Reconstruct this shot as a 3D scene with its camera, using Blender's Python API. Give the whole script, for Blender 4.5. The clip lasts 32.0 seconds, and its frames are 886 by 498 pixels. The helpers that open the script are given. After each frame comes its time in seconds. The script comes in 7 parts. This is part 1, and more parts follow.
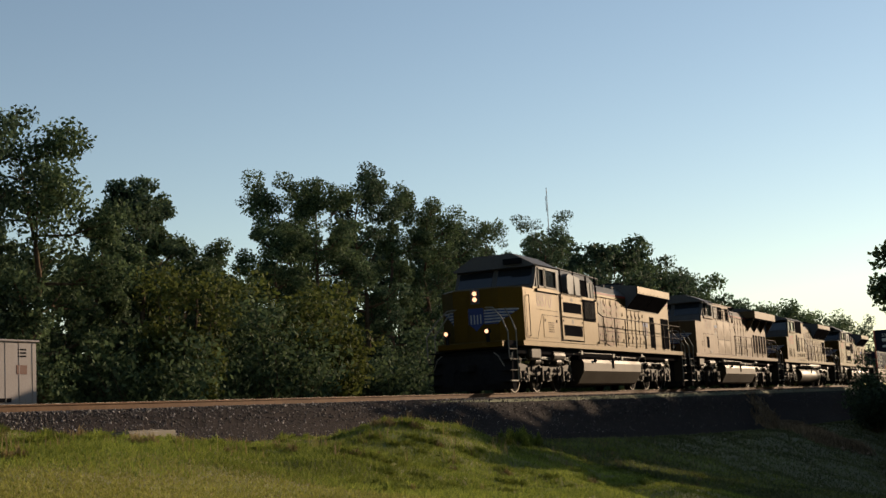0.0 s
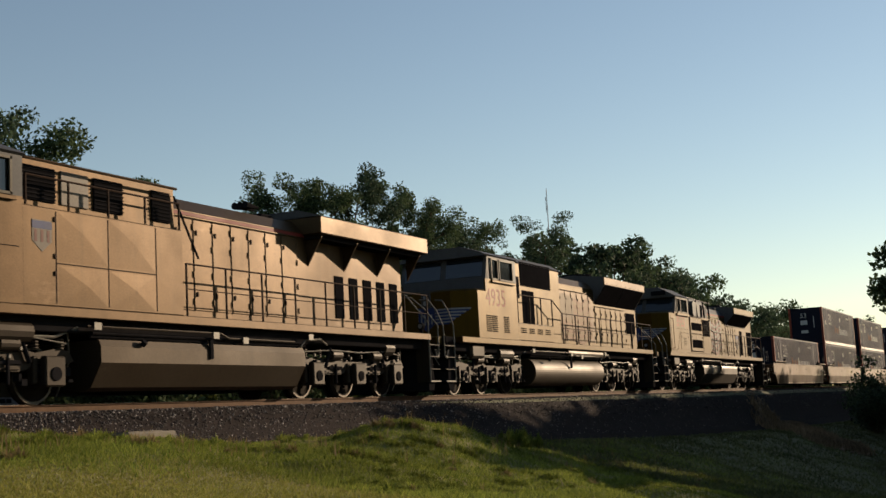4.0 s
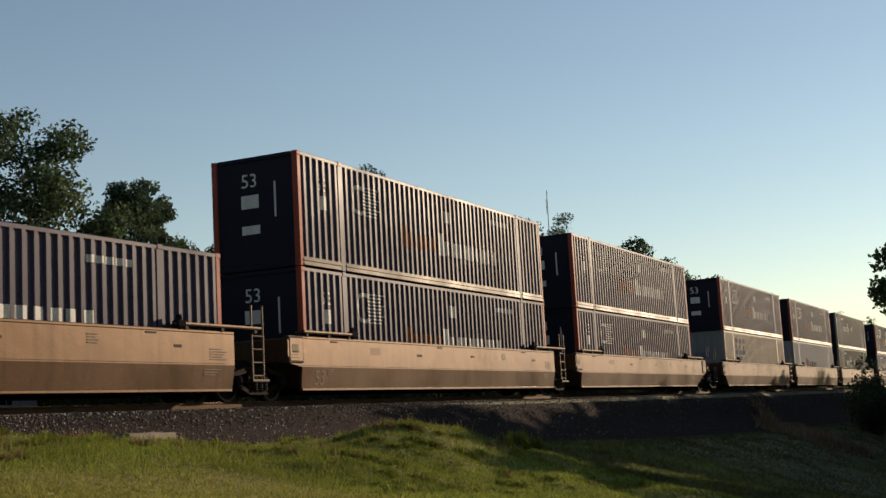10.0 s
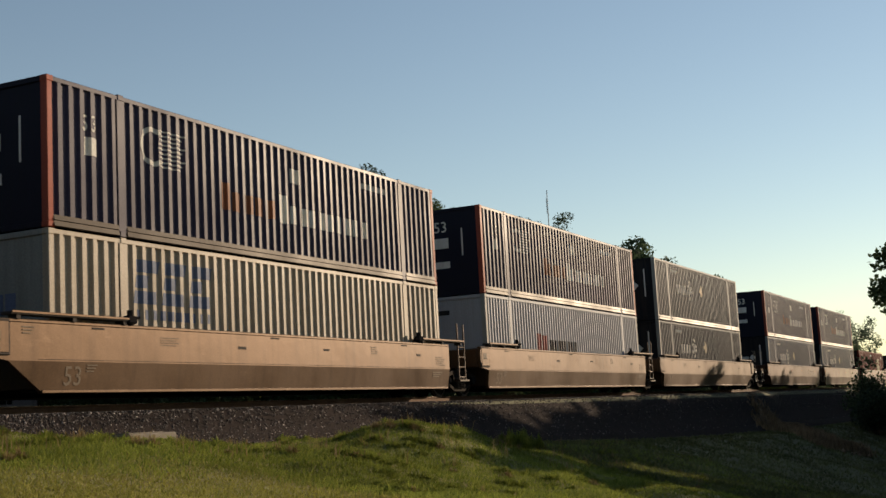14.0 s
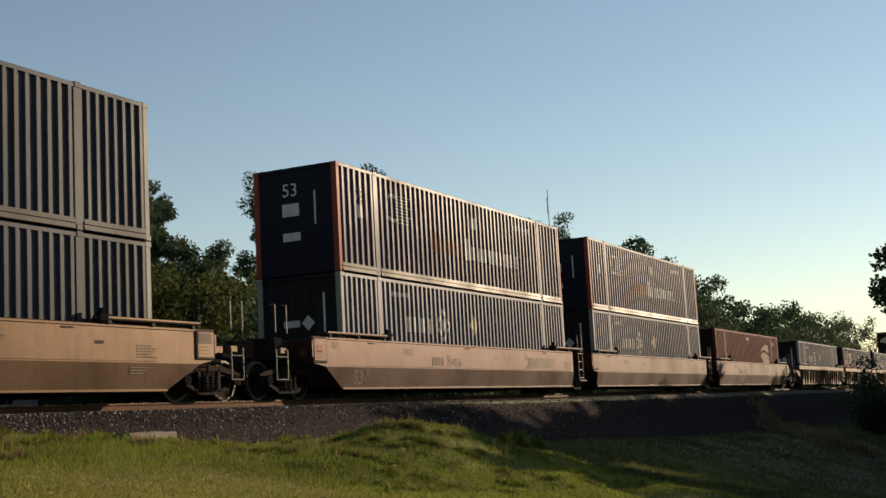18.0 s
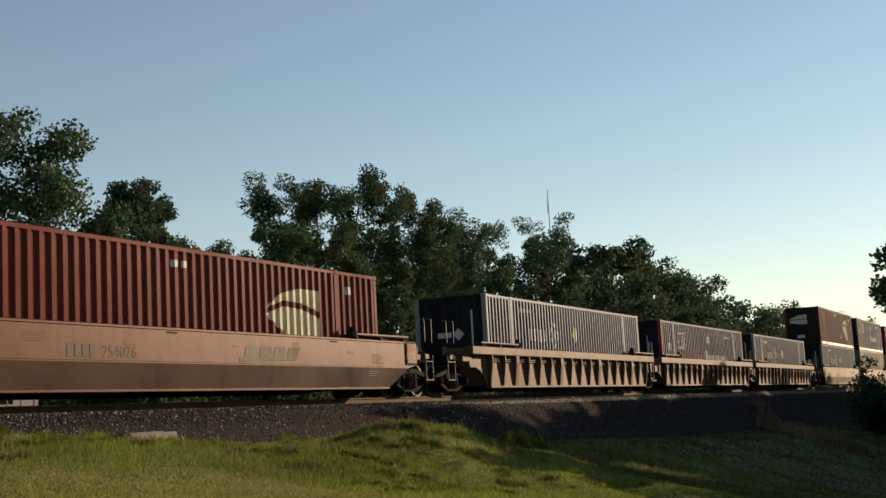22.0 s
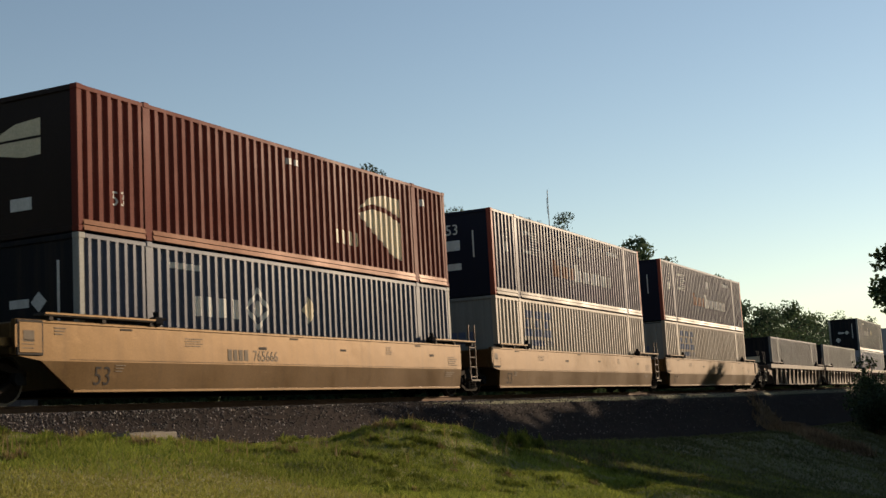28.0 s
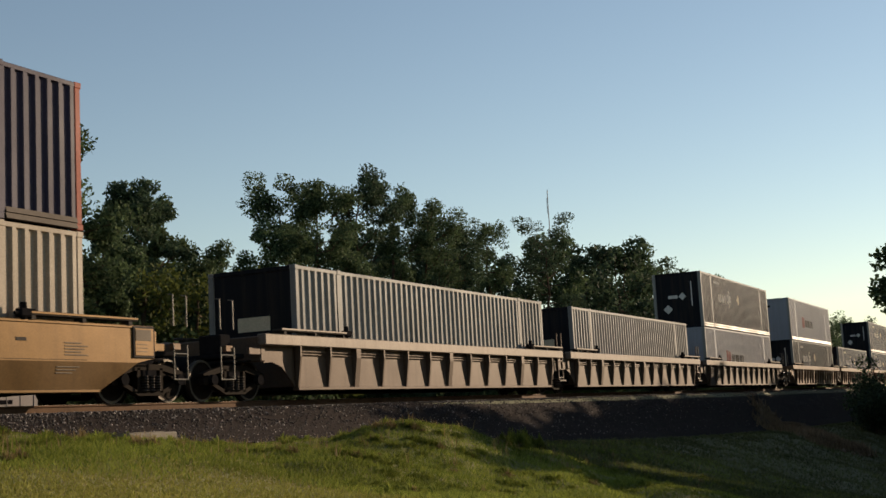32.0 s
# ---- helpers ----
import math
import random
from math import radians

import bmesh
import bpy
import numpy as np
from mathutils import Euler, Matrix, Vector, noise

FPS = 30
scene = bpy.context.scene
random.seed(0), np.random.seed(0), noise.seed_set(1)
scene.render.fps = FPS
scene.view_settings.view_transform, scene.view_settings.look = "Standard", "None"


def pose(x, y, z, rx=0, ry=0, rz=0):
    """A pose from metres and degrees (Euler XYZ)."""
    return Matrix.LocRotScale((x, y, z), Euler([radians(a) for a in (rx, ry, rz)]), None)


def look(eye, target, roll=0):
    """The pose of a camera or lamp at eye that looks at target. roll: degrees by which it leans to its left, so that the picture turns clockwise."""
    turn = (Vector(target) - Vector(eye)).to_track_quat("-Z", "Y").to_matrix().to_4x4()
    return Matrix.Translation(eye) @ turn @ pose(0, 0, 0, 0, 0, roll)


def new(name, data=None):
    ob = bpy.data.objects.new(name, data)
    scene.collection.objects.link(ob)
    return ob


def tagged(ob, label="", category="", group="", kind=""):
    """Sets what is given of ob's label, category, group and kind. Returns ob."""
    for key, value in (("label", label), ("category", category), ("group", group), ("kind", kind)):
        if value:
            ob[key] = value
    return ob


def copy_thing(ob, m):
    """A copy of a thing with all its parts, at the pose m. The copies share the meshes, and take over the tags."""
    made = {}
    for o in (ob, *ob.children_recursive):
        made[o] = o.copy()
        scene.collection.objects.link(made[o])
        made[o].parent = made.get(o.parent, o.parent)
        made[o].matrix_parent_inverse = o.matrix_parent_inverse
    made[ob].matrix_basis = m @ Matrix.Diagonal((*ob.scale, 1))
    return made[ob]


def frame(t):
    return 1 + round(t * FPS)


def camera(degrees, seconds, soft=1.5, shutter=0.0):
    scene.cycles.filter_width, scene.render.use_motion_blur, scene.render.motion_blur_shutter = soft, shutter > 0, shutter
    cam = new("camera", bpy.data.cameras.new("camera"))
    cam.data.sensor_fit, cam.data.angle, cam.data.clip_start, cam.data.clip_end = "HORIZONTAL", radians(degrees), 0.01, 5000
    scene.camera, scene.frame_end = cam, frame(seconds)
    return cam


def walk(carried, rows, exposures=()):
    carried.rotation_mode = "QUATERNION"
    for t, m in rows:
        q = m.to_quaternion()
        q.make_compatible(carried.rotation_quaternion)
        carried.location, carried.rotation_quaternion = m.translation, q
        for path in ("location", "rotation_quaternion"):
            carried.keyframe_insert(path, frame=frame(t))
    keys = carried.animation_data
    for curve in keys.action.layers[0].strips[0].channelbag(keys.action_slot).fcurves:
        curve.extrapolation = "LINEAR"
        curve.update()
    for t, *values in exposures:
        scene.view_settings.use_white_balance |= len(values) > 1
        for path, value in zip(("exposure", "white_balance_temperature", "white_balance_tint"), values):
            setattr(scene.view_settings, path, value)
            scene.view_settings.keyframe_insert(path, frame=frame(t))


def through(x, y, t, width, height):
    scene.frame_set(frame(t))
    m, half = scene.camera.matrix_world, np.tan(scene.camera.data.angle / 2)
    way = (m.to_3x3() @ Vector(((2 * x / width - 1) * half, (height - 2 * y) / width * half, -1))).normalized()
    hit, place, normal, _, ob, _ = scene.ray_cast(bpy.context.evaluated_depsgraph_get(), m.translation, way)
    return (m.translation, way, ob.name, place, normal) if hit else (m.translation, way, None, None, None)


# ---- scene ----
# The camera stands still on a low stand; it only settles by a hair.
cam = camera(38.51, 32.0, soft=1.5, shutter=0.06)
EYE_Z = -0.587
walk(cam, [
    (0.0, pose(0, 0, EYE_Z, 97.41, 3.106, -63.905)),
    (3.5, pose(0, 0, EYE_Z, 97.43, 3.106, -63.905)),
    (6.0, pose(0, 0, EYE_Z, 97.49, 3.106, -63.905)),
    (10.0, pose(0, 0, EYE_Z, 97.52, 3.106, -63.885)),
    (14.0, pose(0, 0, EYE_Z, 97.50, 3.106, -63.88)),
    (18.0, pose(0, 0, EYE_Z, 97.49, 3.106, -63.86)),
    (24.0, pose(0, 0, EYE_Z, 97.49, 3.106, -63.84)),
    (28.0, pose(0, 0, EYE_Z, 97.49, 3.106, -63.859)),
    (32.0, pose(0, 0, EYE_Z, 97.49, 3.106, -63.859)),
], exposures=[(0.0, 0.84, 7800, 13), (1.5, 0.78, 7800, 13), (3.0, 0.65, 7800, 13), (6.0, 0.70, 7800, 13), (12.0, 0.66, 7800, 13), (14.0, 0.66, 7800, 13),
              (18.0, 0.71, 7800, 13), (24.0, 0.76, 7800, 13), (27.0, 0.76, 7800, 13), (31.0, 0.67, 7800, 13), (32.0, 0.70, 7800, 13)])

# ---- light: a low, warm evening sun almost along the track ----
SUN_OFF, SUN_UP = 23.0, 14.5          # degrees from the track's line towards the viewer, and above the horizon
SUN_DIR = Vector((math.cos(radians(SUN_UP)) * math.cos(radians(SUN_OFF)),
                  -math.cos(radians(SUN_UP)) * math.sin(radians(SUN_OFF)), math.sin(radians(SUN_UP))))
world = bpy.data.worlds.new("evening_sky")
scene.world = world
world.use_nodes = True
sky = world.node_tree.nodes.new("ShaderNodeTexSky")
sky.sky_type, sky.sun_disc = "NISHITA", False
sky.sun_elevation = radians(SUN_UP)
sky.sun_rotation = radians(90 + SUN_OFF)
sky.air_density, sky.dust_density, sky.ozone_density = 1.0, 0.06, 2.0
background = world.node_tree.nodes["Background"]
world.node_tree.links.new(sky.outputs[0], background.inputs[0])
background.inputs[1].default_value = 0.083
sun = new("sun", bpy.data.lights.new("sun", "SUN"))
sun.data.energy, sun.data.angle, sun.data.color = 3.8, radians(0.6), (1.0, 0.86, 0.69)
sun.matrix_basis = look(SUN_DIR * 60, (0, 0, 0))

TRACK_Y = 17.85                        # the track's centre line; z = 0 is the top of the rails


def travelled(t):
    """Metres that the train has gone at t seconds; it gains speed slowly."""
    return 12.226 * t + 0.02812 * t * t - 0.000033 * t ** 3


# ---- materials ----
def nodes_of(name):
    m = bpy.data.materials.new(name)
    m.use_nodes = True
    t = m.node_tree
    return m, t, t.nodes["Principled BSDF"]


def mix_rgb(t, fac, a, b, mode="MIX"):
    n = t.nodes.new("ShaderNodeMix")
    n.data_type, n.blend_type = "RGBA", mode
    for sock, val in ((n.inputs[0], fac), (n.inputs[6], a), (n.inputs[7], b)):
        if hasattr(val, "is_linked"):
            t.links.new(val, sock)
        elif isinstance(val, (int, float)):
            sock.default_value = val
        else:
            sock.default_value = (*val[:3], 1)
    return n.outputs[2]


def noise_of(t, scale, detail=4, stretch=(1, 1, 1), space="Object", rough=0.55):
    c = t.nodes.new("ShaderNodeTexCoord")
    mp = t.nodes.new("ShaderNodeMapping")
    mp.inputs["Scale"].default_value = stretch
    t.links.new(c.outputs[space], mp.inputs[0])
    n = t.nodes.new("ShaderNodeTexNoise")
    n.inputs["Scale"].default_value, n.inputs["Detail"].default_value = scale, detail
    n.inputs["Roughness"].default_value = rough
    t.links.new(mp.outputs[0], n.inputs[0])
    return n.outputs[0]


def ramp(t, fac, stops):
    n = t.nodes.new("ShaderNodeValToRGB")
    t.links.new(fac, n.inputs[0])
    e = n.color_ramp.elements
    while len(e) < len(stops):
        e.new(0.5)
    for el, (p, c) in zip(e, stops):
        el.position, el.color = p, (c, c, c, 1) if isinstance(c, (int, float)) else (*c, 1)
    return n.outputs[0]


def bump(t, b, height, strength, distance=0.01):
    n = t.nodes.new("ShaderNodeBump")
    n.inputs["Strength"].default_value, n.inputs["Distance"].default_value = strength, distance
    t.links.new(height, n.inputs["Height"])
    t.links.new(n.outputs[0], b.inputs["Normal"])


def paint(name, colour, rough=0.45, dirt=(0.16, 0.11, 0.07), wear=0.5, metal=0.0, dents=0.15, gloss=0.10):
    """Weathered paint on steel: blotches, run-down streaks, a film of dust."""
    colour, dirt = [c * 0.48 for c in colour], [c * 0.46 for c in dirt]
    m, t, b = nodes_of(name)
    b.inputs["Specular IOR Level"].default_value = gloss
    big = ramp(t, noise_of(t, 0.55, 5), [(0.35, 0.0), (0.75, 1.0)])
    streak = ramp(t, noise_of(t, 2.2, 5, (2.5, 2.5, 0.16)), [(0.48, 0.0), (0.78, 1.0)])
    fine = noise_of(t, 26, 4)
    faded = mix_rgb(t, big, colour, [min(1, c * 0.88 + 0.003) for c in colour])
    mul = t.nodes.new("ShaderNodeMath")
    mul.operation = "MULTIPLY"
    t.links.new(streak, mul.inputs[0])
    mul.inputs[1].default_value = 0.62 * wear
    dirty = mix_rgb(t, mul.outputs[0], faded, dirt)
    rubbed = ramp(t, noise_of(t, 1.1, 8, (0.7, 0.7, 1.6), rough=0.7), [(0.60, 0.0), (0.70, 0.5 * wear), (0.78, 0.1 * wear)])
    dirty = mix_rgb(t, rubbed, dirty, [min(1, c * 1.5 + 0.02) for c in colour])
    speck = ramp(t, fine, [(0.30, 0.82), (0.7, 1.08)])
    t.links.new(mix_rgb(t, 1.0, dirty, speck, "MULTIPLY"), b.inputs["Base Color"])
    r = ramp(t, big, [(0.0, rough), (1.0, min(1, rough + 0.18))])
    t.links.new(r, b.inputs["Roughness"])
    b.inputs["Metallic"].default_value = metal
    bump(t, b, noise_of(t, 1.4, 3), dents, 0.03)
    return m


def plain(name, colour, rough=0.6, metal=0.0, scale=9.0, amount=0.35, relief=0.25, gloss=0.04):
    """A surface with grain at two scales."""
    m, t, b = nodes_of(name)
    a = noise_of(t, scale, 6)
    c = noise_of(t, scale * 0.12, 3)
    lo = [x * (1 - amount) for x in colour]
    hi = [min(1, x * (1 + amount)) for x in colour]
    first = mix_rgb(t, a, lo, hi)
    t.links.new(mix_rgb(t, 1.0, first, ramp(t, c, [(0.3, 0.78), (0.7, 1.12)]), "MULTIPLY"), b.inputs["Base Color"])
    b.inputs["Roughness"].default_value, b.inputs["Metallic"].default_value = rough, metal
    b.inputs["Specular IOR Level"].default_value = gloss
    bump(t, b, a, relief, 0.02)
    return m


def glowing(name, colour, strength):
    m, t, b = nodes_of(name)
    b.inputs["Base Color"].default_value = (*colour, 1)
    b.inputs["Emission Color"].default_value = (*colour, 1)
    b.inputs["Emission Strength"].default_value = strength
    return m


def leafy(name, dark, light, through=0.35):
    """Leaves: each one a little different, light shining through."""
    m, t, b = nodes_of(name)
    g = t.nodes.new("ShaderNodeNewGeometry")
    col = mix_rgb(t, g.outputs["Random Per Island"], dark, light)
    big = ramp(t, noise_of(t, 0.35, 3), [(0.35, 0.65), (0.7, 1.25)])
    col = mix_rgb(t, 1.0, col, big, "MULTIPLY")
    t.links.new(col, b.inputs["Base Color"])
    b.inputs["Roughness"].default_value = 0.75
    b.inputs["Specular IOR Level"].default_value = 0.08
    tr = t.nodes.new("ShaderNodeBsdfTranslucent")
    t.links.new(col, tr.inputs[0])
    ms = t.nodes.new("ShaderNodeMixShader")
    ms.inputs[0].default_value = through
    t.links.new(b.outputs[0], ms.inputs[1])
    t.links.new(tr.outputs[0], ms.inputs[2])
    t.links.new(ms.outputs[0], t.nodes["Material Output"].inputs[0])
    return m


def glassy(name, colour):
    m, t, b = nodes_of(name)
    b.inputs["Base Color"].default_value = (*colour, 1)
    b.inputs["Roughness"].default_value = 0.08
    b.inputs["Specular IOR Level"].default_value = 0.7
    return m


M = {
    "loco_yellow": paint("armour_yellow", (0.135, 0.076, 0.011), 0.42, (0.085, 0.054, 0.022), 0.8, metal=0.66, gloss=0.03),
    "loco_yellow_worn": paint("armour_yellow_worn", (0.150, 0.090, 0.045), 0.42, (0.11, 0.072, 0.04), 0.9, metal=0.62, gloss=0.03),
    "loco_grey": paint("harbour_grey", (0.14, 0.135, 0.135), 0.5, (0.10, 0.08, 0.06), 0.5),
    "loco_red": paint("lettering_red", (0.42, 0.06, 0.05), 0.5),
    "number_faded": paint("faded_number_red", (0.22, 0.085, 0.065), 0.5, wear=0.9),
    "under": plain("sooty_steel", (0.016, 0.015, 0.016), 0.9, 0.0, 7, gloss=0.0),
    "truck_grey": paint("dusty_truck_grey", (0.075, 0.055, 0.038), 0.5, (0.055, 0.04, 0.03), 0.9, metal=0.35),
    "tank_grey": paint("tank_grey", (0.092, 0.062, 0.037), 0.5, (0.06, 0.043, 0.028), 0.8, metal=0.45),
    "grille": plain("black_grille", (0.010, 0.0095, 0.0105), 0.9, gloss=0.0),
    "chrome": plain("silver_paint", (0.13, 0.118, 0.10), 0.42, 0.2, 12, 0.15, 0.05, 0.2),
    "wheel": plain("wheel_steel", (0.018, 0.013, 0.010), 0.8, 0.0, 10),
    "tread": plain("polished_tread", (0.10, 0.085, 0.07), 0.5, 0.6, 20, 0.1, 0.02),
    "glass": glassy("cab_glass", (0.012, 0.015, 0.018)),
    "lamp": glowing("headlight_glow", (1.0, 0.55, 0.34), 1.05),
    "white": paint("white_marking", (1.25, 1.18, 1.08), 0.5, wear=0.35),
    "flag_blue": paint("flag_blue", (0.115, 0.125, 0.165), 0.45, wear=0.4),
    "flag_red": paint("flag_red", (0.27, 0.085, 0.065), 0.45, wear=0.4),
    "flag_pale": paint("flag_pale", (0.29, 0.235, 0.185), 0.45, wear=0.4),
    "faded_red": paint("flag_faded_red", (0.155, 0.072, 0.032), 0.42, wear=0.8, metal=0.4, gloss=0.03),
    "faded_pale": paint("flag_faded_pale", (0.150, 0.090, 0.035), 0.42, wear=0.8, metal=0.4, gloss=0.03),
    "faded_blue": paint("flag_faded_blue", (0.120, 0.080, 0.040), 0.42, wear=0.8, metal=0.4, gloss=0.03),
    "wing_blue": paint("wing_blue", (0.05, 0.08, 0.24), 0.45),
    "wing_silver": paint("wing_silver", (0.52, 0.53, 0.55), 0.4),
    "well_tan": paint("well_tan", (0.188, 0.114, 0.070), 0.39, (0.10, 0.062, 0.042), 0.9, metal=0.66, dents=0.2, gloss=0.05),
    "well_brown": paint("well_brown", (0.132, 0.068, 0.047), 0.39, (0.075, 0.044, 0.034), 0.9, metal=0.64, dents=0.2, gloss=0.05),
    "well_yellow": paint("well_ochre", (0.222, 0.129, 0.055), 0.39, (0.13, 0.08, 0.043), 0.7, metal=0.68, dents=0.2, gloss=0.05),
    "well_rib": paint("well_faded_tan", (0.29, 0.172, 0.100), 0.5, (0.18, 0.11, 0.07), 0.9, metal=0.2),
    "well_dark": paint("well_dark_rib", (0.23, 0.155, 0.112), 0.45, (0.14, 0.09, 0.06), 0.8, metal=0.15),
    "well_pale": paint("well_pale_sill", (0.42, 0.34, 0.28), 0.42, (0.22, 0.15, 0.10), 0.7, metal=0.15),
    "loco_rail": plain("rusty_brown_rail", (0.035, 0.02, 0.014), 0.7),
    "orange_patch": paint("orange_label", (0.62, 0.20, 0.05), 0.5),
    "lashing": plain("dark_walkway", (0.05, 0.042, 0.038), 0.7),
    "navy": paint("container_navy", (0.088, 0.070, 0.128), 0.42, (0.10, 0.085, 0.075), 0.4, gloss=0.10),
    # navy darkened for end walls turned from the sun: shade in the colour
    "navy_shaded": paint("container_navy_shaded_end", (0.022, 0.022, 0.042), 0.6, (0.035, 0.03, 0.028), 0.4),
    "post_red": paint("post_orange_red", (0.62, 0.125, 0.075), 0.5),
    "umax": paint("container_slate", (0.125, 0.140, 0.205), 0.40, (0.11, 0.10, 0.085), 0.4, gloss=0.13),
    # end walls with their shade painted in; also used for dark print
    "umax_end": paint("container_shaded_end_and_print", (0.021, 0.021, 0.027), 0.6),
    "post_pale": paint("post_pale_grey", (0.60, 0.58, 0.53), 0.5),
    "cream": paint("container_cream", (0.66, 0.53, 0.40), 0.45, (0.27, 0.18, 0.11), 0.7, gloss=0.2),
    "cream_end": paint("container_cream_end", (0.44, 0.43, 0.40), 0.5),
    "silver": paint("container_pale_grey", (0.62, 0.63, 0.68), 0.42, (0.30, 0.26, 0.22), 0.4),
    "red": paint("container_brick_red", (0.32, 0.066, 0.046), 0.5, (0.12, 0.05, 0.035), 0.5, gloss=0.04),
    "green": paint("container_bottle_green", (0.048, 0.058, 0.086), 0.40, (0.09, 0.08, 0.07), 0.3),
    "brown": paint("container_brown", (0.045, 0.026, 0.02), 0.5, (0.06, 0.04, 0.03), 0.5),
    "greywhite": paint("container_dull_white", (0.47, 0.455, 0.43), 0.5, (0.2, 0.15, 0.1), 0.7),
    "logo_blue": paint("faded_blue_marking", (0.22, 0.27, 0.42), 0.5, wear=0.4),
    "logo_red": paint("red_marking", (0.45, 0.05, 0.05), 0.5, wear=0.3),
    "logo_orange": paint("orange_marking", (0.50, 0.17, 0.08), 0.5, wear=0.6),
    "logo_cream": paint("cream_marking", (1.35, 1.12, 0.78), 0.5, wear=0.2),
    "faded_stencil": paint("faded_stencil", (0.36, 0.28, 0.21), 0.6, wear=0.9),
    "rail": plain("rusty_rail", (0.10, 0.058, 0.036), 0.7, 0.2, 14),
    "rail_head": plain("worn_rail_head", (0.42, 0.36, 0.31), 0.35, 0.9, 18, 0.15, 0.03),
    "tie": plain("weathered_tie", (0.10, 0.075, 0.055), 0.9, 0.0, 6),
    "ballast": plain("ballast_ground", (0.027, 0.020, 0.018), 0.95, 0.0, 14, 0.6, 0.9),
    "concrete": plain("pale_concrete", (0.17, 0.15, 0.125), 0.85, 0.0, 7, 0.25, 0.3),
    "bungalow": paint("dull_aluminium", (0.46, 0.40, 0.39), 0.55, (0.3, 0.25, 0.2), 0.5),
    "bark": plain("bark", (0.085, 0.06, 0.042), 0.95, 0.0, 9, 0.5, 0.9),
    "leaf": leafy("leaf_green", (0.030, 0.050, 0.026), (0.110, 0.155, 0.074), 0.3),
    "leaf_deep": leafy("leaf_deep_green", (0.025, 0.043, 0.027), (0.084, 0.126, 0.072), 0.3),
    "leaf_bright": leafy("leaf_yellow_green", (0.040, 0.056, 0.014), (0.125, 0.140, 0.040), 0.35),
    "grass": leafy("grass_blade", (0.082, 0.118, 0.021), (0.265, 0.290, 0.060), 0.4),
    "lawn": leafy("mown_blade", (0.14, 0.15, 0.030), (0.31, 0.285, 0.076), 0.3),
    "straw": leafy("dry_stalk", (0.15, 0.1063, 0.05), (0.3, 0.225, 0.1125), 0.3),
    "dead_weed": leafy("dead_weed", (0.16, 0.105, 0.06), (0.34, 0.24, 0.15), 0.25),
    "slope": leafy("slope_blade", (0.088, 0.100, 0.040), (0.160, 0.165, 0.072), 0.25),
    "brown_stone": plain("brown_stone", (0.24, 0.17, 0.12), 0.9, 0.0, 3.0, 0.5, 0.5),
    "sprayed_red": paint("sprayed_red", (0.62, 0.24, 0.16), 0.5, wear=0.4),
    # bottom rails warmer than their walls: the golden glint is painted into the colour
    "navy_glint_rail": paint("container_navy_glint_rail", (0.155, 0.122, 0.098), 0.48, (0.11, 0.095, 0.08), 0.4, metal=0.15, gloss=0.07),
    "umax_glint_rail": paint("container_slate_glint_rail", (0.165, 0.155, 0.145), 0.48, (0.11, 0.10, 0.085), 0.4, metal=0.15, gloss=0.07),
    "red_glint_rail": paint("container_red_glint_rail", (0.36, 0.14, 0.07), 0.48, (0.12, 0.06, 0.04), 0.4, metal=0.15, gloss=0.07),
    "window_trim": paint("window_trim", (0.23, 0.19, 0.14), 0.5, wear=0.6),
    "mast": plain("mast_grey", (0.14, 0.145, 0.16), 0.6),
}


def stones_material():
    m, t, b = nodes_of("broken_stone")
    g = t.nodes.new("ShaderNodeNewGeometry")
    c = ramp(t, g.outputs["Random Per Island"], [(0.0, (0.011, 0.008, 0.008)), (0.55, (0.025, 0.018, 0.017)), (0.82, (0.072, 0.055, 0.051)), (1.0, (0.36, 0.31, 0.29))])
    t.links.new(mix_rgb(t, 1.0, c, ramp(t, noise_of(t, 40, 3), [(0.3, 0.8), (0.7, 1.15)]), "MULTIPLY"), b.inputs["Base Color"])
    b.inputs["Roughness"].default_value = 0.8
    return m


def earth_material():
    """Ground under the grass: soil and thatch, greener and drier in patches."""
    m, t, b = nodes_of("grassy_earth")
    a = ramp(t, noise_of(t, 0.22, 4), [(0.35, 0.0), (0.65, 1.0)])
    c = noise_of(t, 9, 6)
    green = mix_rgb(t, c, (0.06, 0.08, 0.018), (0.16, 0.185, 0.045))
    dry = mix_rgb(t, c, (0.14, 0.115, 0.04), (0.28, 0.22, 0.08))
    soil = mix_rgb(t, c, (0.095, 0.096, 0.045), (0.160, 0.152, 0.078))
    place = t.nodes.new("ShaderNodeSeparateXYZ")
    t.links.new(t.nodes.new("ShaderNodeTexCoord").outputs["Object"], place.inputs[0])
    far = t.nodes.new("ShaderNodeMapRange")
    far.inputs["From Min"].default_value, far.inputs["From Max"].default_value = 27.0, 36.0
    t.links.new(place.outputs[0], far.inputs["Value"])
    t.links.new(mix_rgb(t, far.outputs[0], mix_rgb(t, a, green, dry), soil), b.inputs["Base Color"])
    b.inputs["Roughness"].default_value = 0.95
    bump(t, b, noise_of(t, 18, 6), 0.8, 0.05)
    return m


M["stones"] = stones_material()
M["earth"] = earth_material()


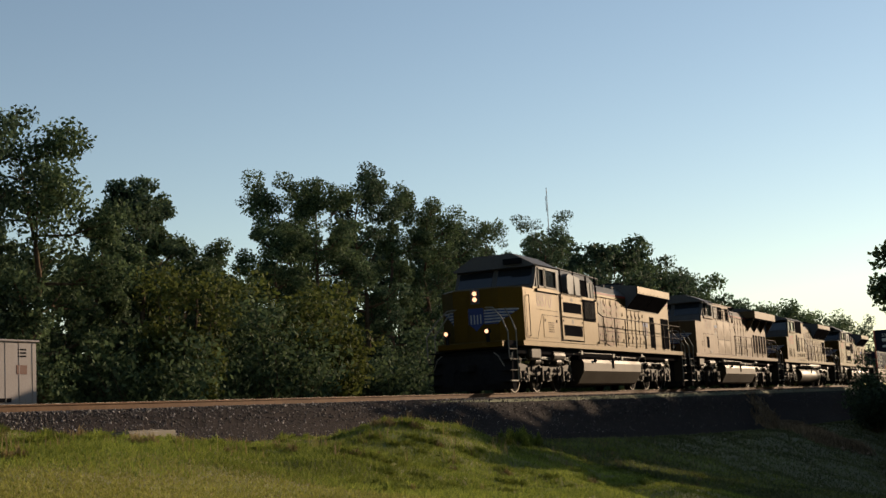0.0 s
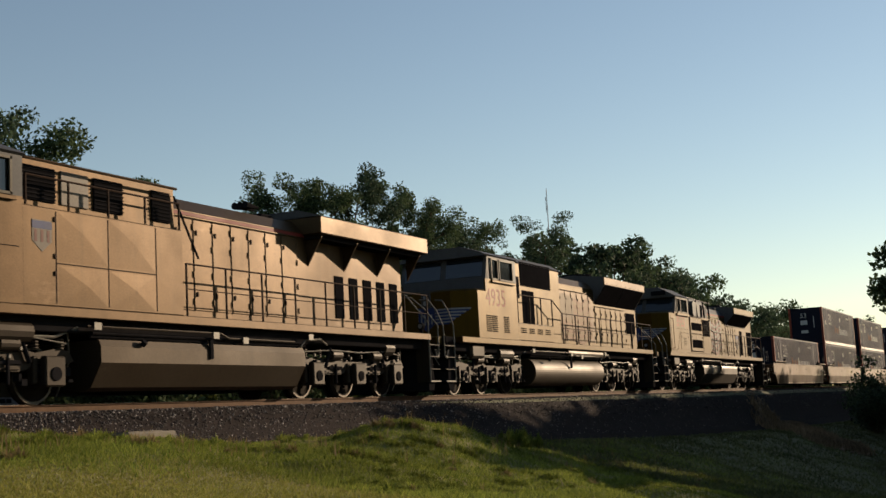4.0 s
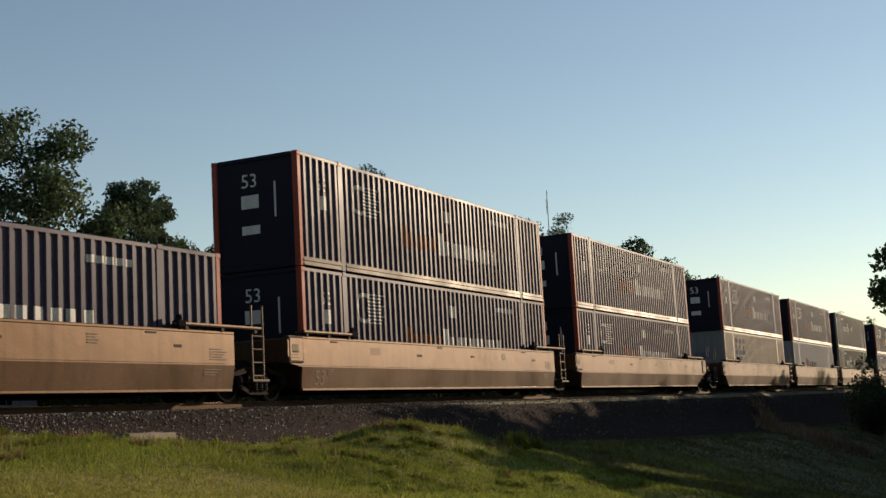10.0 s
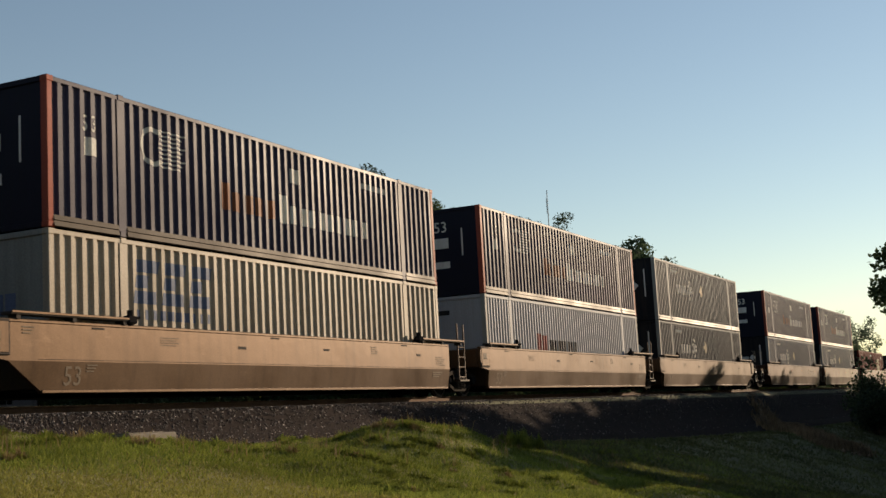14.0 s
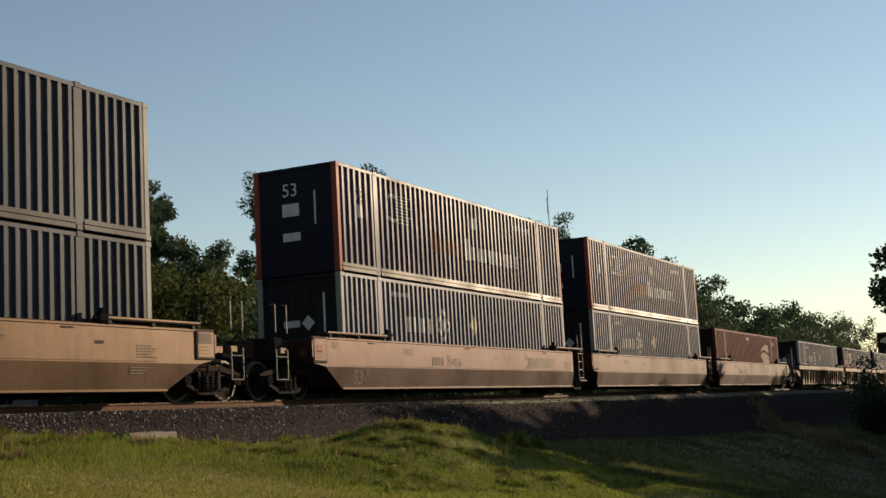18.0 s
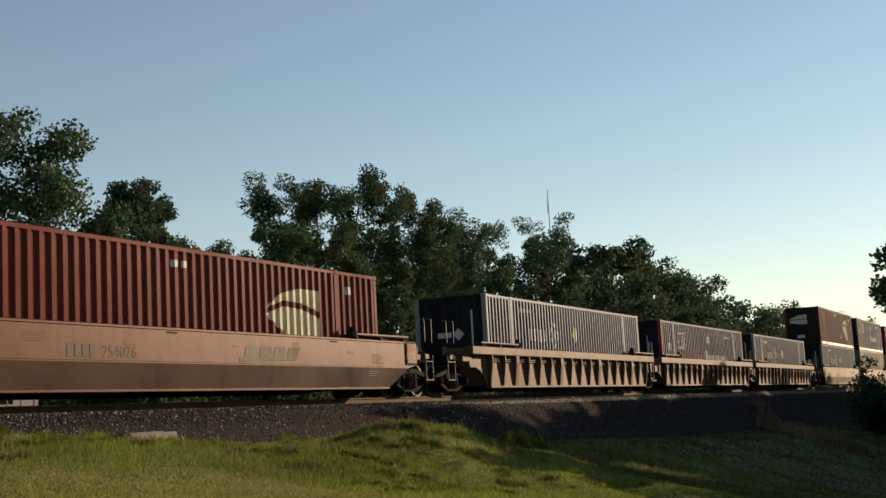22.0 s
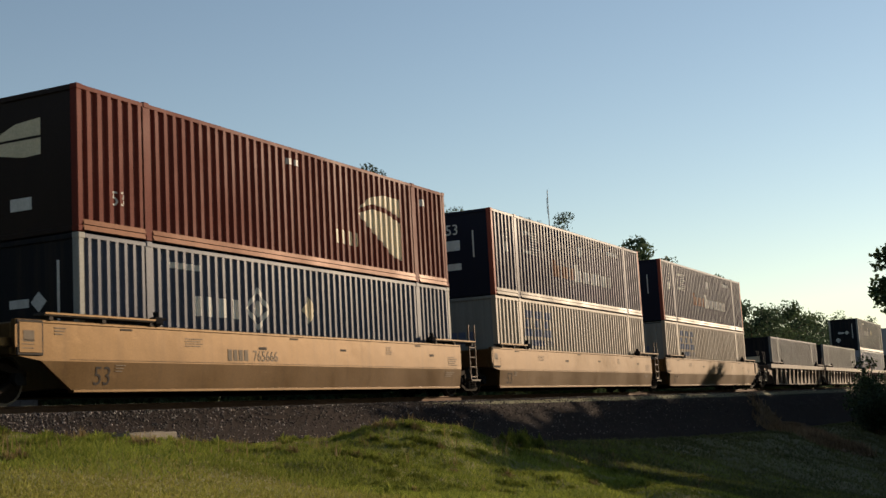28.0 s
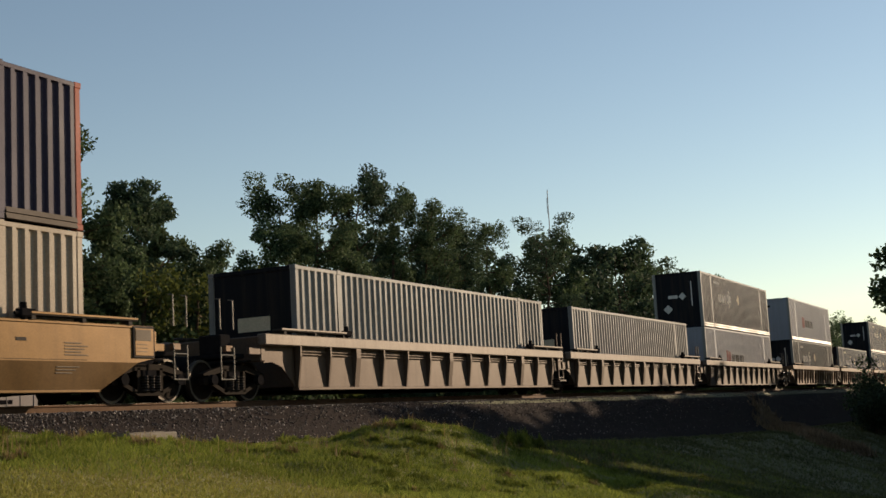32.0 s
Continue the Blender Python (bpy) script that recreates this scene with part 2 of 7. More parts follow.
# ---- mesh tools ----
class Shape:
    """Collects vertices and faces of one mesh."""

    def __init__(self):
        self.v, self.f = [], []

    def add(self, verts, faces):
        o = len(self.v)
        self.v += [tuple(p) for p in verts]
        self.f += [tuple(o + i for i in f) for f in faces]
        return self

    def convex(self, verts, faces):
        c = sum((Vector(p) for p in verts), Vector()) / len(verts)
        good = []
        for f in faces:
            a, b, d = (Vector(verts[i]) for i in f[:3])
            mid = sum((Vector(verts[i]) for i in f), Vector()) / len(f)
            good.append(f if (b - a).cross(d - b).dot(mid - c) > 0 else f[::-1])
        return self.add(verts, good)

    def box(self, x0, x1, y0, y1, z0, z1, b=0.0):
        if b <= 0:
            vs = [(x, y, z) for x in (x0, x1) for y in (y0, y1) for z in (z0, z1)]
            return self.convex(vs, [(0, 1, 3, 2), (4, 5, 7, 6), (0, 1, 5, 4), (2, 3, 7, 6), (0, 2, 6, 4), (1, 3, 7, 5)])
        cx, cy, cz = (x0 + x1) / 2, (y0 + y1) / 2, (z0 + z1) / 2
        hx, hy, hz = (x1 - x0) / 2, (y1 - y0) / 2, (z1 - z0) / 2
        b = min(b, hx * 0.9, hy * 0.9, hz * 0.9)
        vs, ix = [], {}
        for sx in (-1, 1):
            for sy in (-1, 1):
                for sz in (-1, 1):
                    for k in range(3):
                        d = [hx - b, hy - b, hz - b]
                        d[k] = (hx, hy, hz)[k]
                        ix[sx, sy, sz, k] = len(vs)
                        vs.append((cx + sx * d[0], cy + sy * d[1], cz + sz * d[2]))
        fs = []
        for k in range(3):
            i, j = [a for a in range(3) if a != k]
            for s in (-1, 1):
                q = []
                for a, c in ((-1, -1), (1, -1), (1, 1), (-1, 1)):
                    key = [0, 0, 0]
                    key[k], key[i], key[j] = s, a, c
                    q.append(ix[(*key, k)])
                fs.append(tuple(q))
            for a in (-1, 1):
                for c in (-1, 1):
                    lo, hi = [0, 0, 0], [0, 0, 0]
                    lo[i] = hi[i] = a
                    lo[j] = hi[j] = c
                    lo[k], hi[k] = -1, 1
                    fs.append((ix[(*lo, i)], ix[(*hi, i)], ix[(*hi, j)], ix[(*lo, j)]))
        for sx in (-1, 1):
            for sy in (-1, 1):
                for sz in (-1, 1):
                    fs.append(tuple(ix[sx, sy, sz, k] for k in range(3)))
        return self.convex(vs, fs)

    def prism(self, pts, axis, a, b):
        """A flat outline, pushed from a to b along 'x', 'y' or 'z'. Outline in the other two axes, in their order."""
        def at(p, h):
            return {"x": (h, p[0], p[1]), "y": (p[0], h, p[1]), "z": (p[0], p[1], h)}[axis]
        n = len(pts)
        area = sum(pts[i][0] * pts[(i + 1) % n][1] - pts[(i + 1) % n][0] * pts[i][1] for i in range(n))
        flip = (area < 0) ^ (axis == "y") ^ (a > b)
        vs = [at(p, a) for p in pts] + [at(p, b) for p in pts]
        fs = [tuple(range(n))[::-1], tuple(range(n, 2 * n))] + [(i, (i + 1) % n, n + (i + 1) % n, n + i) for i in range(n)]
        return self.add(vs, [f[::-1] for f in fs] if flip else fs)

    def rod(self, p, q, r, n=6, r2=None):
        p, q = Vector(p), Vector(q)
        r2 = r if r2 is None else r2
        m = (q - p).to_track_quat("Z", "Y").to_matrix()
        vs = [p + m @ Vector((r * math.cos(math.tau * i / n), r * math.sin(math.tau * i / n), 0)) for i in range(n)]
        vs += [q + m @ Vector((r2 * math.cos(math.tau * i / n), r2 * math.sin(math.tau * i / n), 0)) for i in range(n)]
        return self.add(vs, [tuple(range(n))[::-1], tuple(range(n, 2 * n))] + [(i, (i + 1) % n, n + (i + 1) % n, n + i) for i in range(n)])

    def pipe(self, pts, r, n=6):
        for p, q in zip(pts, pts[1:]):
            self.rod(p, q, r, n)
        return self

    def mesh(self, name, material, smooth=False):
        me = bpy.data.meshes.new(name)
        me.from_pydata(self.v, [], self.f)
        me.materials.append(material)
        if smooth:
            me.polygons.foreach_set("use_smooth", [True] * len(me.polygons))
        return me


def part(name, shape, material, parent, label="", smooth=False):
    ob = new(name, shape.mesh(name, M[material], smooth))
    ob.parent = parent
    if label:
        ob["label"] = label
    return ob


def thing(name, label, category, group="", kind=""):
    ob = new(name)
    ob.empty_display_size = 0.3
    return tagged(ob, label, category, group, kind)


def side_poly(name, polys, y, material, parent, label="", depth=0.004, sign=-1):
    """Flat markings on a side wall: outlines in (x, z), laid on the plane y."""
    s = Shape()
    for p in polys:
        s.prism(p, "y", y, y + sign * depth)
    return part(name, s, material, parent, label)


def rect(x0, x1, z0, z1):
    return [(x0, z0), (x1, z0), (x1, z1), (x0, z1)]


LETTERS = {}


def lettering(text):
    """Outlines of a text in the built-in font, as a flat mesh in (x, z): vertices and faces, 1 high, from x = 0."""
    if text not in LETTERS:
        cu = bpy.data.curves.new("text", "FONT")
        cu.body, cu.size, cu.resolution_u = text, 1.4, 3
        ob = bpy.data.objects.new("text", cu)
        me = bpy.data.meshes.new_from_object(ob)
        LETTERS[text] = ([(v.co.x, v.co.y) for v in me.vertices], [tuple(p.vertices) for p in me.polygons])
        bpy.data.objects.remove(ob)
        bpy.data.meshes.remove(me)
        bpy.data.curves.remove(cu)
    return LETTERS[text]


# ---- the ground, the track ----
def smooth(a, b, x):
    k = np.clip((x - a) / (b - a), 0, 1)
    return k * k * (3 - 2 * k)


def ground_height(x, y):
    """Lawn by the viewer, a grassy bank up to the ballast, and level woodland floor beyond the track."""
    x, y = np.asarray(x, float), np.asarray(y, float)
    d = TRACK_Y - y
    toe = -0.56 - 2.3 * (1 - np.exp(-np.clip(x - 13.5, 0, 400) / 38))
    shoulder = -0.21 + (toe + 0.21) * smooth(1.75, 3.7, d)
    xc = np.clip(x, -40, 45)
    lawn = -1.12 - 0.075 * (xc - 7) + 0.16 * (np.clip(y, -12, 7) - 7)
    bank = smooth(6.0, 14.0, y)
    near = lawn + (toe - lawn) * bank + 0.16 * np.exp(-((x - 21.5) / 5.5) ** 2 - ((y - 11.2) / 1.9) ** 2)
    near = near + 0.43 * np.exp(-((x - 22.3) / 2.7) ** 2 - ((y - 11.1) / 1.5) ** 2)
    hump = np.sin(x * 0.9 + y * 0.5) * np.sin(y * 1.3 - x * 0.3) + 0.6 * np.sin(x * 2.1 - y * 0.8 + 1) * np.sin(y * 2.3 + x * 0.7)
    rough = smooth(17.5, 21.0, x + 0.45 * y) * (1 - smooth(12.4, 13.8, y))
    ledge = np.sin(1.9 * y - 0.95 * x + 0.8 * np.sin(0.7 * x)) * (0.7 + 0.5 * np.sin(1.1 * x + 0.9 * y))
    knob = np.sin(x * 4.1 + 1.3 * np.sin(y * 1.7)) * np.sin(y * 4.6 + 1.1 * np.sin(x * 1.9))
    near = near + (0.075 * hump + 0.06 * ledge + 0.025 * knob) * rough
    near = near - 0.24 * np.exp(-((x - 18.6) / 1.3) ** 2 - ((y - 12.6) / 1.3) ** 2) + 0.12 * np.exp(-((x - 13.0) / 1.0) ** 2 - ((y - 13.7) / 0.8) ** 2)
    far = -0.25 - 0.5 * smooth(2.0, 5.0, -d) - 0.2 * smooth(5.0, 20.0, -d)
    z = np.where(d > 3.7, near, np.where(d > 1.75, shoulder, np.where(d > -2.0, -0.21, far)))
    return z


def build_ground():
    xs = np.concatenate([[-3000, -1200, -500, -200, -90, -40], np.arange(-20, 8, 0.5), np.arange(8, 34, 0.15), np.arange(34, 60, 0.4), np.arange(60, 150, 1.2), [160, 190, 260, 420, 800, 1600, 3500]])
    ys = np.concatenate([[-3000, -1200, -500, -200, -80, -40], np.arange(-20, 0, 1.0), np.arange(0, 6, 0.25), np.arange(6, 14, 0.14), np.arange(14, 22, 0.22), np.arange(22, 60, 1.5), [70, 100, 200, 500, 1200, 3000]])
    gx, gy = np.meshgrid(xs, ys, indexing="ij")
    gz = ground_height(gx, gy)
    n, m = gx.shape
    v = np.stack([gx, gy, gz], -1).reshape(-1, 3)
    i = np.arange(n * m).reshape(n, m)
    f = np.stack([i[:-1, :-1], i[1:, :-1], i[1:, 1:], i[:-1, 1:]], -1).reshape(-1, 4)
    me = bpy.data.meshes.new("ground")
    me.from_pydata(v.tolist(), [], f.tolist())
    me.materials.append(M["earth"])
    me.polygons.foreach_set("use_smooth", [True] * len(me.polygons))
    return tagged(new("ground", me), "grassy bank and lawn falling away from the railway", "ground", kind="structure")


ground = build_ground()


def mesh_of(name, v, f, material):
    me = bpy.data.meshes.new(name)
    v, f = np.asarray(v, np.float32), np.asarray(f, np.int32)
    me.vertices.add(len(v))
    me.vertices.foreach_set("co", v.ravel())
    k = f.shape[1]
    me.loops.add(f.size)
    me.loops.foreach_set("vertex_index", f.ravel())
    me.polygons.add(len(f))
    me.polygons.foreach_set("loop_start", np.arange(0, f.size, k, dtype=np.int32))
    me.update(calc_edges=True)
    me.materials.append(M[material])
    return me


def build_ballast():
    """The stone bed: a shaped mound with loose stones on it."""
    xs = np.concatenate([np.arange(-60, 0, 2.0), np.arange(0, 70, 0.5), np.arange(70, 420, 5.0)])
    ds = np.array([-3.4, -2.6, -2.0, -1.0, 0.0, 1.0, 1.75, 2.2, 2.7, 3.2, 3.7, 4.1])
    gx, gd = np.meshgrid(xs, ds, indexing="ij")
    gz = ground_height(gx, TRACK_Y - gd) + 0.03
    gz[:, 0] -= 0.25
    gz[:, -1] -= 0.25
    n, m = gx.shape
    i = np.arange(n * m).reshape(n, m)
    f = np.stack([i[:-1, 1:], i[1:, 1:], i[1:, :-1], i[:-1, :-1]], -1).reshape(-1, 4)
    bed = new("ballast_bed", mesh_of("ballast_bed", np.stack([gx, TRACK_Y - gd, gz], -1).reshape(-1, 3), f, "ballast"))
    tagged(bed, "dark crushed stone bed under the track", "ballast", kind="structure")
    rng = np.random.default_rng(4)
    n = 46000
    x = 8 + 120 * rng.random(n) ** 2.2
    d = 0.95 + 2.95 * rng.random(n)
    y = TRACK_Y - d
    z = ground_height(x, y) + 0.03
    r = rng.uniform(0.011, 0.029, n)
    base = np.array([(1, 0, 0), (-1, 0, 0), (0, 1, 0), (0, -1, 0), (0, 0, 1), (0, 0, -1)], float)
    faces = np.array([(0, 2, 4), (2, 1, 4), (1, 3, 4), (3, 0, 4), (2, 0, 5), (1, 2, 5), (3, 1, 5), (0, 3, 5)])
    ax = rng.normal(size=(n, 3, 3))
    q, _ = np.linalg.qr(ax)
    v = (base[None] * rng.uniform(0.6, 1.25, (n, 6, 1))) @ q * r[:, None, None] + np.stack([x, y, z + r * 0.3], -1)[:, None]
    f = faces[None] + 6 * np.arange(n)[:, None, None]
    loose = new("ballast_stones", mesh_of("ballast_stones", v.reshape(-1, 3), f.reshape(-1, 3), "stones"))
    tagged(loose, "loose grey broken stones on the ballast shoulder", "stones", kind="stuff")


build_ballast()


def build_track():
    track = thing("track", "rusty steel rails on weathered wooden ties", "railway track", kind="structure")
    prof = [(-0.07, -0.185), (0.07, -0.185), (0.07, -0.165), (0.012, -0.14), (0.012, -0.045), (0.037, -0.032), (0.037, -0.006), (0.028, 0.0),
            (-0.028, 0.0), (-0.037, -0.006), (-0.037, -0.032), (-0.012, -0.045), (-0.012, -0.14), (-0.07, -0.165)]
    for side in (-1, 1):
        yc = TRACK_Y + side * 0.755
        rail = part("rail", Shape().prism([(yc + a, b) for a, b in prof], "x", -60, 420), "rail", track)
        part("running_surface", Shape().box(-60, 420, yc - 0.026, yc + 0.026, 0.0, 0.002), "rail_head", rail, "bright worn top of the rail")
    s = Shape().box(-0.115, 0.115, -1.3, 1.3, -0.36, -0.185, 0.015)
    me = s.mesh("tie", M["tie"])
    rng = random.Random(3)
    for i in range(230):
        ob = new("tie", me)
        ob.parent = track
        ob.matrix_basis = pose(4 + i * 0.5 + rng.uniform(-0.03, 0.03), TRACK_Y + rng.uniform(-0.04, 0.04), 0, 0, 0, rng.uniform(-1, 1))


build_track()


def build_slab():
    t = thing("concrete_slab", "flat pale concrete cover slab at the foot of the ballast", "slab")
    x, y = 16.4, TRACK_Y - 4.1
    z = float(ground_height(x, y)) - 0.025
    part("slab", Shape().box(-0.68, 0.68, -0.5, 0.5, -0.15, 0.15, 0.02), "concrete", t)
    part("lid", Shape().box(-0.5, 0.5, -0.36, 0.36, 0.15, 0.166, 0.006), "concrete", t)
    t.matrix_basis = pose(x, y, z, 0, 0, 6)


build_slab()


def build_bungalow():
    """The trackside equipment cabinet at the edge of the wood."""
    t = thing("equipment_cabinet", "dull silver trackside equipment cabinet with dark plates", "cabinet")
    part("body", Shape().box(-3.0, 0, -1.0, 1.0, 0.12, 2.55, 0.03), "bungalow", t)
    part("base", Shape().box(-3.1, 0.06, -1.08, 1.08, -0.6, 0.12, 0.02), "concrete", t)
    part("roof", Shape().box(-3.06, 0.06, -1.06, 1.06, 2.55, 2.61, 0.02), "bungalow", t)
    for x in (-2.1, -1.15, -0.66, -0.17):
        part("seam", Shape().box(x - 0.012, x + 0.012, -1.012, -1.0, 0.15, 2.53), "bungalow", t)
    for i in range(3):
        part("plate", Shape().box(-0.70, -0.40, -1.008, -1.0, 2.15 + i * 0.09, 2.19 + i * 0.09), "grille", t, "dark ventilation slot")
    part("emblem_plate", Shape().box(-0.76, -0.38, -1.009, -1.0, 1.69, 1.93, 0.003), "number_faded", t, "small dull red plate")
    part("marking", Shape().box(-1.75, -0.95, -1.007, -1.0, 0.95, 1.06), "grille", t, "dark bar of unreadable writing")
    for x in (-0.3, -0.75, -1.3):
        part("roof_vent", Shape().rod((x, 0, 2.61), (x, 0, 2.72), 0.08, 10), "bungalow", t)
    t.matrix_basis = pose(26.20, 26.0, -0.62)


build_bungalow()


# ---- grass ----
def blades(name, label, n, place, size, lean, material, seed, width=0.012, simple=False):
    rng = np.random.default_rng(seed)
    x, y = place(rng, n)
    z = ground_height(x, y) - 0.01
    n = len(x)
    h = size[0] + (size[1] - size[0]) * rng.random(n) ** 1.5
    h = h * (1 - 0.55 * smooth(12.0, 13.2, y) * (1 - smooth(20.0, 24.0, x)))
    a = rng.uniform(0, math.tau, n)
    w = width * rng.uniform(0.7, 1.6, n)
    b = rng.uniform(0, math.tau, n)
    l = h * lean * rng.random(n)
    root = np.stack([x, y, z], -1)
    across = np.stack([np.cos(a) * w, np.sin(a) * w, np.zeros(n)], -1)
    mid = root + np.stack([np.cos(b) * l * 0.3, np.sin(b) * l * 0.3, h * 0.6], -1)
    tip = root + np.stack([np.cos(b) * l, np.sin(b) * l, h], -1)
    if simple:
        v = np.stack([root - across, root + across, tip], 1)
        f = np.arange(3 * n).reshape(n, 3)
        return tagged(new(name, mesh_of(name, v.reshape(-1, 3), f, material)), label, "grass", kind="stuff")
    v = np.stack([root - across, root + across, mid + across * 0.7, tip, mid - across * 0.7], 1)
    f = np.array([(0, 1, 2), (0, 2, 4), (4, 2, 3)])[None] + 5 * np.arange(n)[:, None, None]
    return tagged(new(name, mesh_of(name, v.reshape(-1, 3), f.reshape(-1, 3), material)), label, "grass", kind="stuff")


def in_fan(rng, n, y0, y1, near=6.0, far=42.0):
    """Spots in the wedge of ground before the viewer, denser close by, between two lines along the track."""
    r = near + (far - near) * rng.random(n * 3) ** 1.4
    a = np.radians(rng.uniform(5.5, 47.5, n * 3))
    x, y = r * np.cos(a), r * np.sin(a)
    ok = (y > y0) & (y < y1)
    return x[ok][:n], y[ok][:n]


def lawn_edge(x, y):
    """Positive where the long grass of the bank grows, negative on the mown lawn."""
    return np.maximum(x - 14.9, y - 11.1 + 0.25 * (x - 11)) + 0.22 * np.sin(y * 1.7) + 0.2 * np.sin(x * 2.3)


def mown(rng, n):
    x, y = in_fan(rng, n * 2, 0.5, 12.5, 6.0, 30.0)
    ok = lawn_edge(x, y) < rng.uniform(-0.5, 0.7, len(x))
    return x[ok][:n], y[ok][:n]


def rough_grass(rng, n, y1):
    x, y = in_fan(rng, n * 2, 3.0, y1)
    ok = lawn_edge(x, y) > rng.uniform(-1.6, 0.5, len(x))
    return x[ok][:n], y[ok][:n]


def tufted(rng, n, y0, y1):
    x, y = in_fan(rng, n, y0, y1)
    ok = lawn_edge(x, y) > 0.3
    x, y = x[ok], y[ok]
    k = rng.integers(0, max(1, n // 14), len(x))
    return x[k] + rng.normal(0, 0.09, len(x)), np.clip(y[k] + rng.normal(0, 0.09, len(x)), y0, y1)


blades("mown_grass", "short mown lawn, dry and yellowish green", 210000, mown, (0.02, 0.05), 1.2, "lawn", 11, 0.009, True)
blades("dry_thatch", "brown dry blades in the mown lawn", 30000, mown, (0.015, 0.04), 1.4, "straw", 17, 0.008, True)
blades("bank_grass", "long bright green grass on the bank", 240000, lambda g, n: rough_grass(g, n, 14.1), (0.04, 0.10), 1.3, "grass", 12, 0.007, True)
blades("grass_tufts", "taller tufts of green grass", 60000, lambda g, n: tufted(g, n, 8.0, 13.9), (0.05, 0.14), 1.3, "grass", 13, 0.006, True)
blades("dry_stalks", "dry pale stalks among the grass", 2500, lambda g, n: tufted(g, n, 9.5, 13.8), (0.12, 0.34), 0.5, "straw", 14, 0.006)


def tussocks(name, label, spots, per, reach, tall, material, seed, width=0.006):
    """Rounded tussocks: long blades that rise from one root and fall outwards."""
    rng = np.random.default_rng(seed)
    sx, sy = spots(rng)
    size = rng.uniform(0.55, 1.25, len(sx))
    k = np.repeat(np.arange(len(sx)), per)
    n = len(k)
    a, q = rng.uniform(0, math.tau, n), np.sqrt(rng.random(n))
    rx, ry = sx[k] + 0.30 * q * size[k] * reach * np.cos(a), sy[k] + 0.30 * q * size[k] * reach * np.sin(a)
    h = tall * size[k] * (1.1 - 0.55 * q) * rng.uniform(0.65, 1.15, n)
    out = reach * size[k] * q * rng.uniform(0.5, 1.0, n)
    root = np.stack([rx, ry, ground_height(rx, ry) - 0.02], -1)
    way = np.stack([np.cos(a), np.sin(a), np.zeros(n)], -1)
    t = a + math.pi / 2 + rng.normal(0, 0.7, n)
    across = np.stack([np.cos(t), np.sin(t), np.zeros(n)], -1) * (width * rng.uniform(0.7, 1.5, n))[:, None]
    mid = root + way * (0.35 * out)[:, None] + np.array([0, 0, 1.0]) * (0.72 * h)[:, None]
    tip = root + way * out[:, None] + np.array([0, 0, 1.0]) * (h * (1 - 0.35 * q))[:, None]
    v = np.stack([root - across, root + across, mid + across * 0.8, tip, mid - across * 0.8], 1)
    f = np.array([(0, 1, 2), (0, 2, 4), (4, 2, 3)])[None] + 5 * np.arange(n)[:, None, None]
    return tagged(new(name, mesh_of(name, v.reshape(-1, 3), f.reshape(-1, 3), material)), label, "grass", kind="stuff")


def on_bank(count, y0=7.5, y1=13.6):
    def spots(rng):
        x, y = in_fan(rng, count * 6, y0, y1, 14.0, 36.0)
        keep = lawn_edge(x, y) > 0.5 + 0.8 * np.sin(x * 0.9 + y * 1.3)
        return x[keep][:count], y[keep][:count]
    return spots


tussocks("bank_tussocks", "thick rounded tussocks of long green grass on the bank", on_bank(300), 150, 0.27, 0.16, "grass", 31)
tussocks("coarse_tussocks", "coarse olive tussocks with dry blades on the bank", on_bank(50), 90, 0.22, 0.2, "straw", 32, 0.005)
tussocks("tall_clump", "tall upright clump of grass on the crest of the bank", lambda g: (29.3 + g.normal(0, 0.7, 16), 12.3 + g.normal(0, 0.4, 16)), 260, 0.22, 0.42, "grass", 33)


def weedy(rng, n):
    k = rng.integers(0, 90, n)
    u = rng.random(90)
    x = 71 - 9 * u + rng.normal(0, 0.8, 90)
    y = 15.0 - 5.6 * u + rng.normal(0, 0.45, 90)
    return x[k] + rng.normal(0, 0.35, n), y[k] + rng.normal(0, 0.2, n)


blades("dry_weeds", "brownish dry weeds on the shaded slope", 14000, weedy, (0.12, 0.5), 0.8, "dead_weed", 15, 0.022)
blades("slope_grass", "dark grass on the shaded slope", 70000, lambda g, n: (29 + 66 * g.random(n) ** 1.6, 3.5 + 10.3 * g.random(n)), (0.05, 0.16), 1.6, "slope", 16, 0.024, True)


def build_rubble():
    """Brown stones spilled down the slope."""
    rng = np.random.default_rng(41)
    n = 700
    u = rng.random(n)
    x, y = 71 - 9 * u + rng.normal(0, 0.9, n), 15.0 - 5.6 * u + rng.normal(0, 0.5, n)
    r = rng.uniform(0.05, 0.16, n)
    base = np.array([(1, 0, 0), (-1, 0, 0), (0, 1, 0), (0, -1, 0), (0, 0, 1), (0, 0, -1)], float)
    faces = np.array([(0, 2, 4), (2, 1, 4), (1, 3, 4), (3, 0, 4), (2, 0, 5), (1, 2, 5), (3, 1, 5), (0, 3, 5)])
    q, _ = np.linalg.qr(rng.normal(size=(n, 3, 3)))
    v = (base[None] * rng.uniform(0.6, 1.25, (n, 6, 1))) @ q * r[:, None, None] + np.stack([x, y, ground_height(x, y) + r * 0.2], -1)[:, None]
    f = faces[None] + 6 * np.arange(n)[:, None, None]
    tagged(new("rubble", mesh_of("rubble", v.reshape(-1, 3), f.reshape(-1, 3), "brown_stone")), "brown broken stones spilled down the slope", "stones", kind="stuff")


build_rubble()


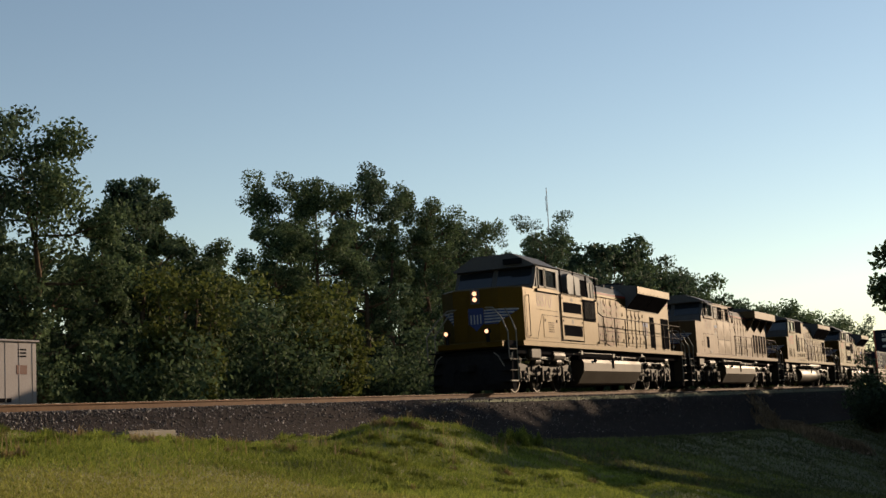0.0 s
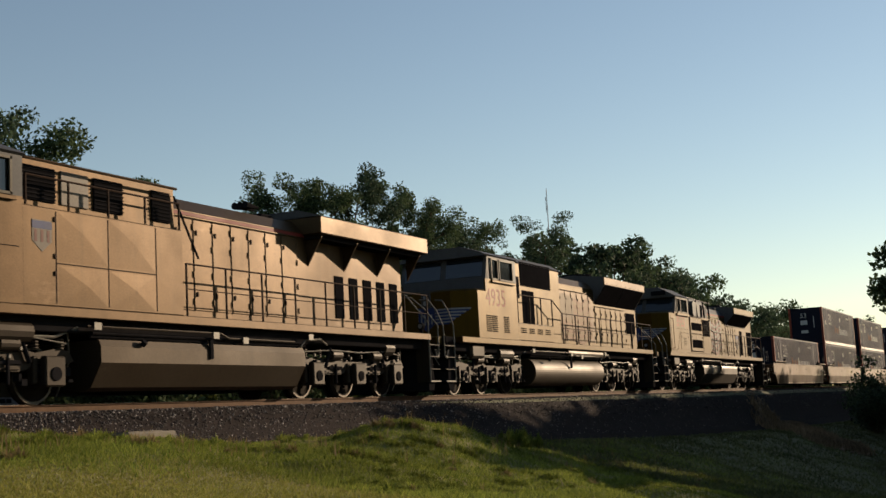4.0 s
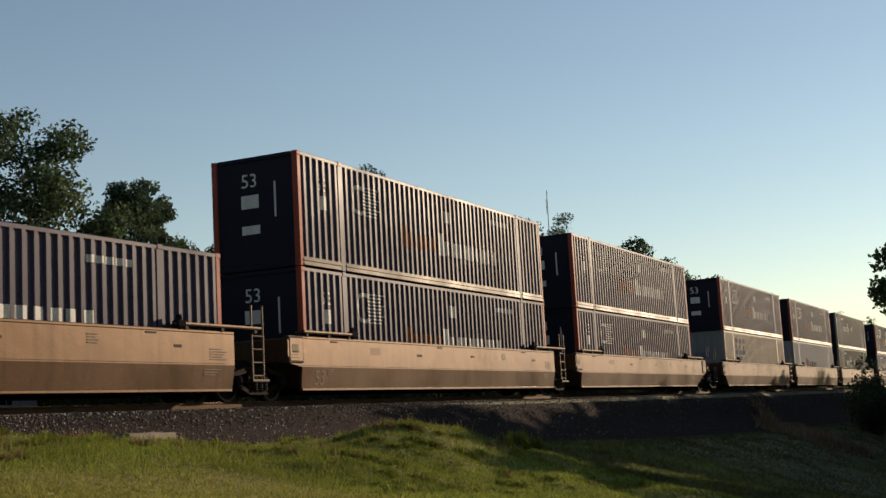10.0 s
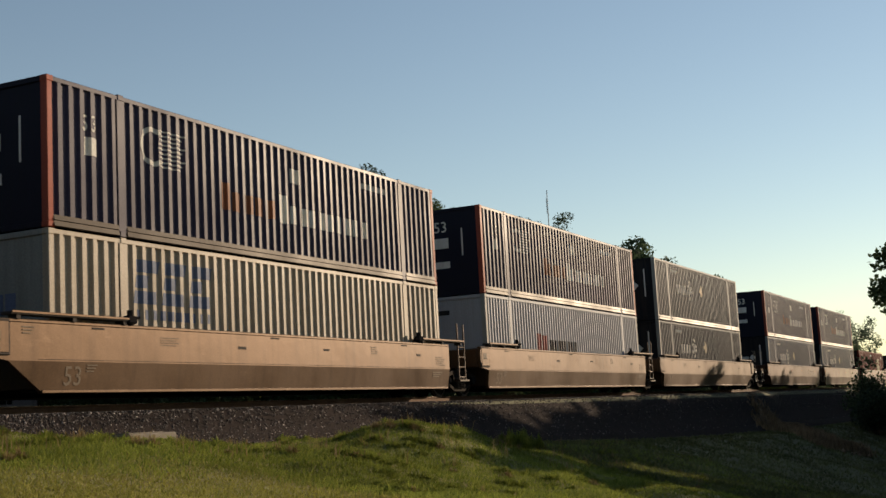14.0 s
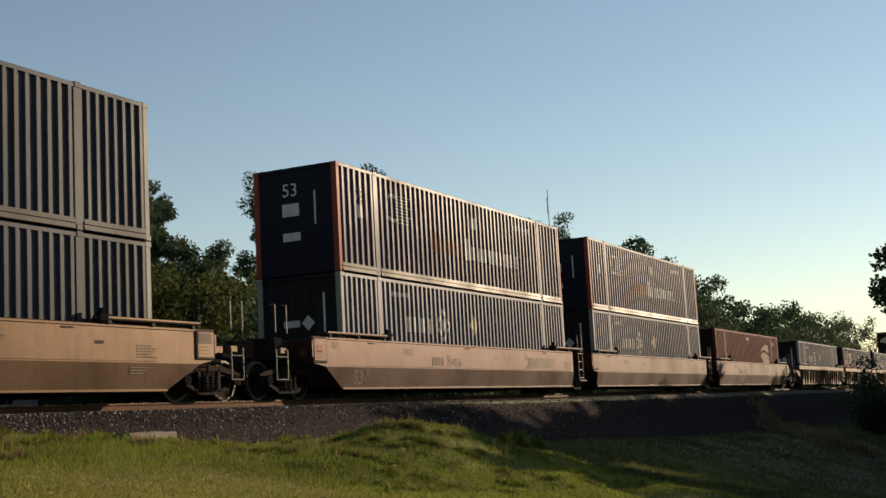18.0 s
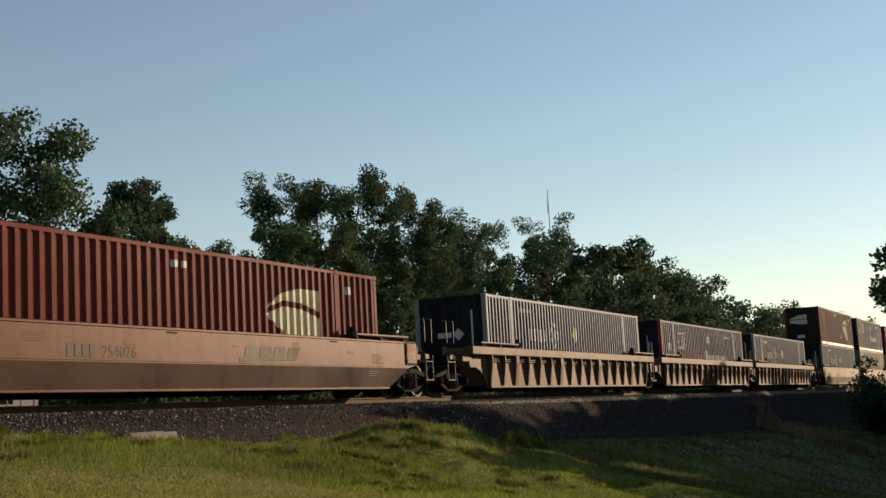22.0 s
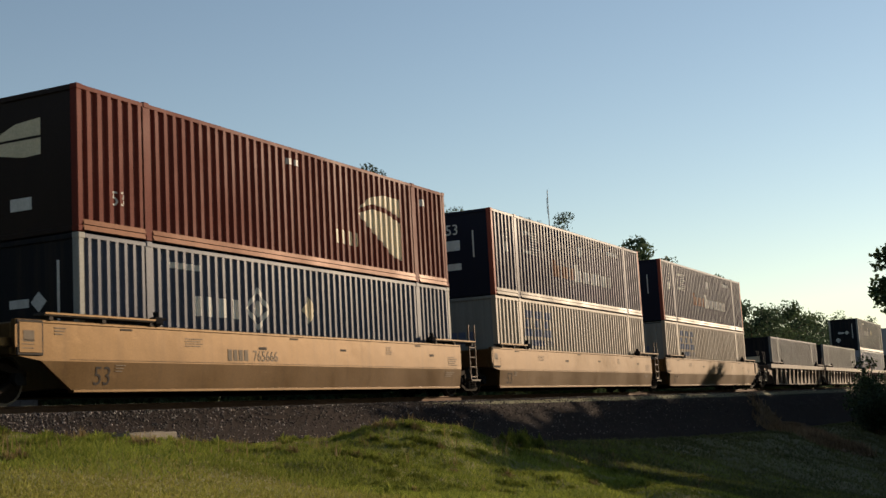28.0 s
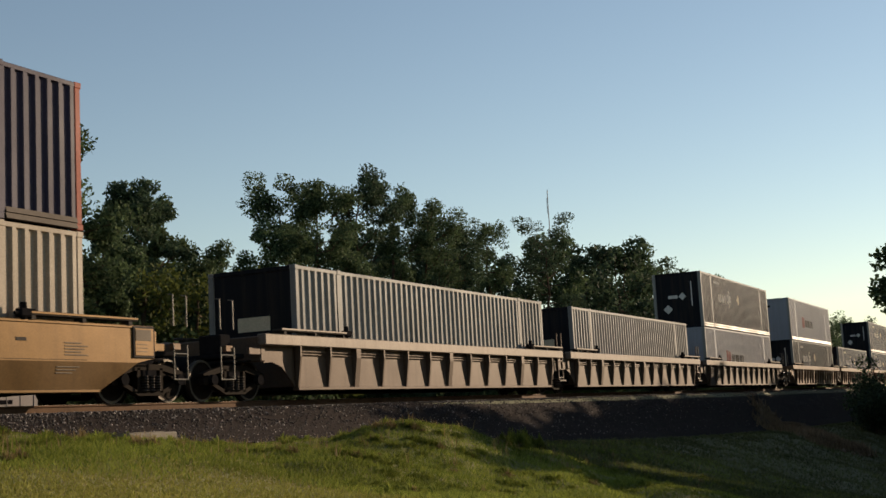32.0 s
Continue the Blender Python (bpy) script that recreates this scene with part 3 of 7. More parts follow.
# ---- trees ----
def leaf_mesh(name, centres, radii, count, size, material, seed, flat=0.8):
    """Many small leaves round a set of twig ends."""
    rng = np.random.default_rng(seed)
    centres, radii = np.asarray(centres), np.asarray(radii)
    pick = rng.choice(len(centres), count, p=radii ** 2 / (radii ** 2).sum())
    d = rng.normal(size=(count, 3))
    d /= np.linalg.norm(d, axis=1)[:, None]
    r = radii[pick] * (0.35 + 0.75 * rng.random(count) ** 0.6)
    # leaves gather in sprays, which leaves gaps between them
    lump = np.sin(d[:, 0] * 7 + pick * 1.7) * np.sin(d[:, 1] * 8 + pick * 2.9) * np.sin(d[:, 2] * 6 + pick)
    r = r * (1 + 0.28 * lump)
    p = centres[pick] + d * r[:, None] * np.array([1, 1, flat])
    keep = lump > -0.16
    p = p[keep]
    n = len(p)
    a = rng.normal(size=(n, 3))
    a /= np.linalg.norm(a, axis=1)[:, None]
    b = np.cross(a, rng.normal(size=(n, 3)))
    b /= np.linalg.norm(b, axis=1)[:, None]
    s = size * rng.uniform(0.6, 1.35, (n, 1))
    v = np.stack([p - a * s, p + b * s * 0.55, p + a * s, p - b * s * 0.55], 1)
    f = np.arange(4)[None] + 4 * np.arange(n)[:, None]
    return mesh_of(name, v.reshape(-1, 3), f, material)


def tree(x, y, h, w, seed, label, leaf="leaf", count=9000, low=0.22, size=0.16, name="tree", limbs=None, lean=0.0):
    """Tapered trunk, limbs and a crown of small leaves in sprays; h high and about w wide."""
    rng = random.Random(seed)
    z = float(ground_height(x, y))
    top = h - z
    h = top / 1.06
    t = thing(name, label, "tree")
    wood = Shape()
    at, pts = Vector((0, 0, -0.15)), []
    n = 7
    for i in range(n + 1):
        pts.append(at.copy())
        at = at + Vector((rng.uniform(-0.03, 0.03) * h + lean * h / n, rng.uniform(-0.03, 0.03) * h, h * 0.9 / n))
    r0 = 0.011 * h + 0.05
    for i in range(n):
        wood.rod(pts[i], pts[i + 1], r0 * (1 - i / n * 0.85), 8, r0 * (1 - (i + 1) / n * 0.85))
    twigs, centres, radii = Shape(), [], []
    limbs = limbs or int(13 + h * 0.5)
    for k in range(limbs):
        g = low + (0.97 - low) * (k + rng.random()) / limbs
        i = min(n - 1, int(g / 0.9 * n))
        start = pts[i].lerp(pts[i + 1], min(1, g / 0.9 * n - i))
        ang = k * 2.4 + rng.uniform(-0.5, 0.5)
        env = math.sin(math.pi * min(1, max(0.12, (g - low * 0.5) / (1.08 - low * 0.5)))) ** 0.6
        reach = w * 0.5 * env * rng.uniform(0.5, 1.0)
        end = start + Vector((math.cos(ang) * reach, math.sin(ang) * reach, rng.uniform(0.02, 0.12) * h))
        mid = start.lerp(end, 0.5) + Vector((0, 0, -0.02 * h))
        r = r0 * (1 - g) * 0.5 + 0.02
        twigs.rod(start, mid, r, 5, r * 0.7).rod(mid, end, r * 0.7, 5, r * 0.3)
        for j in range(6):
            e = mid.lerp(end, rng.uniform(0.0, 1.25)) + Vector([rng.uniform(-0.12, 0.12) * w for _ in range(3)])
            twigs.rod(mid, e, r * 0.4, 4, r * 0.15)
            centres.append(e)
            radii.append(w * rng.uniform(0.055, 0.125))
        centres.append(end)
        radii.append(w * rng.uniform(0.07, 0.14))
    centres.append(pts[-1] + Vector((0, 0, 0.03 * h)))
    radii.append(w * 0.12)
    k = top / max(c[2] + r * 0.8 for c, r in zip(centres, radii))
    for sh in (wood, twigs):
        sh.v = [(a, b, c * k) for a, b, c in sh.v]
    centres = [(c[0], c[1], c[2] * k) for c in centres]
    part("trunk", wood, "bark", t, "grey-brown bark", True)
    part("branchwork", twigs, "bark", t)["kind"] = "stuff"
    ob = new("crown", leaf_mesh("crown", [tuple(c) for c in centres], radii, count, size, leaf, seed))
    ob.parent = t
    t.matrix_basis = pose(x, y, z, 0, 0, seed * 47 % 360)
    return t


def bush(x, y, h, w, seed, label, leaf="leaf", count=3500, size=0.12):
    rng = random.Random(seed)
    t = thing("bush", label, "bush")
    stems, centres, radii = Shape(), [], []
    for k in range(12):
        a, r = rng.uniform(0, math.tau), w * 0.42 * math.sqrt(rng.random())
        top = Vector((math.cos(a) * r, math.sin(a) * r, h * rng.uniform(0.35, 0.9)))
        stems.rod((top.x * 0.2, top.y * 0.2, -0.1), top, 0.03, 5, 0.01)
        centres += [top, top * 0.6]
        radii += [w * rng.uniform(0.13, 0.22), w * 0.2]
    part("undergrowth", stems, "bark", t)["kind"] = "stuff"
    ob = new("crown", leaf_mesh("crown", [tuple(c) for c in centres], radii, count, size, leaf, seed))
    ob.parent = t
    t.matrix_basis = pose(x, y, float(ground_height(x, y)))
    return t


ROUGH = "dark green deciduous tree in the wood behind the track"
# along the track, distance from the viewer's line, top above the rails, crown width
WOOD = [
    (26.8, 29.5, 9.3, 5.5), (29.3, 28.0, 9.9, 5.6), (34.7, 30.5, 7.2, 3.4), (38.5, 32.0, 9.3, 3.4), (41.9, 33.0, 9.0, 3.4),
    (44.2, 33.0, 7.7, 4.0), (47.2, 34.0, 6.9, 4.0), (52.2, 34.0, 9.4, 4.2), (56.2, 35.0, 12.9, 5.4), (62.0, 35.0, 14.0, 4.8),
    (66.0, 35.0, 13.3, 4.6), (70.1, 35.0, 12.7, 5.2), (75.5, 36.0, 12.8, 5.2), (79.3, 36.0, 12.8, 5.2), (83.7, 36.0, 13.4, 5.2),
    (89.4, 36.0, 14.2, 5.6), (54.8, 34.5, 12.5, 5.0),
]
FAR_WOOD = [
    (94.5, 36.0, 13.5, 6.5), (101.0, 36.0, 13.4, 7.0), (109.0, 37.0, 14.4, 7.0), (116.0, 37.0, 14.9, 8.0), (125.6, 37.0, 15.0, 8.0),
    (133.6, 37.0, 14.2, 8.0), (145.4, 38.0, 14.8, 8.5), (157.3, 38.0, 13.7, 9.0), (173.0, 38.0, 12.9, 9.0), (189.0, 38.0, 13.6, 11.0),
    (205.0, 39.0, 14.0, 10.0), (221.0, 39.0, 14.8, 11.0), (248.0, 39.0, 15.2, 11.0), (274.0, 39.0, 15.0, 10.0),
]
for i, (x, y, h, w) in enumerate(WOOD):
    tree(x, y, h, w, 20 + i, ROUGH, "leaf" if i % 3 else "leaf_deep", 34000 if 50 < x < 67 else 27000, 0.1, 0.078)
for i, (x, y, h, w) in enumerate(FAR_WOOD):
    tree(x, y, h, w, 50 + i, ROUGH, "leaf_deep" if i % 3 else "leaf", 10000, 0.1, 0.19)
# a lower rank behind closes the wood
for i, ((x, y, h, w), (x2, y2, h2, w2)) in enumerate(zip(WOOD + FAR_WOOD, (WOOD + FAR_WOOD)[1:])):
    far = x > 95
    tree((x + x2) / 2 * 1.14, y + 6.0, min(h, h2) * 0.92, w * 1.25, 80 + i, "dark tree deeper in the wood", "leaf_deep", 5000, 0.05, 0.19 if not far else 0.25)
# brush along the edge of the wood
for i in range(26):
    rng = random.Random(300 + i)
    bush(23 + i * 4.4 + rng.uniform(-1, 1), 25.5 + rng.uniform(-1.5, 3.5) + (4.5 if i < 2 else 0.0), rng.uniform(2.6, 5.2), rng.uniform(4.0, 6.5), 120 + i, "dense dark green brush at the wood's edge",
         "leaf_bright" if i % 4 == 1 else "leaf", 5200, 0.105)
for i in range(20):
    rng = random.Random(700 + i)
    bush(40 + i * 7.0 + rng.uniform(-1, 1), 45.5 + rng.uniform(-1, 1.5), rng.uniform(3.2, 4.6), 8.5, 180 + i, "dark undergrowth deep in the wood", "leaf_deep", 2200, 0.24)
bush(44.5, 28.5, 6.6, 6.5, 160, "tall bright green bush before the wood", "leaf_bright", 12000, 0.11)
bush(35.0, 27.0, 6.0, 3.6, 161, "slim bright green bush overgrown with vines", "leaf_bright", 7000, 0.1)
# trees on the viewer's side, that shade the slope; only the edge of one shows
NEARBY = [(41.0, 3.45, 3.95, 3.4), (80.0, 6.2, 7.0, 3.6), (98.0, 6.5, 5.8, 6.0), (110.0, 8.5, 4.8, 6.0), (124.0, 9.0, 4.8, 7.0)]
NEARBY += [(59.0 + i * 5.2, 1.8 + 0.12 * i, 8.2, 7.0) for i in range(14)] + [(63.0, -6.5, 9.0, 7.5), (70.0, -9.0, 9.6, 8.0)]
NEARBY += [(52.0, -1.4, 5.2, 4.6), (56.0, -3.4, 6.3, 5.0), (60.0, -5.2, 7.2, 5.5), (54.5, 1.8, 4.0, 4.2), (56.0, 0.6, 7.7, 5.6), (61.5, 0.2, 8.4, 6.0), (49.0, -4.6, 4.2, 4.4), (46.5, -7.0, 4.0, 4.6)]
for i, (x, y, h, w) in enumerate(NEARBY):
    tree(x, y, h, w, 220 + i, "leafy tree on the near side of the railway", "leaf", 9000 if i < 5 else 3500, 0.74 if i == 0 else 0.06, 0.10 if i < 5 else 0.34)
bush(83.5, 11.0, 4.9, 4.4, 170, "dark leafy bush beside the track", "leaf", 9000, 0.1)
bush(79.0, 10.4, 2.6, 3.5, 171, "low dark bush beside the track", "leaf_deep", 5000, 0.1)
# a second, taller rank beyond them, unseen, added to fill gaps in their shade
for i in range(13):
    rng = random.Random(500 + i)
    tree(65 + i * 6.2, -1.6 + rng.uniform(-0.6, 0.4) + i * 0.1, 8.6 if i < 2 else 10.2, 7.6, 260 + i, "leafy tree on the near side of the railway", "leaf_deep", 3500, 0.08, 0.38)
# one more unseen row, added to keep sun off the far ballast
for i in range(11):
    tree(73 + i * 5.2, 4.3 + i * 0.12, 7.2, 6.2, 320 + i, "leafy tree on the near side of the railway", "leaf", 3500, 0.08, 0.3)
# unseen trees added along the track past the viewer, to darken the train's ends
for i in range(9):
    rng = random.Random(600 + i)
    tree(16 - i * 8.0, 29 + rng.uniform(-2, 2), 10.5 + rng.uniform(-1, 1.5), 8.5, 280 + i, ROUGH, "leaf", 3000, 0.05, 0.36)
for i in range(5):
    rng = random.Random(620 + i)
    tree(-14 - i * 8.0, 8 + rng.uniform(-2, 2) - i, 10 + rng.uniform(-1, 1.5), 9, 300 + i, "broad dark tree, unseen, added beside the viewer's lawn to block sky light", "leaf", 3000, 0.05, 0.38)
# unseen trees added to close the place behind the viewer and cut sky light
for i in range(7):
    rng = random.Random(400 + i)
    tree(-50 + i * 9.5, -19 + rng.uniform(-4, 3), 8 + rng.uniform(-1, 2), 9.5, 240 + i, "broad dark tree, unseen, added behind the viewer's lawn to block sky light", "leaf_deep", 3000, 0.06, 0.36)


def build_mast():
    t = thing("radio_mast", "thin grey radio mast far behind the wood", "mast")
    part("pole", Shape().rod((0, 0, 0), (0, 0, 69.8), 0.22, 6, 0.12), "mast", t)
    part("whip", Shape().rod((-0.9, 0, 62), (-0.9, 0, 67), 0.09, 5), "mast", t)
    part("bracket", Shape().rod((0, 0, 64), (-0.9, 0, 64), 0.08, 5), "mast", t)
    t.matrix_basis = pose(373.1, 142.0, -1)


build_mast()


# ---- the train: containers ----
LONG, WIDE, HIGH = 16.154, 2.59, 2.896
POST = 2.08                            # centre of the inner lifting posts from each end


def wave_line(x0, x1, pitch=0.30, deep=0.052):
    """Corners of a corrugated wall between two posts: (x, inward depth)."""
    n = max(1, round((x1 - x0) / pitch))
    p = (x1 - x0) / n
    out = []
    for i in range(n):
        a = x0 + i * p
        out += [(a, deep), (a + 0.38 * p, deep), (a + 0.53 * p, 0.0), (a + 0.85 * p, 0.0)]
    return out + [(x1, deep)]


def side_line(pitch):
    pts = wave_line(0.13, POST - 0.12, pitch) + [(POST - 0.12, 0.0), (POST + 0.12, 0.0)]
    pts += wave_line(POST + 0.12, LONG - POST - 0.12, pitch) + [(LONG - POST - 0.12, 0.0), (LONG - POST + 0.12, 0.0)]
    return pts + wave_line(LONG - POST + 0.12, LONG - 0.13, pitch)


def draped(name, verts, faces, line, y, material, parent, label="", gap=0.004):
    """Markings in (x, z) laid over the corrugated near wall; each bar of a word is a part of its own."""
    if name == "marking" and len(faces) > 1:
        for f in faces:
            draped("word_bar", [verts[i] for i in f], [tuple(range(len(f)))], line, y, material, parent, label, gap)
        return None
    bm = bmesh.new()
    vs = [bm.verts.new((a, 0, b)) for a, b in verts]
    for f in faces:
        try:
            bm.faces.new([vs[i] for i in f])
        except ValueError:
            pass
    lo, hi = min(v[0] for v in verts), max(v[0] for v in verts)
    for x in sorted({p[0] for p in line if lo < p[0] < hi}):
        bmesh.ops.bisect_plane(bm, geom=bm.verts[:] + bm.edges[:] + bm.faces[:], dist=1e-5, plane_co=(x, 0, 0), plane_no=(1, 0, 0))
    lx, ld = [p[0] for p in line], [p[1] for p in line]
    for v in bm.verts:
        v.co.y = y + float(np.interp(v.co.x, lx, ld)) - gap
    bmesh.ops.recalc_face_normals(bm, faces=bm.faces[:])
    me = bpy.data.meshes.new(name)
    bm.to_mesh(me)
    bm.free()
    me.materials.append(M[material])
    ob = new(name, me)
    ob.parent = parent
    if label:
        ob["label"] = label
    return ob


def quads(rects):
    v, f = [], []
    for r in rects:
        f.append(tuple(range(len(v), len(v) + len(r))))
        v += r
    return v, f


def text_at(text, x, z, high):
    v, f = lettering(text)
    return [(x + a * high, z + b * high) for a, b in v], f


def bars(x, z, high, widths, gap=0.3):
    """A word that is not lettered: one bar for each of its letters."""
    out = []
    for w in widths:
        out.append(rect(x, x + w * high, z, z + high))
        x += (w + gap) * high
    return out


def container(name, label, body, post, rail, end, inner_post=None, pitch=0.30, doors_first=False, low_rail=None):
    """A 53-foot corrugated container; x from its leading end, y across, z up from its floor."""
    t = thing(name, label, "container", "containers of the train")
    h = WIDE / 2
    line = side_line(pitch)
    lowz, topz = 0.21, HIGH - 0.10
    for s in (-1, 1):
        sh = Shape()
        v = [(x, s * (h - d), z) for x, d in line for z in (lowz, topz)]
        f = [(2 * i, 2 * i + 2, 2 * i + 3, 2 * i + 1) for i in range(len(line) - 1)]
        sh.add(v, f if s < 0 else [q[::-1] for q in f])
        part("side_wall", sh, body, t)
        part("top_rail", Shape().box(0.13, LONG - 0.13, min(s * h, s * (h - 0.07)), max(s * h, s * (h - 0.07)), topz - 0.01, HIGH - 0.012, 0.012), rail, t)
        o = h + 0.006
        for a, b in ((0.14, POST - 0.125), (POST + 0.125, LONG - POST - 0.125), (LONG - POST + 0.125, LONG - 0.14)):
            lip = [(s * (o + 0.026), 0.025), (s * o, 0.125), (s * (o - 0.02), 0.13), (s * (o + 0.020), 0.138), (s * (o - 0.006), 0.236), (s * (o - 0.1), 0.24), (s * (o - 0.1), 0.025)]
            part("bottom_rail", Shape().prism(lip, "x", a, b), low_rail or rail, t)
        for x in (0, LONG):
            x0, x1 = (x, x + 0.15) if x == 0 else (x - 0.15, x)
            sh = Shape().box(x0, x1, min(s * (h + 0.003), s * (h - 0.16)), max(s * (h + 0.003), s * (h - 0.16)), 0.11, HIGH - 0.11, 0.012)
            for z in (0.0, HIGH - 0.118):
                sh.box(x0 - 0.004, x1 + 0.03, min(s * (h + 0.006), s * (h - 0.165)), max(s * (h + 0.006), s * (h - 0.165)), z, z + 0.118, 0.012)
            part("corner_post", sh, post, t)
        for x in (POST, LONG - POST):
            sh = Shape().box(x - 0.12, x + 0.12, min(s * (h + 0.004), s * (h - 0.1)), max(s * (h + 0.004), s * (h - 0.1)), 0.1, HIGH - 0.1, 0.01)
            for z in (0.0, HIGH - 0.11):
                sh.box(x - 0.09, x + 0.09, min(s * (h + 0.012), s * (h - 0.16)), max(s * (h + 0.012), s * (h - 0.16)), z, z + 0.122, 0.012)
            part("lifting_post", sh, inner_post or rail, t)
    part("roof", Shape().box(0.05, LONG - 0.05, -h + 0.05, h - 0.05, HIGH - 0.05, HIGH - 0.02), end, t)
    part("floor", Shape().box(0.1, LONG - 0.1, -h + 0.06, h - 0.06, 0.03, 0.16), "under", t)
    # most loads pass an end colour darker than their sides, shade painted in
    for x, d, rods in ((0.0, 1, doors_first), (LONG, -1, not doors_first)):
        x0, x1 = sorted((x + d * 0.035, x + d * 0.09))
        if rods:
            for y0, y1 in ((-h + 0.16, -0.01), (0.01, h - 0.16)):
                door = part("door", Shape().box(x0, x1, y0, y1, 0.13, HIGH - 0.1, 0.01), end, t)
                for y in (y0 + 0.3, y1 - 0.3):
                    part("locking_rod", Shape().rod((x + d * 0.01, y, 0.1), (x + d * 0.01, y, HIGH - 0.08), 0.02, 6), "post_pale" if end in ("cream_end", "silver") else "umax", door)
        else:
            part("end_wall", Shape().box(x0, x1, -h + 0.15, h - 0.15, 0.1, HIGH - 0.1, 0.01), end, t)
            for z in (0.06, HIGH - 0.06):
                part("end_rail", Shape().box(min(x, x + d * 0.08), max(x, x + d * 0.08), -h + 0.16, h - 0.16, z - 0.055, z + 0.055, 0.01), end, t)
    return t, line


def end_marks(t, items, material="white"):
    """Plates and bars on the leading end wall: (y0, y1, z0, z1)."""
    for y0, y1, z0, z1 in items:
        part("end_marking", Shape().box(0.028, 0.036, y0, y1, z0, z1), material, t)


def end_text(t, text, y, z, high, material="white"):
    v, f = lettering(text)
    s = Shape()
    # read by somebody in front of the leading end, whose right is the near side
    s.add([(0.03, y - a * high, z + b * high) for a, b in v], f)
    part("end_number", s, material, t)


NEAR = -WIDE / 2


def stack_container():
    t, line = container("container", "dark navy corrugated container with orange-red end posts", "navy", "post_red", "navy", "navy_shaded", low_rail="navy_glint_rail")
    end_text(t, "53", 0.42, 2.12, 0.36)
    end_marks(t, [(-0.1, 0.42, 1.58, 1.92), (-0.12, 0.42, 0.92, 1.14), (-0.62, -0.57, 1.3, 2.2)])
    v, f = text_at("53", 0.95, 2.0, 0.33)
    draped("number", v, f, line, NEAR, "white", t, "white number")
    draped("marking", *quads([rect(1.0, 1.4, 1.52, 1.88)]), line, NEAR, "white", t)
    # round emblem running out into a field of thin stripes
    ring = [(3.1 + 0.42 * math.cos(a) , 2.02 + 0.42 * math.sin(a)) for a in np.linspace(0.9, 5.4, 14)]
    ring += [(3.1 + 0.32 * math.cos(a), 2.02 + 0.32 * math.sin(a)) for a in np.linspace(5.4, 0.9, 14)]
    stripes = [rect(3.25 + 0.05 * abs(i - 4) * 0.3, 4.05 + 0.06 * (i % 3), 1.62 + i * 0.095, 1.655 + i * 0.095) for i in range(9)]
    draped("emblem", *quads([ring] + stripes), line, NEAR, "white", t, "white emblem with thin stripes")
    draped("marking", *quads([rect(5.45 + i * 0.46, 5.75 + i * 0.46, 1.0, 1.62 if i == 0 else 1.44) for i in range(5)]), line, NEAR, "logo_orange", t, "faded orange word bars")
    draped("marking", *quads([rect(7.78, 8.14, 0.95, 1.64)] + [rect(8.33 + i * 0.43, 8.60 + i * 0.43, 0.98, 1.42) for i in range(9)]), line, NEAR, "white", t, "white word bars")
    draped("plate", *quads([rect(8.35, 8.72, 2.0, 2.36)]), line, NEAR, "white", t)
    draped("marking", *quads([rect(11.9 + i * 0.28, 12.08 + i * 0.28, 2.35, 2.5) for i in range(5)]), line, NEAR, "white", t)
    return t


def slate_container(mat="umax", label="slate grey corrugated container with pale corner posts"):
    t, line = container("container", label, mat, "post_pale", "umax" if mat == "umax" else mat, "umax_end", pitch=0.28, low_rail="umax_glint_rail")
    end_marks(t, [(0.0, 0.5, 1.55, 1.72)])
    y, z = -0.25, 1.64
    s = Shape().prism([(y, z - 0.2), (y + 0.2, z), (y, z + 0.2), (y - 0.2, z)], "x", 0.028, 0.036)
    part("end_marking", s, "white", t)
    part("end_marking", Shape().prism([(0.55, 0.75), (0.8, 1.0), (0.55, 1.25), (0.3, 1.0)], "x", 0.028, 0.036), "white", t)
    end_marks(t, [(-0.78, -0.72, 1.1, 2.4)])
    d = [(8.15, 1.45), (8.44, 1.8), (8.15, 2.15), (7.86, 1.8)]
    draped("diamond", *quads([d]), line, NEAR, "logo_cream", t, "pale diamond plate")
    # a faint word of plain bars, and a hollow diamond with a small one in it
    draped("marking", *quads([rect(3.55 + i * 0.46, 3.77 + i * 0.46, 1.45, 1.88) for i in range(4)]), line, NEAR, "white", t, "pale word bars")
    cx, cz, o, n = 5.95, 1.72, 0.50, 0.36
    corner = [(0, -1), (1, 0), (0, 1), (-1, 0)]
    ring = [[(cx + o * a[0], cz + o * a[1]), (cx + o * b[0], cz + o * b[1]), (cx + n * b[0], cz + n * b[1]), (cx + n * a[0], cz + n * a[1])] for a, b in zip(corner, corner[1:] + corner[:1])]
    draped("emblem", *quads(ring + [[(cx + 0.2 * a, cz + 0.2 * b) for a, b in corner]]), line, NEAR, "white", t, "pale hollow diamond")
    draped("marking", *quads([rect(2.75 + i * 0.28, 2.93 + i * 0.28, 2.42, 2.55) for i in range(4)]), line, NEAR, "white", t)
    return t


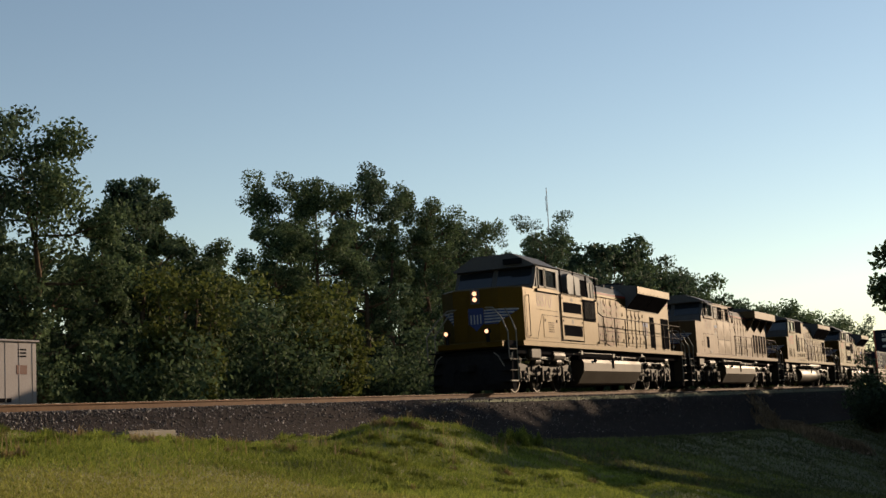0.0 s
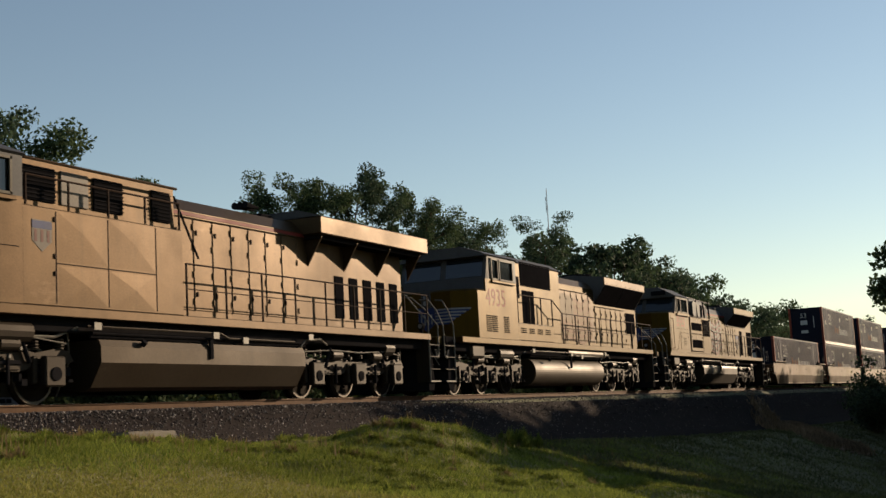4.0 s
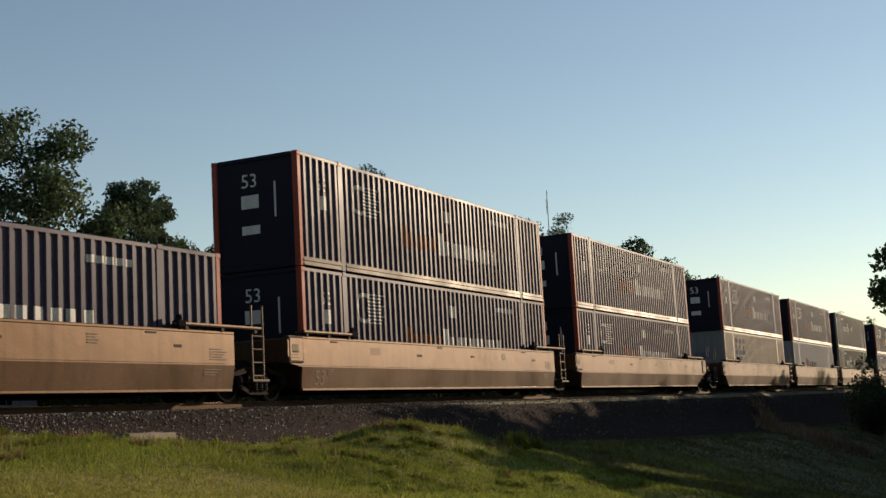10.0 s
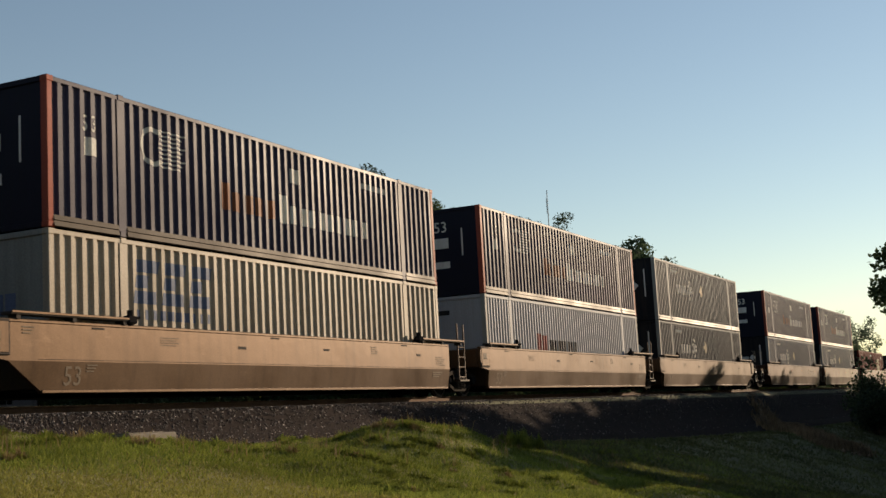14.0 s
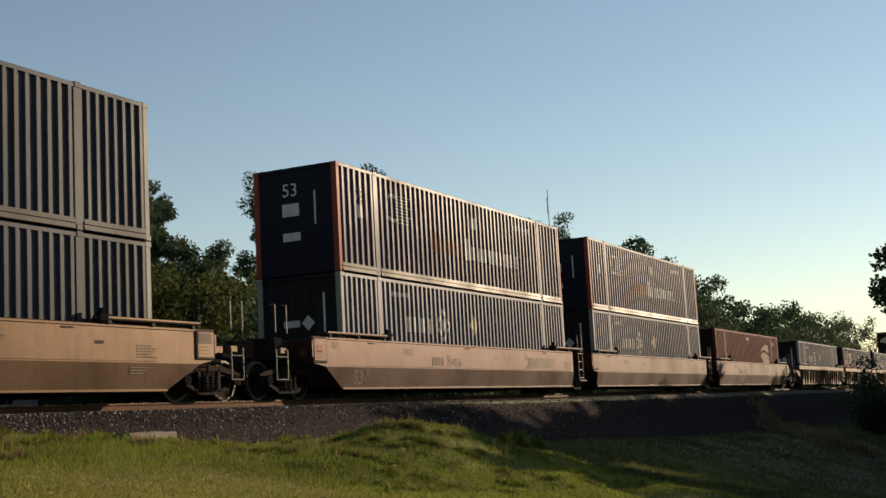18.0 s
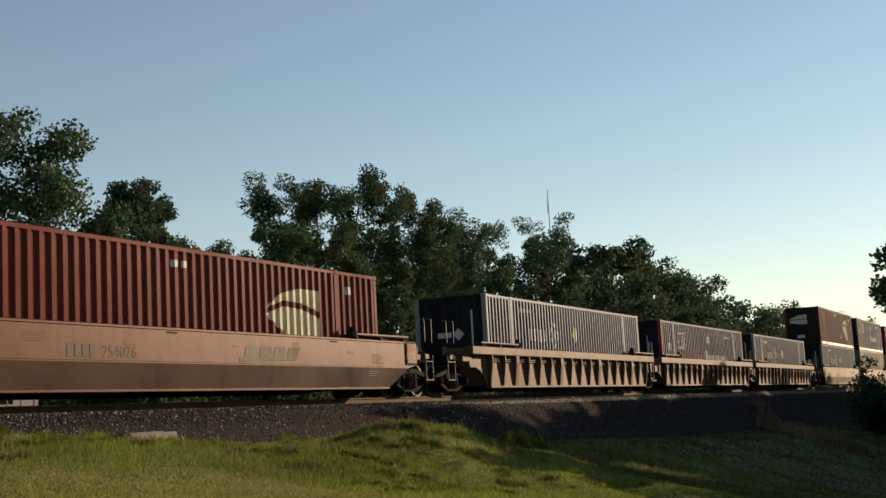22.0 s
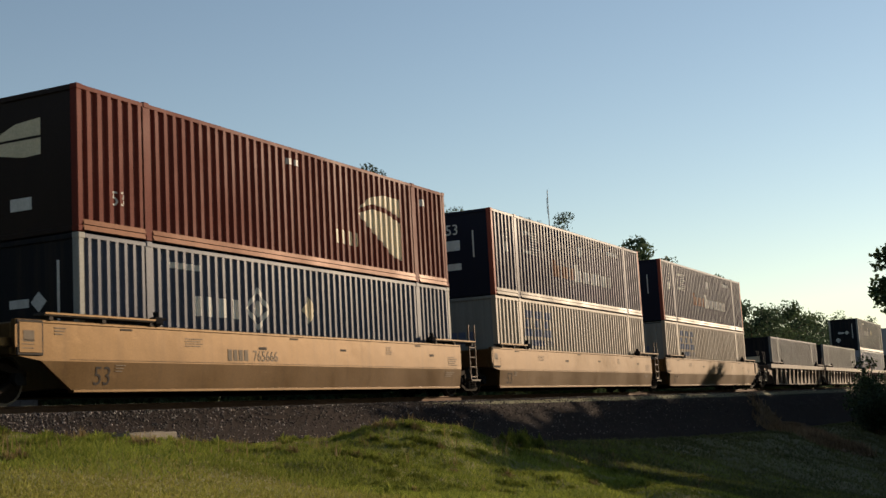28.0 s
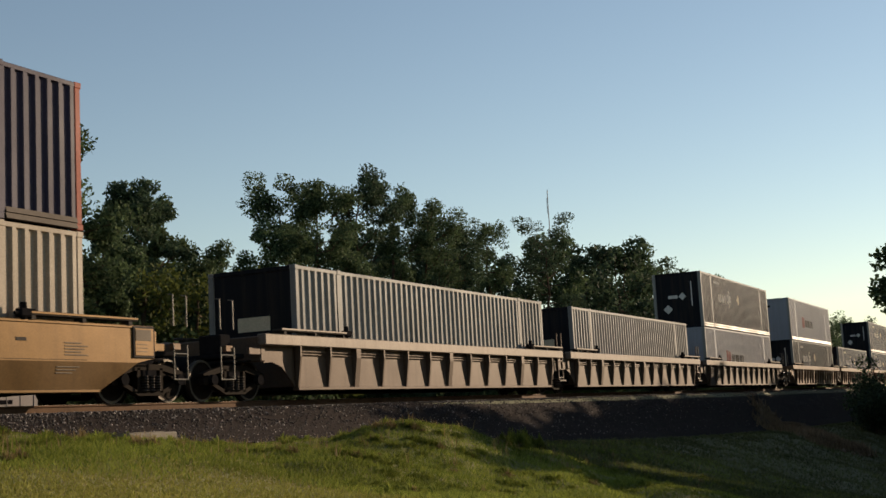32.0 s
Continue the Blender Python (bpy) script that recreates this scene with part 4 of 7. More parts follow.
def cream_container(logo=True, doors=False):
    t, line = container("container", "cream corrugated container with a faded blue marking" if logo else "plain cream corrugated container",
                        "cream", "cream", "cream", "cream_end", doors_first=doors)
    if logo:
        bold = []
        for i in range(3):
            x = 2.35 + i * 0.9
            bold += [[(x, 1.62), (x + 0.72, 1.62), (x + 0.77, 1.88), (x + 0.05, 1.88)], [(x + 0.06, 1.94), (x + 0.50, 1.94), (x + 0.55, 2.20), (x + 0.11, 2.20)],
                     [(x + 0.12, 2.26), (x + 0.84, 2.26), (x + 0.89, 2.52), (x + 0.17, 2.52)]]
        bold += [rect(2.45 + k * 0.26, 2.60 + k * 0.26, 1.30, 1.50) for k in range(10)]
        draped("marking", *quads(bold), line, NEAR, "logo_blue", t, "faded blue bars of a large word")
        s = Shape()
        for i in range(3):
            s.box(0.026, 0.033, 0.45 - 0.32 * i - 0.26, 0.45 - 0.32 * i, 1.35, 1.75)
        part("end_marking", s, "logo_blue", t)
    return t


def silver_container():
    t, line = container("container", "pale grey corrugated container with red and black markings", "silver", "post_pale", "silver", "silver", pitch=0.24)
    draped("marking", *quads([rect(4.35, 4.75, 0.95, 1.75), rect(4.85, 5.35, 1.0, 1.7)]), line, NEAR, "logo_red", t, "red word bars")
    draped("marking", *quads(bars(5.6, 1.05, 0.5, (0.7, 0.6, 0.6, 0.3, 0.6, 0.5, 0.6, 0.5), 0.15)), line, NEAR, "umax_end", t, "dark word bars")
    end_marks(t, [(0.0, 0.6, 2.3, 2.45)], "umax_end")
    end_marks(t, [(0.65, 0.85, 2.3, 2.47)], "logo_red")
    return t


def red_container():
    t, line = container("container", "brick red corrugated container with a large pale emblem", "red", "red", "red", "brown", low_rail="red_glint_rail")
    sail = [(10.8, 1.75), (11.5, 2.15), (12.3, 2.3), (13.2, 2.3), (13.2, 1.78), (12.4, 1.95), (11.6, 1.98)]
    wave = [(10.8, 1.62), (11.6, 1.84), (12.4, 1.80), (13.2, 1.62), (13.2, 0.55), (12.7, 0.62), (12.1, 0.95), (11.5, 1.25)]
    draped("emblem", *quads([sail, wave]), line, NEAR, "logo_cream", t, "large cream sail emblem")
    draped("marking", *quads(bars(9.6, 0.72, 0.36, (0.5, 0.6, 0.6, 0.5), 0.35)), line, NEAR, "logo_cream", t)
    v, f = text_at("53", 1.0, 0.62, 0.3)
    draped("number", v, f, line, NEAR, "white", t)
    draped("marking", *quads([rect(7.4, 7.62, 2.45, 2.6), rect(7.75, 7.95, 2.45, 2.6), rect(14.55, 14.85, 2.3, 2.5)]), line, NEAR, "white", t)
    part("end_emblem", Shape().prism([(0.95, 1.75), (0.1, 1.6), (-0.35, 1.62), (-0.35, 2.35), (0.3, 2.3), (0.95, 2.05)], "x", 0.026, 0.033), "logo_cream", t, "pale emblem on the end wall")
    part("end_bar", Shape().box(0.022, 0.027, -0.4, 1.0, 1.95, 2.0), "brown", t)
    end_marks(t, [(-0.1, 0.45, 0.55, 0.8)])
    return t


def brown_container():
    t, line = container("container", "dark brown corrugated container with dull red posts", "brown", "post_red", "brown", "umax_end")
    end_text(t, "53", 0.42, 2.12, 0.36)
    end_marks(t, [(-0.1, 0.42, 1.58, 1.92), (-0.12, 0.42, 0.92, 1.14)])
    draped("marking", *quads([rect(8.0 + i * 0.4, 8.3 + i * 0.4, 1.05, 1.4) for i in range(8)]), line, NEAR, "post_pale", t)
    return t


def dull_container():
    t, line = container("container", "dull white corrugated container, weathered", "greywhite", "greywhite", "greywhite", "umax_end", pitch=0.31)
    end_marks(t, [(-0.5, 0.45, 1.35, 1.7)], "logo_cream")
    return t


# ---- the train: well cars ----
WHEELS = []


def wheelset(x, r, parent):
    """An axle with its two wheels, free to turn on its own middle."""
    s = Shape()
    prof = [(0.0, 0.09), (0.03, 0.09), (0.03, 0.16), (0.05, r * 0.75), (0.02, r - 0.06), (0.0, r - 0.05), (0.0, r), (0.10, r - 0.004), (0.10, r + 0.028), (0.135, r + 0.028), (0.135, 0.09)]
    n, bright = 20, []
    for side in (-1, 1):
        v, f = [], []
        for a, rad in prof:
            for i in range(n):
                th = math.tau * i / n
                v.append((rad * math.cos(th), side * (0.80 - a), rad * math.sin(th)))
        k = len(prof)
        for j in range(k):
            for i in range(n):
                q = (j * n + i, j * n + (i + 1) % n, ((j + 1) % k) * n + (i + 1) % n, ((j + 1) % k) * n + i)
                f.append(q if side > 0 else q[::-1])
                if j in (5, 6):
                    bright.append(len(s.f) + len(f) - 1)
        s.add(v, f)
        # holes and a cap that show the turning
        s.rod((0, side * 0.80, 0), (0, side * 0.86, 0), 0.10, 10)
        for i in range(4):
            th = math.tau * i / 4 + 0.4
            c = Vector((math.cos(th) * r * 0.5, side * 0.775, math.sin(th) * r * 0.5))
            s.rod(c, c + Vector((0, side * 0.012, 0)), 0.035, 8)
    s.rod((0, -0.72, 0), (0, 0.72, 0), 0.085, 8)
    ob = part("wheelset", s, "wheel", parent)
    ob.data.materials.append(M["tread"])
    for i in bright:
        ob.data.polygons[i].material_index = 1
    ob.matrix_parent_inverse = Matrix.Translation((x, 0, r))
    WHEELS.append((ob, r))
    return ob


def freight_truck(x, parent):
    """A two-axle truck: cast side frames, springs, wheels."""
    t = part("truck", Shape().box(x - 0.25, x + 0.25, -1.05, 1.05, 0.42, 0.72, 0.04), "under", parent, "two-axle truck with cast side frames")
    for s in (-1, 1):
        y0, y1 = sorted((s * 0.90, s * 1.06))
        fr = Shape()
        for q in ([(-1.16, 0.50), (-1.16, 0.60), (-0.95, 0.66), (-0.4, 0.78), (0.4, 0.78), (0.95, 0.66), (1.16, 0.60), (1.16, 0.50), (0.9, 0.55), (0.38, 0.66), (-0.38, 0.66), (-0.9, 0.55)],
                  [(-0.98, 0.40), (-0.36, 0.14), (0.36, 0.14), (0.98, 0.40), (0.98, 0.48), (0.34, 0.23), (-0.34, 0.23), (-0.98, 0.48)],
                  [(-0.40, 0.2), (-0.31, 0.2), (-0.31, 0.7), (-0.40, 0.7)], [(0.31, 0.2), (0.40, 0.2), (0.40, 0.7), (0.31, 0.7)],
                  [(-1.16, 0.36), (-0.98, 0.36), (-0.98, 0.56), (-1.16, 0.56)], [(0.98, 0.36), (1.16, 0.36), (1.16, 0.56), (0.98, 0.56)]):
            fr.prism([(x + a, b) for a, b in q], "y", y0, y1)
        part("side_frame", fr, "wheel", t)
        sh = Shape()
        for i in range(3):
            for k in range(6):
                sh.rod((x - 0.2 + i * 0.2, s * 1.075, 0.24 + k * 0.055), (x - 0.2 + i * 0.2, s * 1.075, 0.27 + k * 0.055), 0.075, 8)
        part("suspension", sh, "lashing", t)["kind"] = "stuff"
        for a in (-0.88, 0.88):
            part("bearing_cap", Shape().rod((x + a, s * 1.03, 0.46), (x + a, s * 1.16, 0.46), 0.12, 10), "under", t)
    for a in (-0.88, 0.88):
        wheelset(x + a, 0.46, t)


def ladder(x, parent, z0=0.45, z1=2.15, name="ladder", y=-1.42):
    s = Shape()
    for a in (-0.22, 0.22):
        s.rod((x + a, y, z0), (x + a, y, z1), 0.026, 6)
    z = z0 + 0.1
    while z < min(z1, 1.75):
        s.rod((x - 0.22, y, z), (x + 0.22, y, z), 0.02, 6)
        z += 0.3
    part(name, s, "well_dark", parent)


def lashing_plate(x0, x1, parent, side=-1, mat="well_tan"):
    """A narrow walkway on brackets, with a pale strip painted in for its sunlit edge, and a dark locking block at its
    inner end.
    """
    y0, y1 = sorted((side * 1.30, side * 1.56))
    part("walkway", Shape().box(x0, x1, y0, y1, 1.575, 1.63, 0.01), "lashing", parent)
    e0, e1 = sorted((side * 1.552, side * 1.575))
    part("walkway_edge", Shape().box(x0 + 0.01, x1 - 0.01, e0, e1, 1.60, 1.645, 0.006), mat, parent, "pale strip painted in for the sunlit edge")
    for x in (x0 + 0.2, (x0 + x1) / 2, x1 - 0.2):
        part("bracket", Shape().box(x - 0.05, x + 0.05, y0 + 0.02, y1 - 0.03, 1.5, 1.576), "lashing", parent)
    x = x1 if x0 < 5 else x0
    k0, k1 = sorted((side * 1.40, side * 1.58))
    block = part("locking_block", Shape().box(x - 0.14, x + 0.14, k0, k1, 1.53, 1.69, 0.03), "under", parent, "dark locking block")
    part("locking_pin", Shape().rod((x, side * 1.49, 1.5), (x, side * 1.49, 1.80), 0.06, 8), "under", block)
    part("locking_bar", Shape().rod((x - 0.24, side * 1.52, 1.60), (x + 0.24, side * 1.52, 1.66), 0.035, 6), "under", block)


def car_end(x, d, parent, mat):
    """Draft sill, ladder, brake gear and coupler at a free end; d is the way out along the train."""
    part("end_platform", Shape().box(min(x, x + d * 0.75), max(x, x + d * 0.75), -1.2, 1.2, 0.94, 1.04, 0.02), "under", parent)
    part("sill", Shape().box(min(x - d * 0.6, x + d * 1.5), max(x - d * 0.6, x + d * 1.5), -0.3, 0.3, 0.72, 1.02, 0.03), "under", parent)
    part("coupler", Shape().box(min(x + d * 1.3, x + d * 1.95), max(x + d * 1.3, x + d * 1.95), -0.14, 0.14, 0.72, 0.98, 0.04), "under", parent)
    a0, a1 = (0.38, 0.82) if d > 0 else (0.72, 1.2)
    for a in (a0, a1):
        part("ladder_post", Shape().rod((x + d * a, -1.42, 0.44), (x + d * a, -1.42, 1.16), 0.016, 6), "chrome", parent)
        part("grab_iron", Shape().pipe([(x + d * a, -1.42, 1.55), (x + d * a, -1.42, 2.2), (x + d * a, -1.3, 2.22)], 0.016), "chrome", parent)
    for z in (0.45, 0.98):
        part("rung", Shape().rod((x + d * a0, -1.42, z), (x + d * a1, -1.42, z), 0.016, 6), "chrome", parent)
    part("step_plate", Shape().box(min(x + d * a0, x + d * (a0 + 0.26)), max(x + d * a0, x + d * (a0 + 0.26)), -1.4, -1.3, 1.06, 1.2, 0.01), "well_rib", parent)
    part("side_bracket", Shape().box(min(x - d * 0.35, x + d * 0.1), max(x - d * 0.35, x + d * 0.1), -1.4, -1.32, 1.02, 1.18, 0.01), mat, parent)
    part("air_hose", Shape().pipe([(x + d * 1.2, -0.5, 0.85), (x + d * 1.5, -0.5, 0.55), (x + d * 1.75, -0.45, 0.45)], 0.03), "under", parent)
    part("brake_pipe", Shape().pipe([(x - d * 0.4, -1.1, 0.9), (x + d * 0.4, -1.1, 0.86), (x + d * 1.2, -0.5, 0.85)], 0.025), "under", parent)
    part("brake_rack", Shape().box(min(x + d * 0.1, x + d * 0.5), max(x + d * 0.1, x + d * 0.5), -0.9, -0.3, 1.04, 1.5, 0.03), "under", parent)


def well_shell(parent, mat, xf, xr, first, last, ribbed, pitch, sill):
    """Both sides, floor and bulkheads of a well."""
    for s in (-1, 1):
        def y(a):
            return s * a
        if not ribbed:
            xb = -0.37
            v, f = [], []
            # upper plate, crease, lower plate leaning in
            top = [(xf, 1.5, 1.5), (xr, 1.5, 1.5)]
            cre = [(xf, 1.5, 0.86), (xf + 0.62, 1.5, 0.77), (xr - 0.5 if last else xr, 1.5, 0.77), (xr, 1.5, 0.86 if last else 0.77)]
            bot = [(xb, 1.41, 0.24), (xr - 1.5 if last else xr, 1.41, 0.24)]
            loop = [top[0], cre[0], cre[1], cre[2], cre[3], top[1]]
            v = [(a, y(b), c) for a, b, c in loop + [bot[0], bot[1]]]
            f = [(0, 1, 2, 3, 4, 5), (2, 6, 7, 3)]
            inner = [(a, y(b - 0.09), c) for a, b, c in loop + [bot[0], bot[1]]]
            k = len(v)
            v += inner
            f += [tuple(i + k for i in q[::-1]) for q in f[:2]]
            edge = [(0, 1), (1, 2), (2, 6), (6, 7), (7, 3), (3, 4), (4, 5), (5, 0)]
            f += [(b, a, a + k, b + k) for a, b in edge]
            part("side_plate", Shape().add(v, f if s < 0 else [q[::-1] for q in f]), mat, parent)
            part("top_chord", Shape().box(xf + 0.02, xr - 0.02, min(y(1.40), y(1.515)), max(y(1.40), y(1.515)), 1.44, 1.508, 0.015), mat, parent)
            part("bottom_chord", Shape().box(xb + 0.02, (xr - 1.5 if last else xr) - 0.02, min(y(1.30), y(1.43)), max(y(1.30), y(1.43)), 0.2, 0.265, 0.012), mat, parent)
        else:
            part("top_sill", Shape().box(xf, xr, min(y(1.31), y(1.55)), max(y(1.31), y(1.55)), 1.24, 1.5, 0.02), sill, parent)
            xb, xe = -0.25, (16.3 if not last else 16.4)
            part("side_sheet", Shape().box(xb, xe, min(y(1.35), y(1.385)), max(y(1.35), y(1.385)), 0.26, 1.26), mat, parent)
            part("bottom_chord", Shape().box(xb, xe, min(y(1.26), y(1.44)), max(y(1.26), y(1.44)), 0.2, 0.275, 0.012), mat, parent)
            n = round((xe - xb) / pitch)
            for i in range(n + 1):
                x = xb + (xe - xb) * i / n
                heavy = i % 4 == 2
                w = 0.11 if heavy else 0.03
                o = [(y(1.375), 0.27), (y(1.44), 0.27), (y(1.54), 1.0), (y(1.54), 1.245), (y(1.375), 1.245)]
                part("rib", Shape().prism(o, "x", x - w, x + w), mat, parent)
            for z in (1.12, 1.05):
                part("brake_pipe", Shape().rod((xb, y(1.42), z), (xe, y(1.42), z), 0.014, 6), mat, parent)
            for x0, d in ((xb, -1), (xe, 1)):
                o = [(x0, 0.26), (x0, 1.26), (x0 + d * 1.3, 1.26), (x0 + d * 1.3, 0.84), (x0 + d * 0.95, 0.86), (x0 + d * 0.55, 0.75), (x0 + d * 0.2, 0.45)]
                part("end_gusset", Shape().prism(o, "y", min(y(1.30), y(1.34)), max(y(1.30), y(1.34))), mat, parent)
    part("well_floor", Shape().box(0.0, 16.2, -1.3, 1.3, 0.24, 0.34), "under", parent)
    for x in (-0.2, 16.25):
        part("bulkhead", Shape().box(x, x + 0.1, -1.28, 1.28, 0.3, 1.45, 0.01), mat, parent)


def well_car(label, mat, first, last, ribbed=False, pitch=1.05, marks=True, sill=None):
    """One well of an articulated three-well car; x = 0 is the leading end of its load."""
    t = thing("well_car", label, "rail car", "well cars of the train")
    xf = -1.86 if first else -1.06
    xr = 17.95 if last else 16.3
    if ribbed:
        xr = 17.95 if last else 17.35
        xf = -1.75 if first else -1.1
    well_shell(t, mat, xf, xr, first, last, ribbed, pitch, sill or mat)
    for x0, x1 in ((xf + 0.65, 2.0), (14.4, xr - 0.55 if last else 17.3)):
        for s in (-1, 1):
            lashing_plate(x0, x1, t, s, sill or mat)
    if not ribbed:
        for s in (-1, 1):
            y0, y1 = sorted((s * 1.49, s * 1.53))
            ends = [(xf + 0.02, xf + 0.66)] + ([(xr - 0.66, xr - 0.02)] if last else [])
            for a, b in ends:
                part("panel_edge", Shape().box(a, b, y0, y1, 0.86, 1.49, 0.012), "lashing", t)
                p0, p1 = sorted((s * 1.51, s * 1.538))
                part("end_panel", Shape().box(a + 0.035, b - 0.035, p0, p1, 0.90, 1.455, 0.012), mat, t)
                if s < 0:
                    late = a > 0
                    c0, c1 = (a + 0.06, b - 0.12) if late else (a + 0.14, a + 0.4)
                    side_poly("label_plate", [rect(c0, c1, 1.2, 1.42) if late else rect(c0, c1, 1.1, 1.3)], -1.538, "orange_patch" if mat == "well_brown" else "faded_stencil", t)
                    side_poly("small_print", [rect(a + 0.1, a + 0.4, 1.12 - 0.07 * k, 1.135 - 0.07 * k) for k in range(3)], -1.538, "faded_stencil", t)
                    part("latch", Shape().box(a - 0.05 if not late else b, a if not late else b + 0.05, -1.53, -1.46, 1.0, 1.4), mat, t)
    for x in (xf + 0.1, xr - 0.1):
        part("end_bolster", Shape().box(x - 0.1, x + 0.1, -1.4, 1.4, 0.86, 1.46, 0.03), mat, t)
    if first:
        car_end(-2.1, -1, t, mat)
        freight_truck(-2.3, t)
    if last:
        car_end(18.3, 1, t, mat)
        freight_truck(18.35, t)
    else:
        freight_truck(17.85, t)
        ladder(17.32, t)
        part("articulation", Shape().box(16.3, 19.0, -0.35, 0.35, 0.66, 1.0, 0.03), "under", t)
        part("step", Shape().box(17.0, 17.65, -1.5, -1.25, 0.42, 0.47), "truck_grey", t)
    if marks and not ribbed:
        well_marks(t, mat, first, last)
    return t


def well_marks(t, mat, first, last):
    """Stencilled numbers and small plates on the near side of a smooth well."""
    v, f = lettering("53")
    n = Shape().add([(0.15 + a * 0.36, -1.41 - 0.09 * (0.34 + b * 0.36 - 0.24) / 0.53 - 0.006, 0.34 + b * 0.36) for a, b in v], f)
    part("stencil", n, "lashing" if mat == "well_yellow" else "faded_stencil", t, "faded stencilled 53")
    for x, z, w, h in ((5.6, 1.12, 0.3, 0.06), (9.2, 1.16, 0.28, 0.05), (14.2, 1.12, 0.25, 0.06)):
        side_poly("plate", [rect(x, x + w, z, z + h)], -1.502, "orange_patch" if mat == "well_brown" else "lashing", t)
    side_poly("seam", [rect(-0.5, 16.0, 0.80, 0.806)], -1.502, "lashing", t)
    for x0, z0, w, n in ((-0.9, 1.36, 0.3, 3), (15.4, 1.1, 0.62, 5), (15.2, 0.66, 0.6, 3), (11.6, 1.3, 0.34, 4), (0.75, 0.7, 0.28, 3)):
        s = Shape()
        for k in range(n):
            z = z0 - k * 0.055
            y = -1.504 if z > 0.79 else -1.412 - 0.09 * (z - 0.24) / 0.53 - 0.006
            s.box(x0, x0 + w * (1 - 0.3 * ((k * 7 + n) % 3) / 2), y - 0.004, y + 0.02, z, z + 0.02)
        part("small_print", s, "faded_stencil", t)["kind"] = "stuff"
    for x in (0.9, 6.9, 13.3):
        part("lashing_slot", Shape().box(x, x + 0.34, -1.508, -1.49, 1.385, 1.42), "lashing", t)
    for k in range(4):
        side_poly("small_print", [rect(2.9, 3.5 - 0.08 * (k % 2), 1.28 - k * 0.05, 1.295 - k * 0.05)], -1.502, "faded_stencil", t)
    rear = last and mat == "well_brown"
    if rear or (first and mat != "well_tan"):
        text, x, high = ("254026", 5.6, 0.24) if mat == "well_brown" else ("765666", 5.35, 0.24)
        x = 4.95 if rear else x
        v, f = lettering(text)
        part("car_number", Shape().add([(x + a * high, -1.505, 0.86 + b * high) for a, b in v], f), "faded_stencil", t, "pale stencilled car number")
        for r in bars(x - 0.95, 0.86, high, (0.6, 0.6, 0.6, 0.6), 0.25):
            side_poly("word_bar", [r], -1.502, "faded_stencil", t)
    if (first or last) and mat == "well_brown":
        off = -2.3 if last else 0.0
        for i in range(4):
            x = 11.9 + off + i * 0.58
            side_poly("logo_bar", [[(x, 0.95), (x + 0.45, 0.95), (x + 0.52, 1.2), (x + 0.07, 1.2)]], -1.502, "faded_stencil", t)
        side_poly("logo_bar", [[(11.7 + off, 0.84), (14.0 + off, 0.90), (14.0 + off, 0.93), (11.74 + off, 0.93)]], -1.502, "faded_stencil", t)


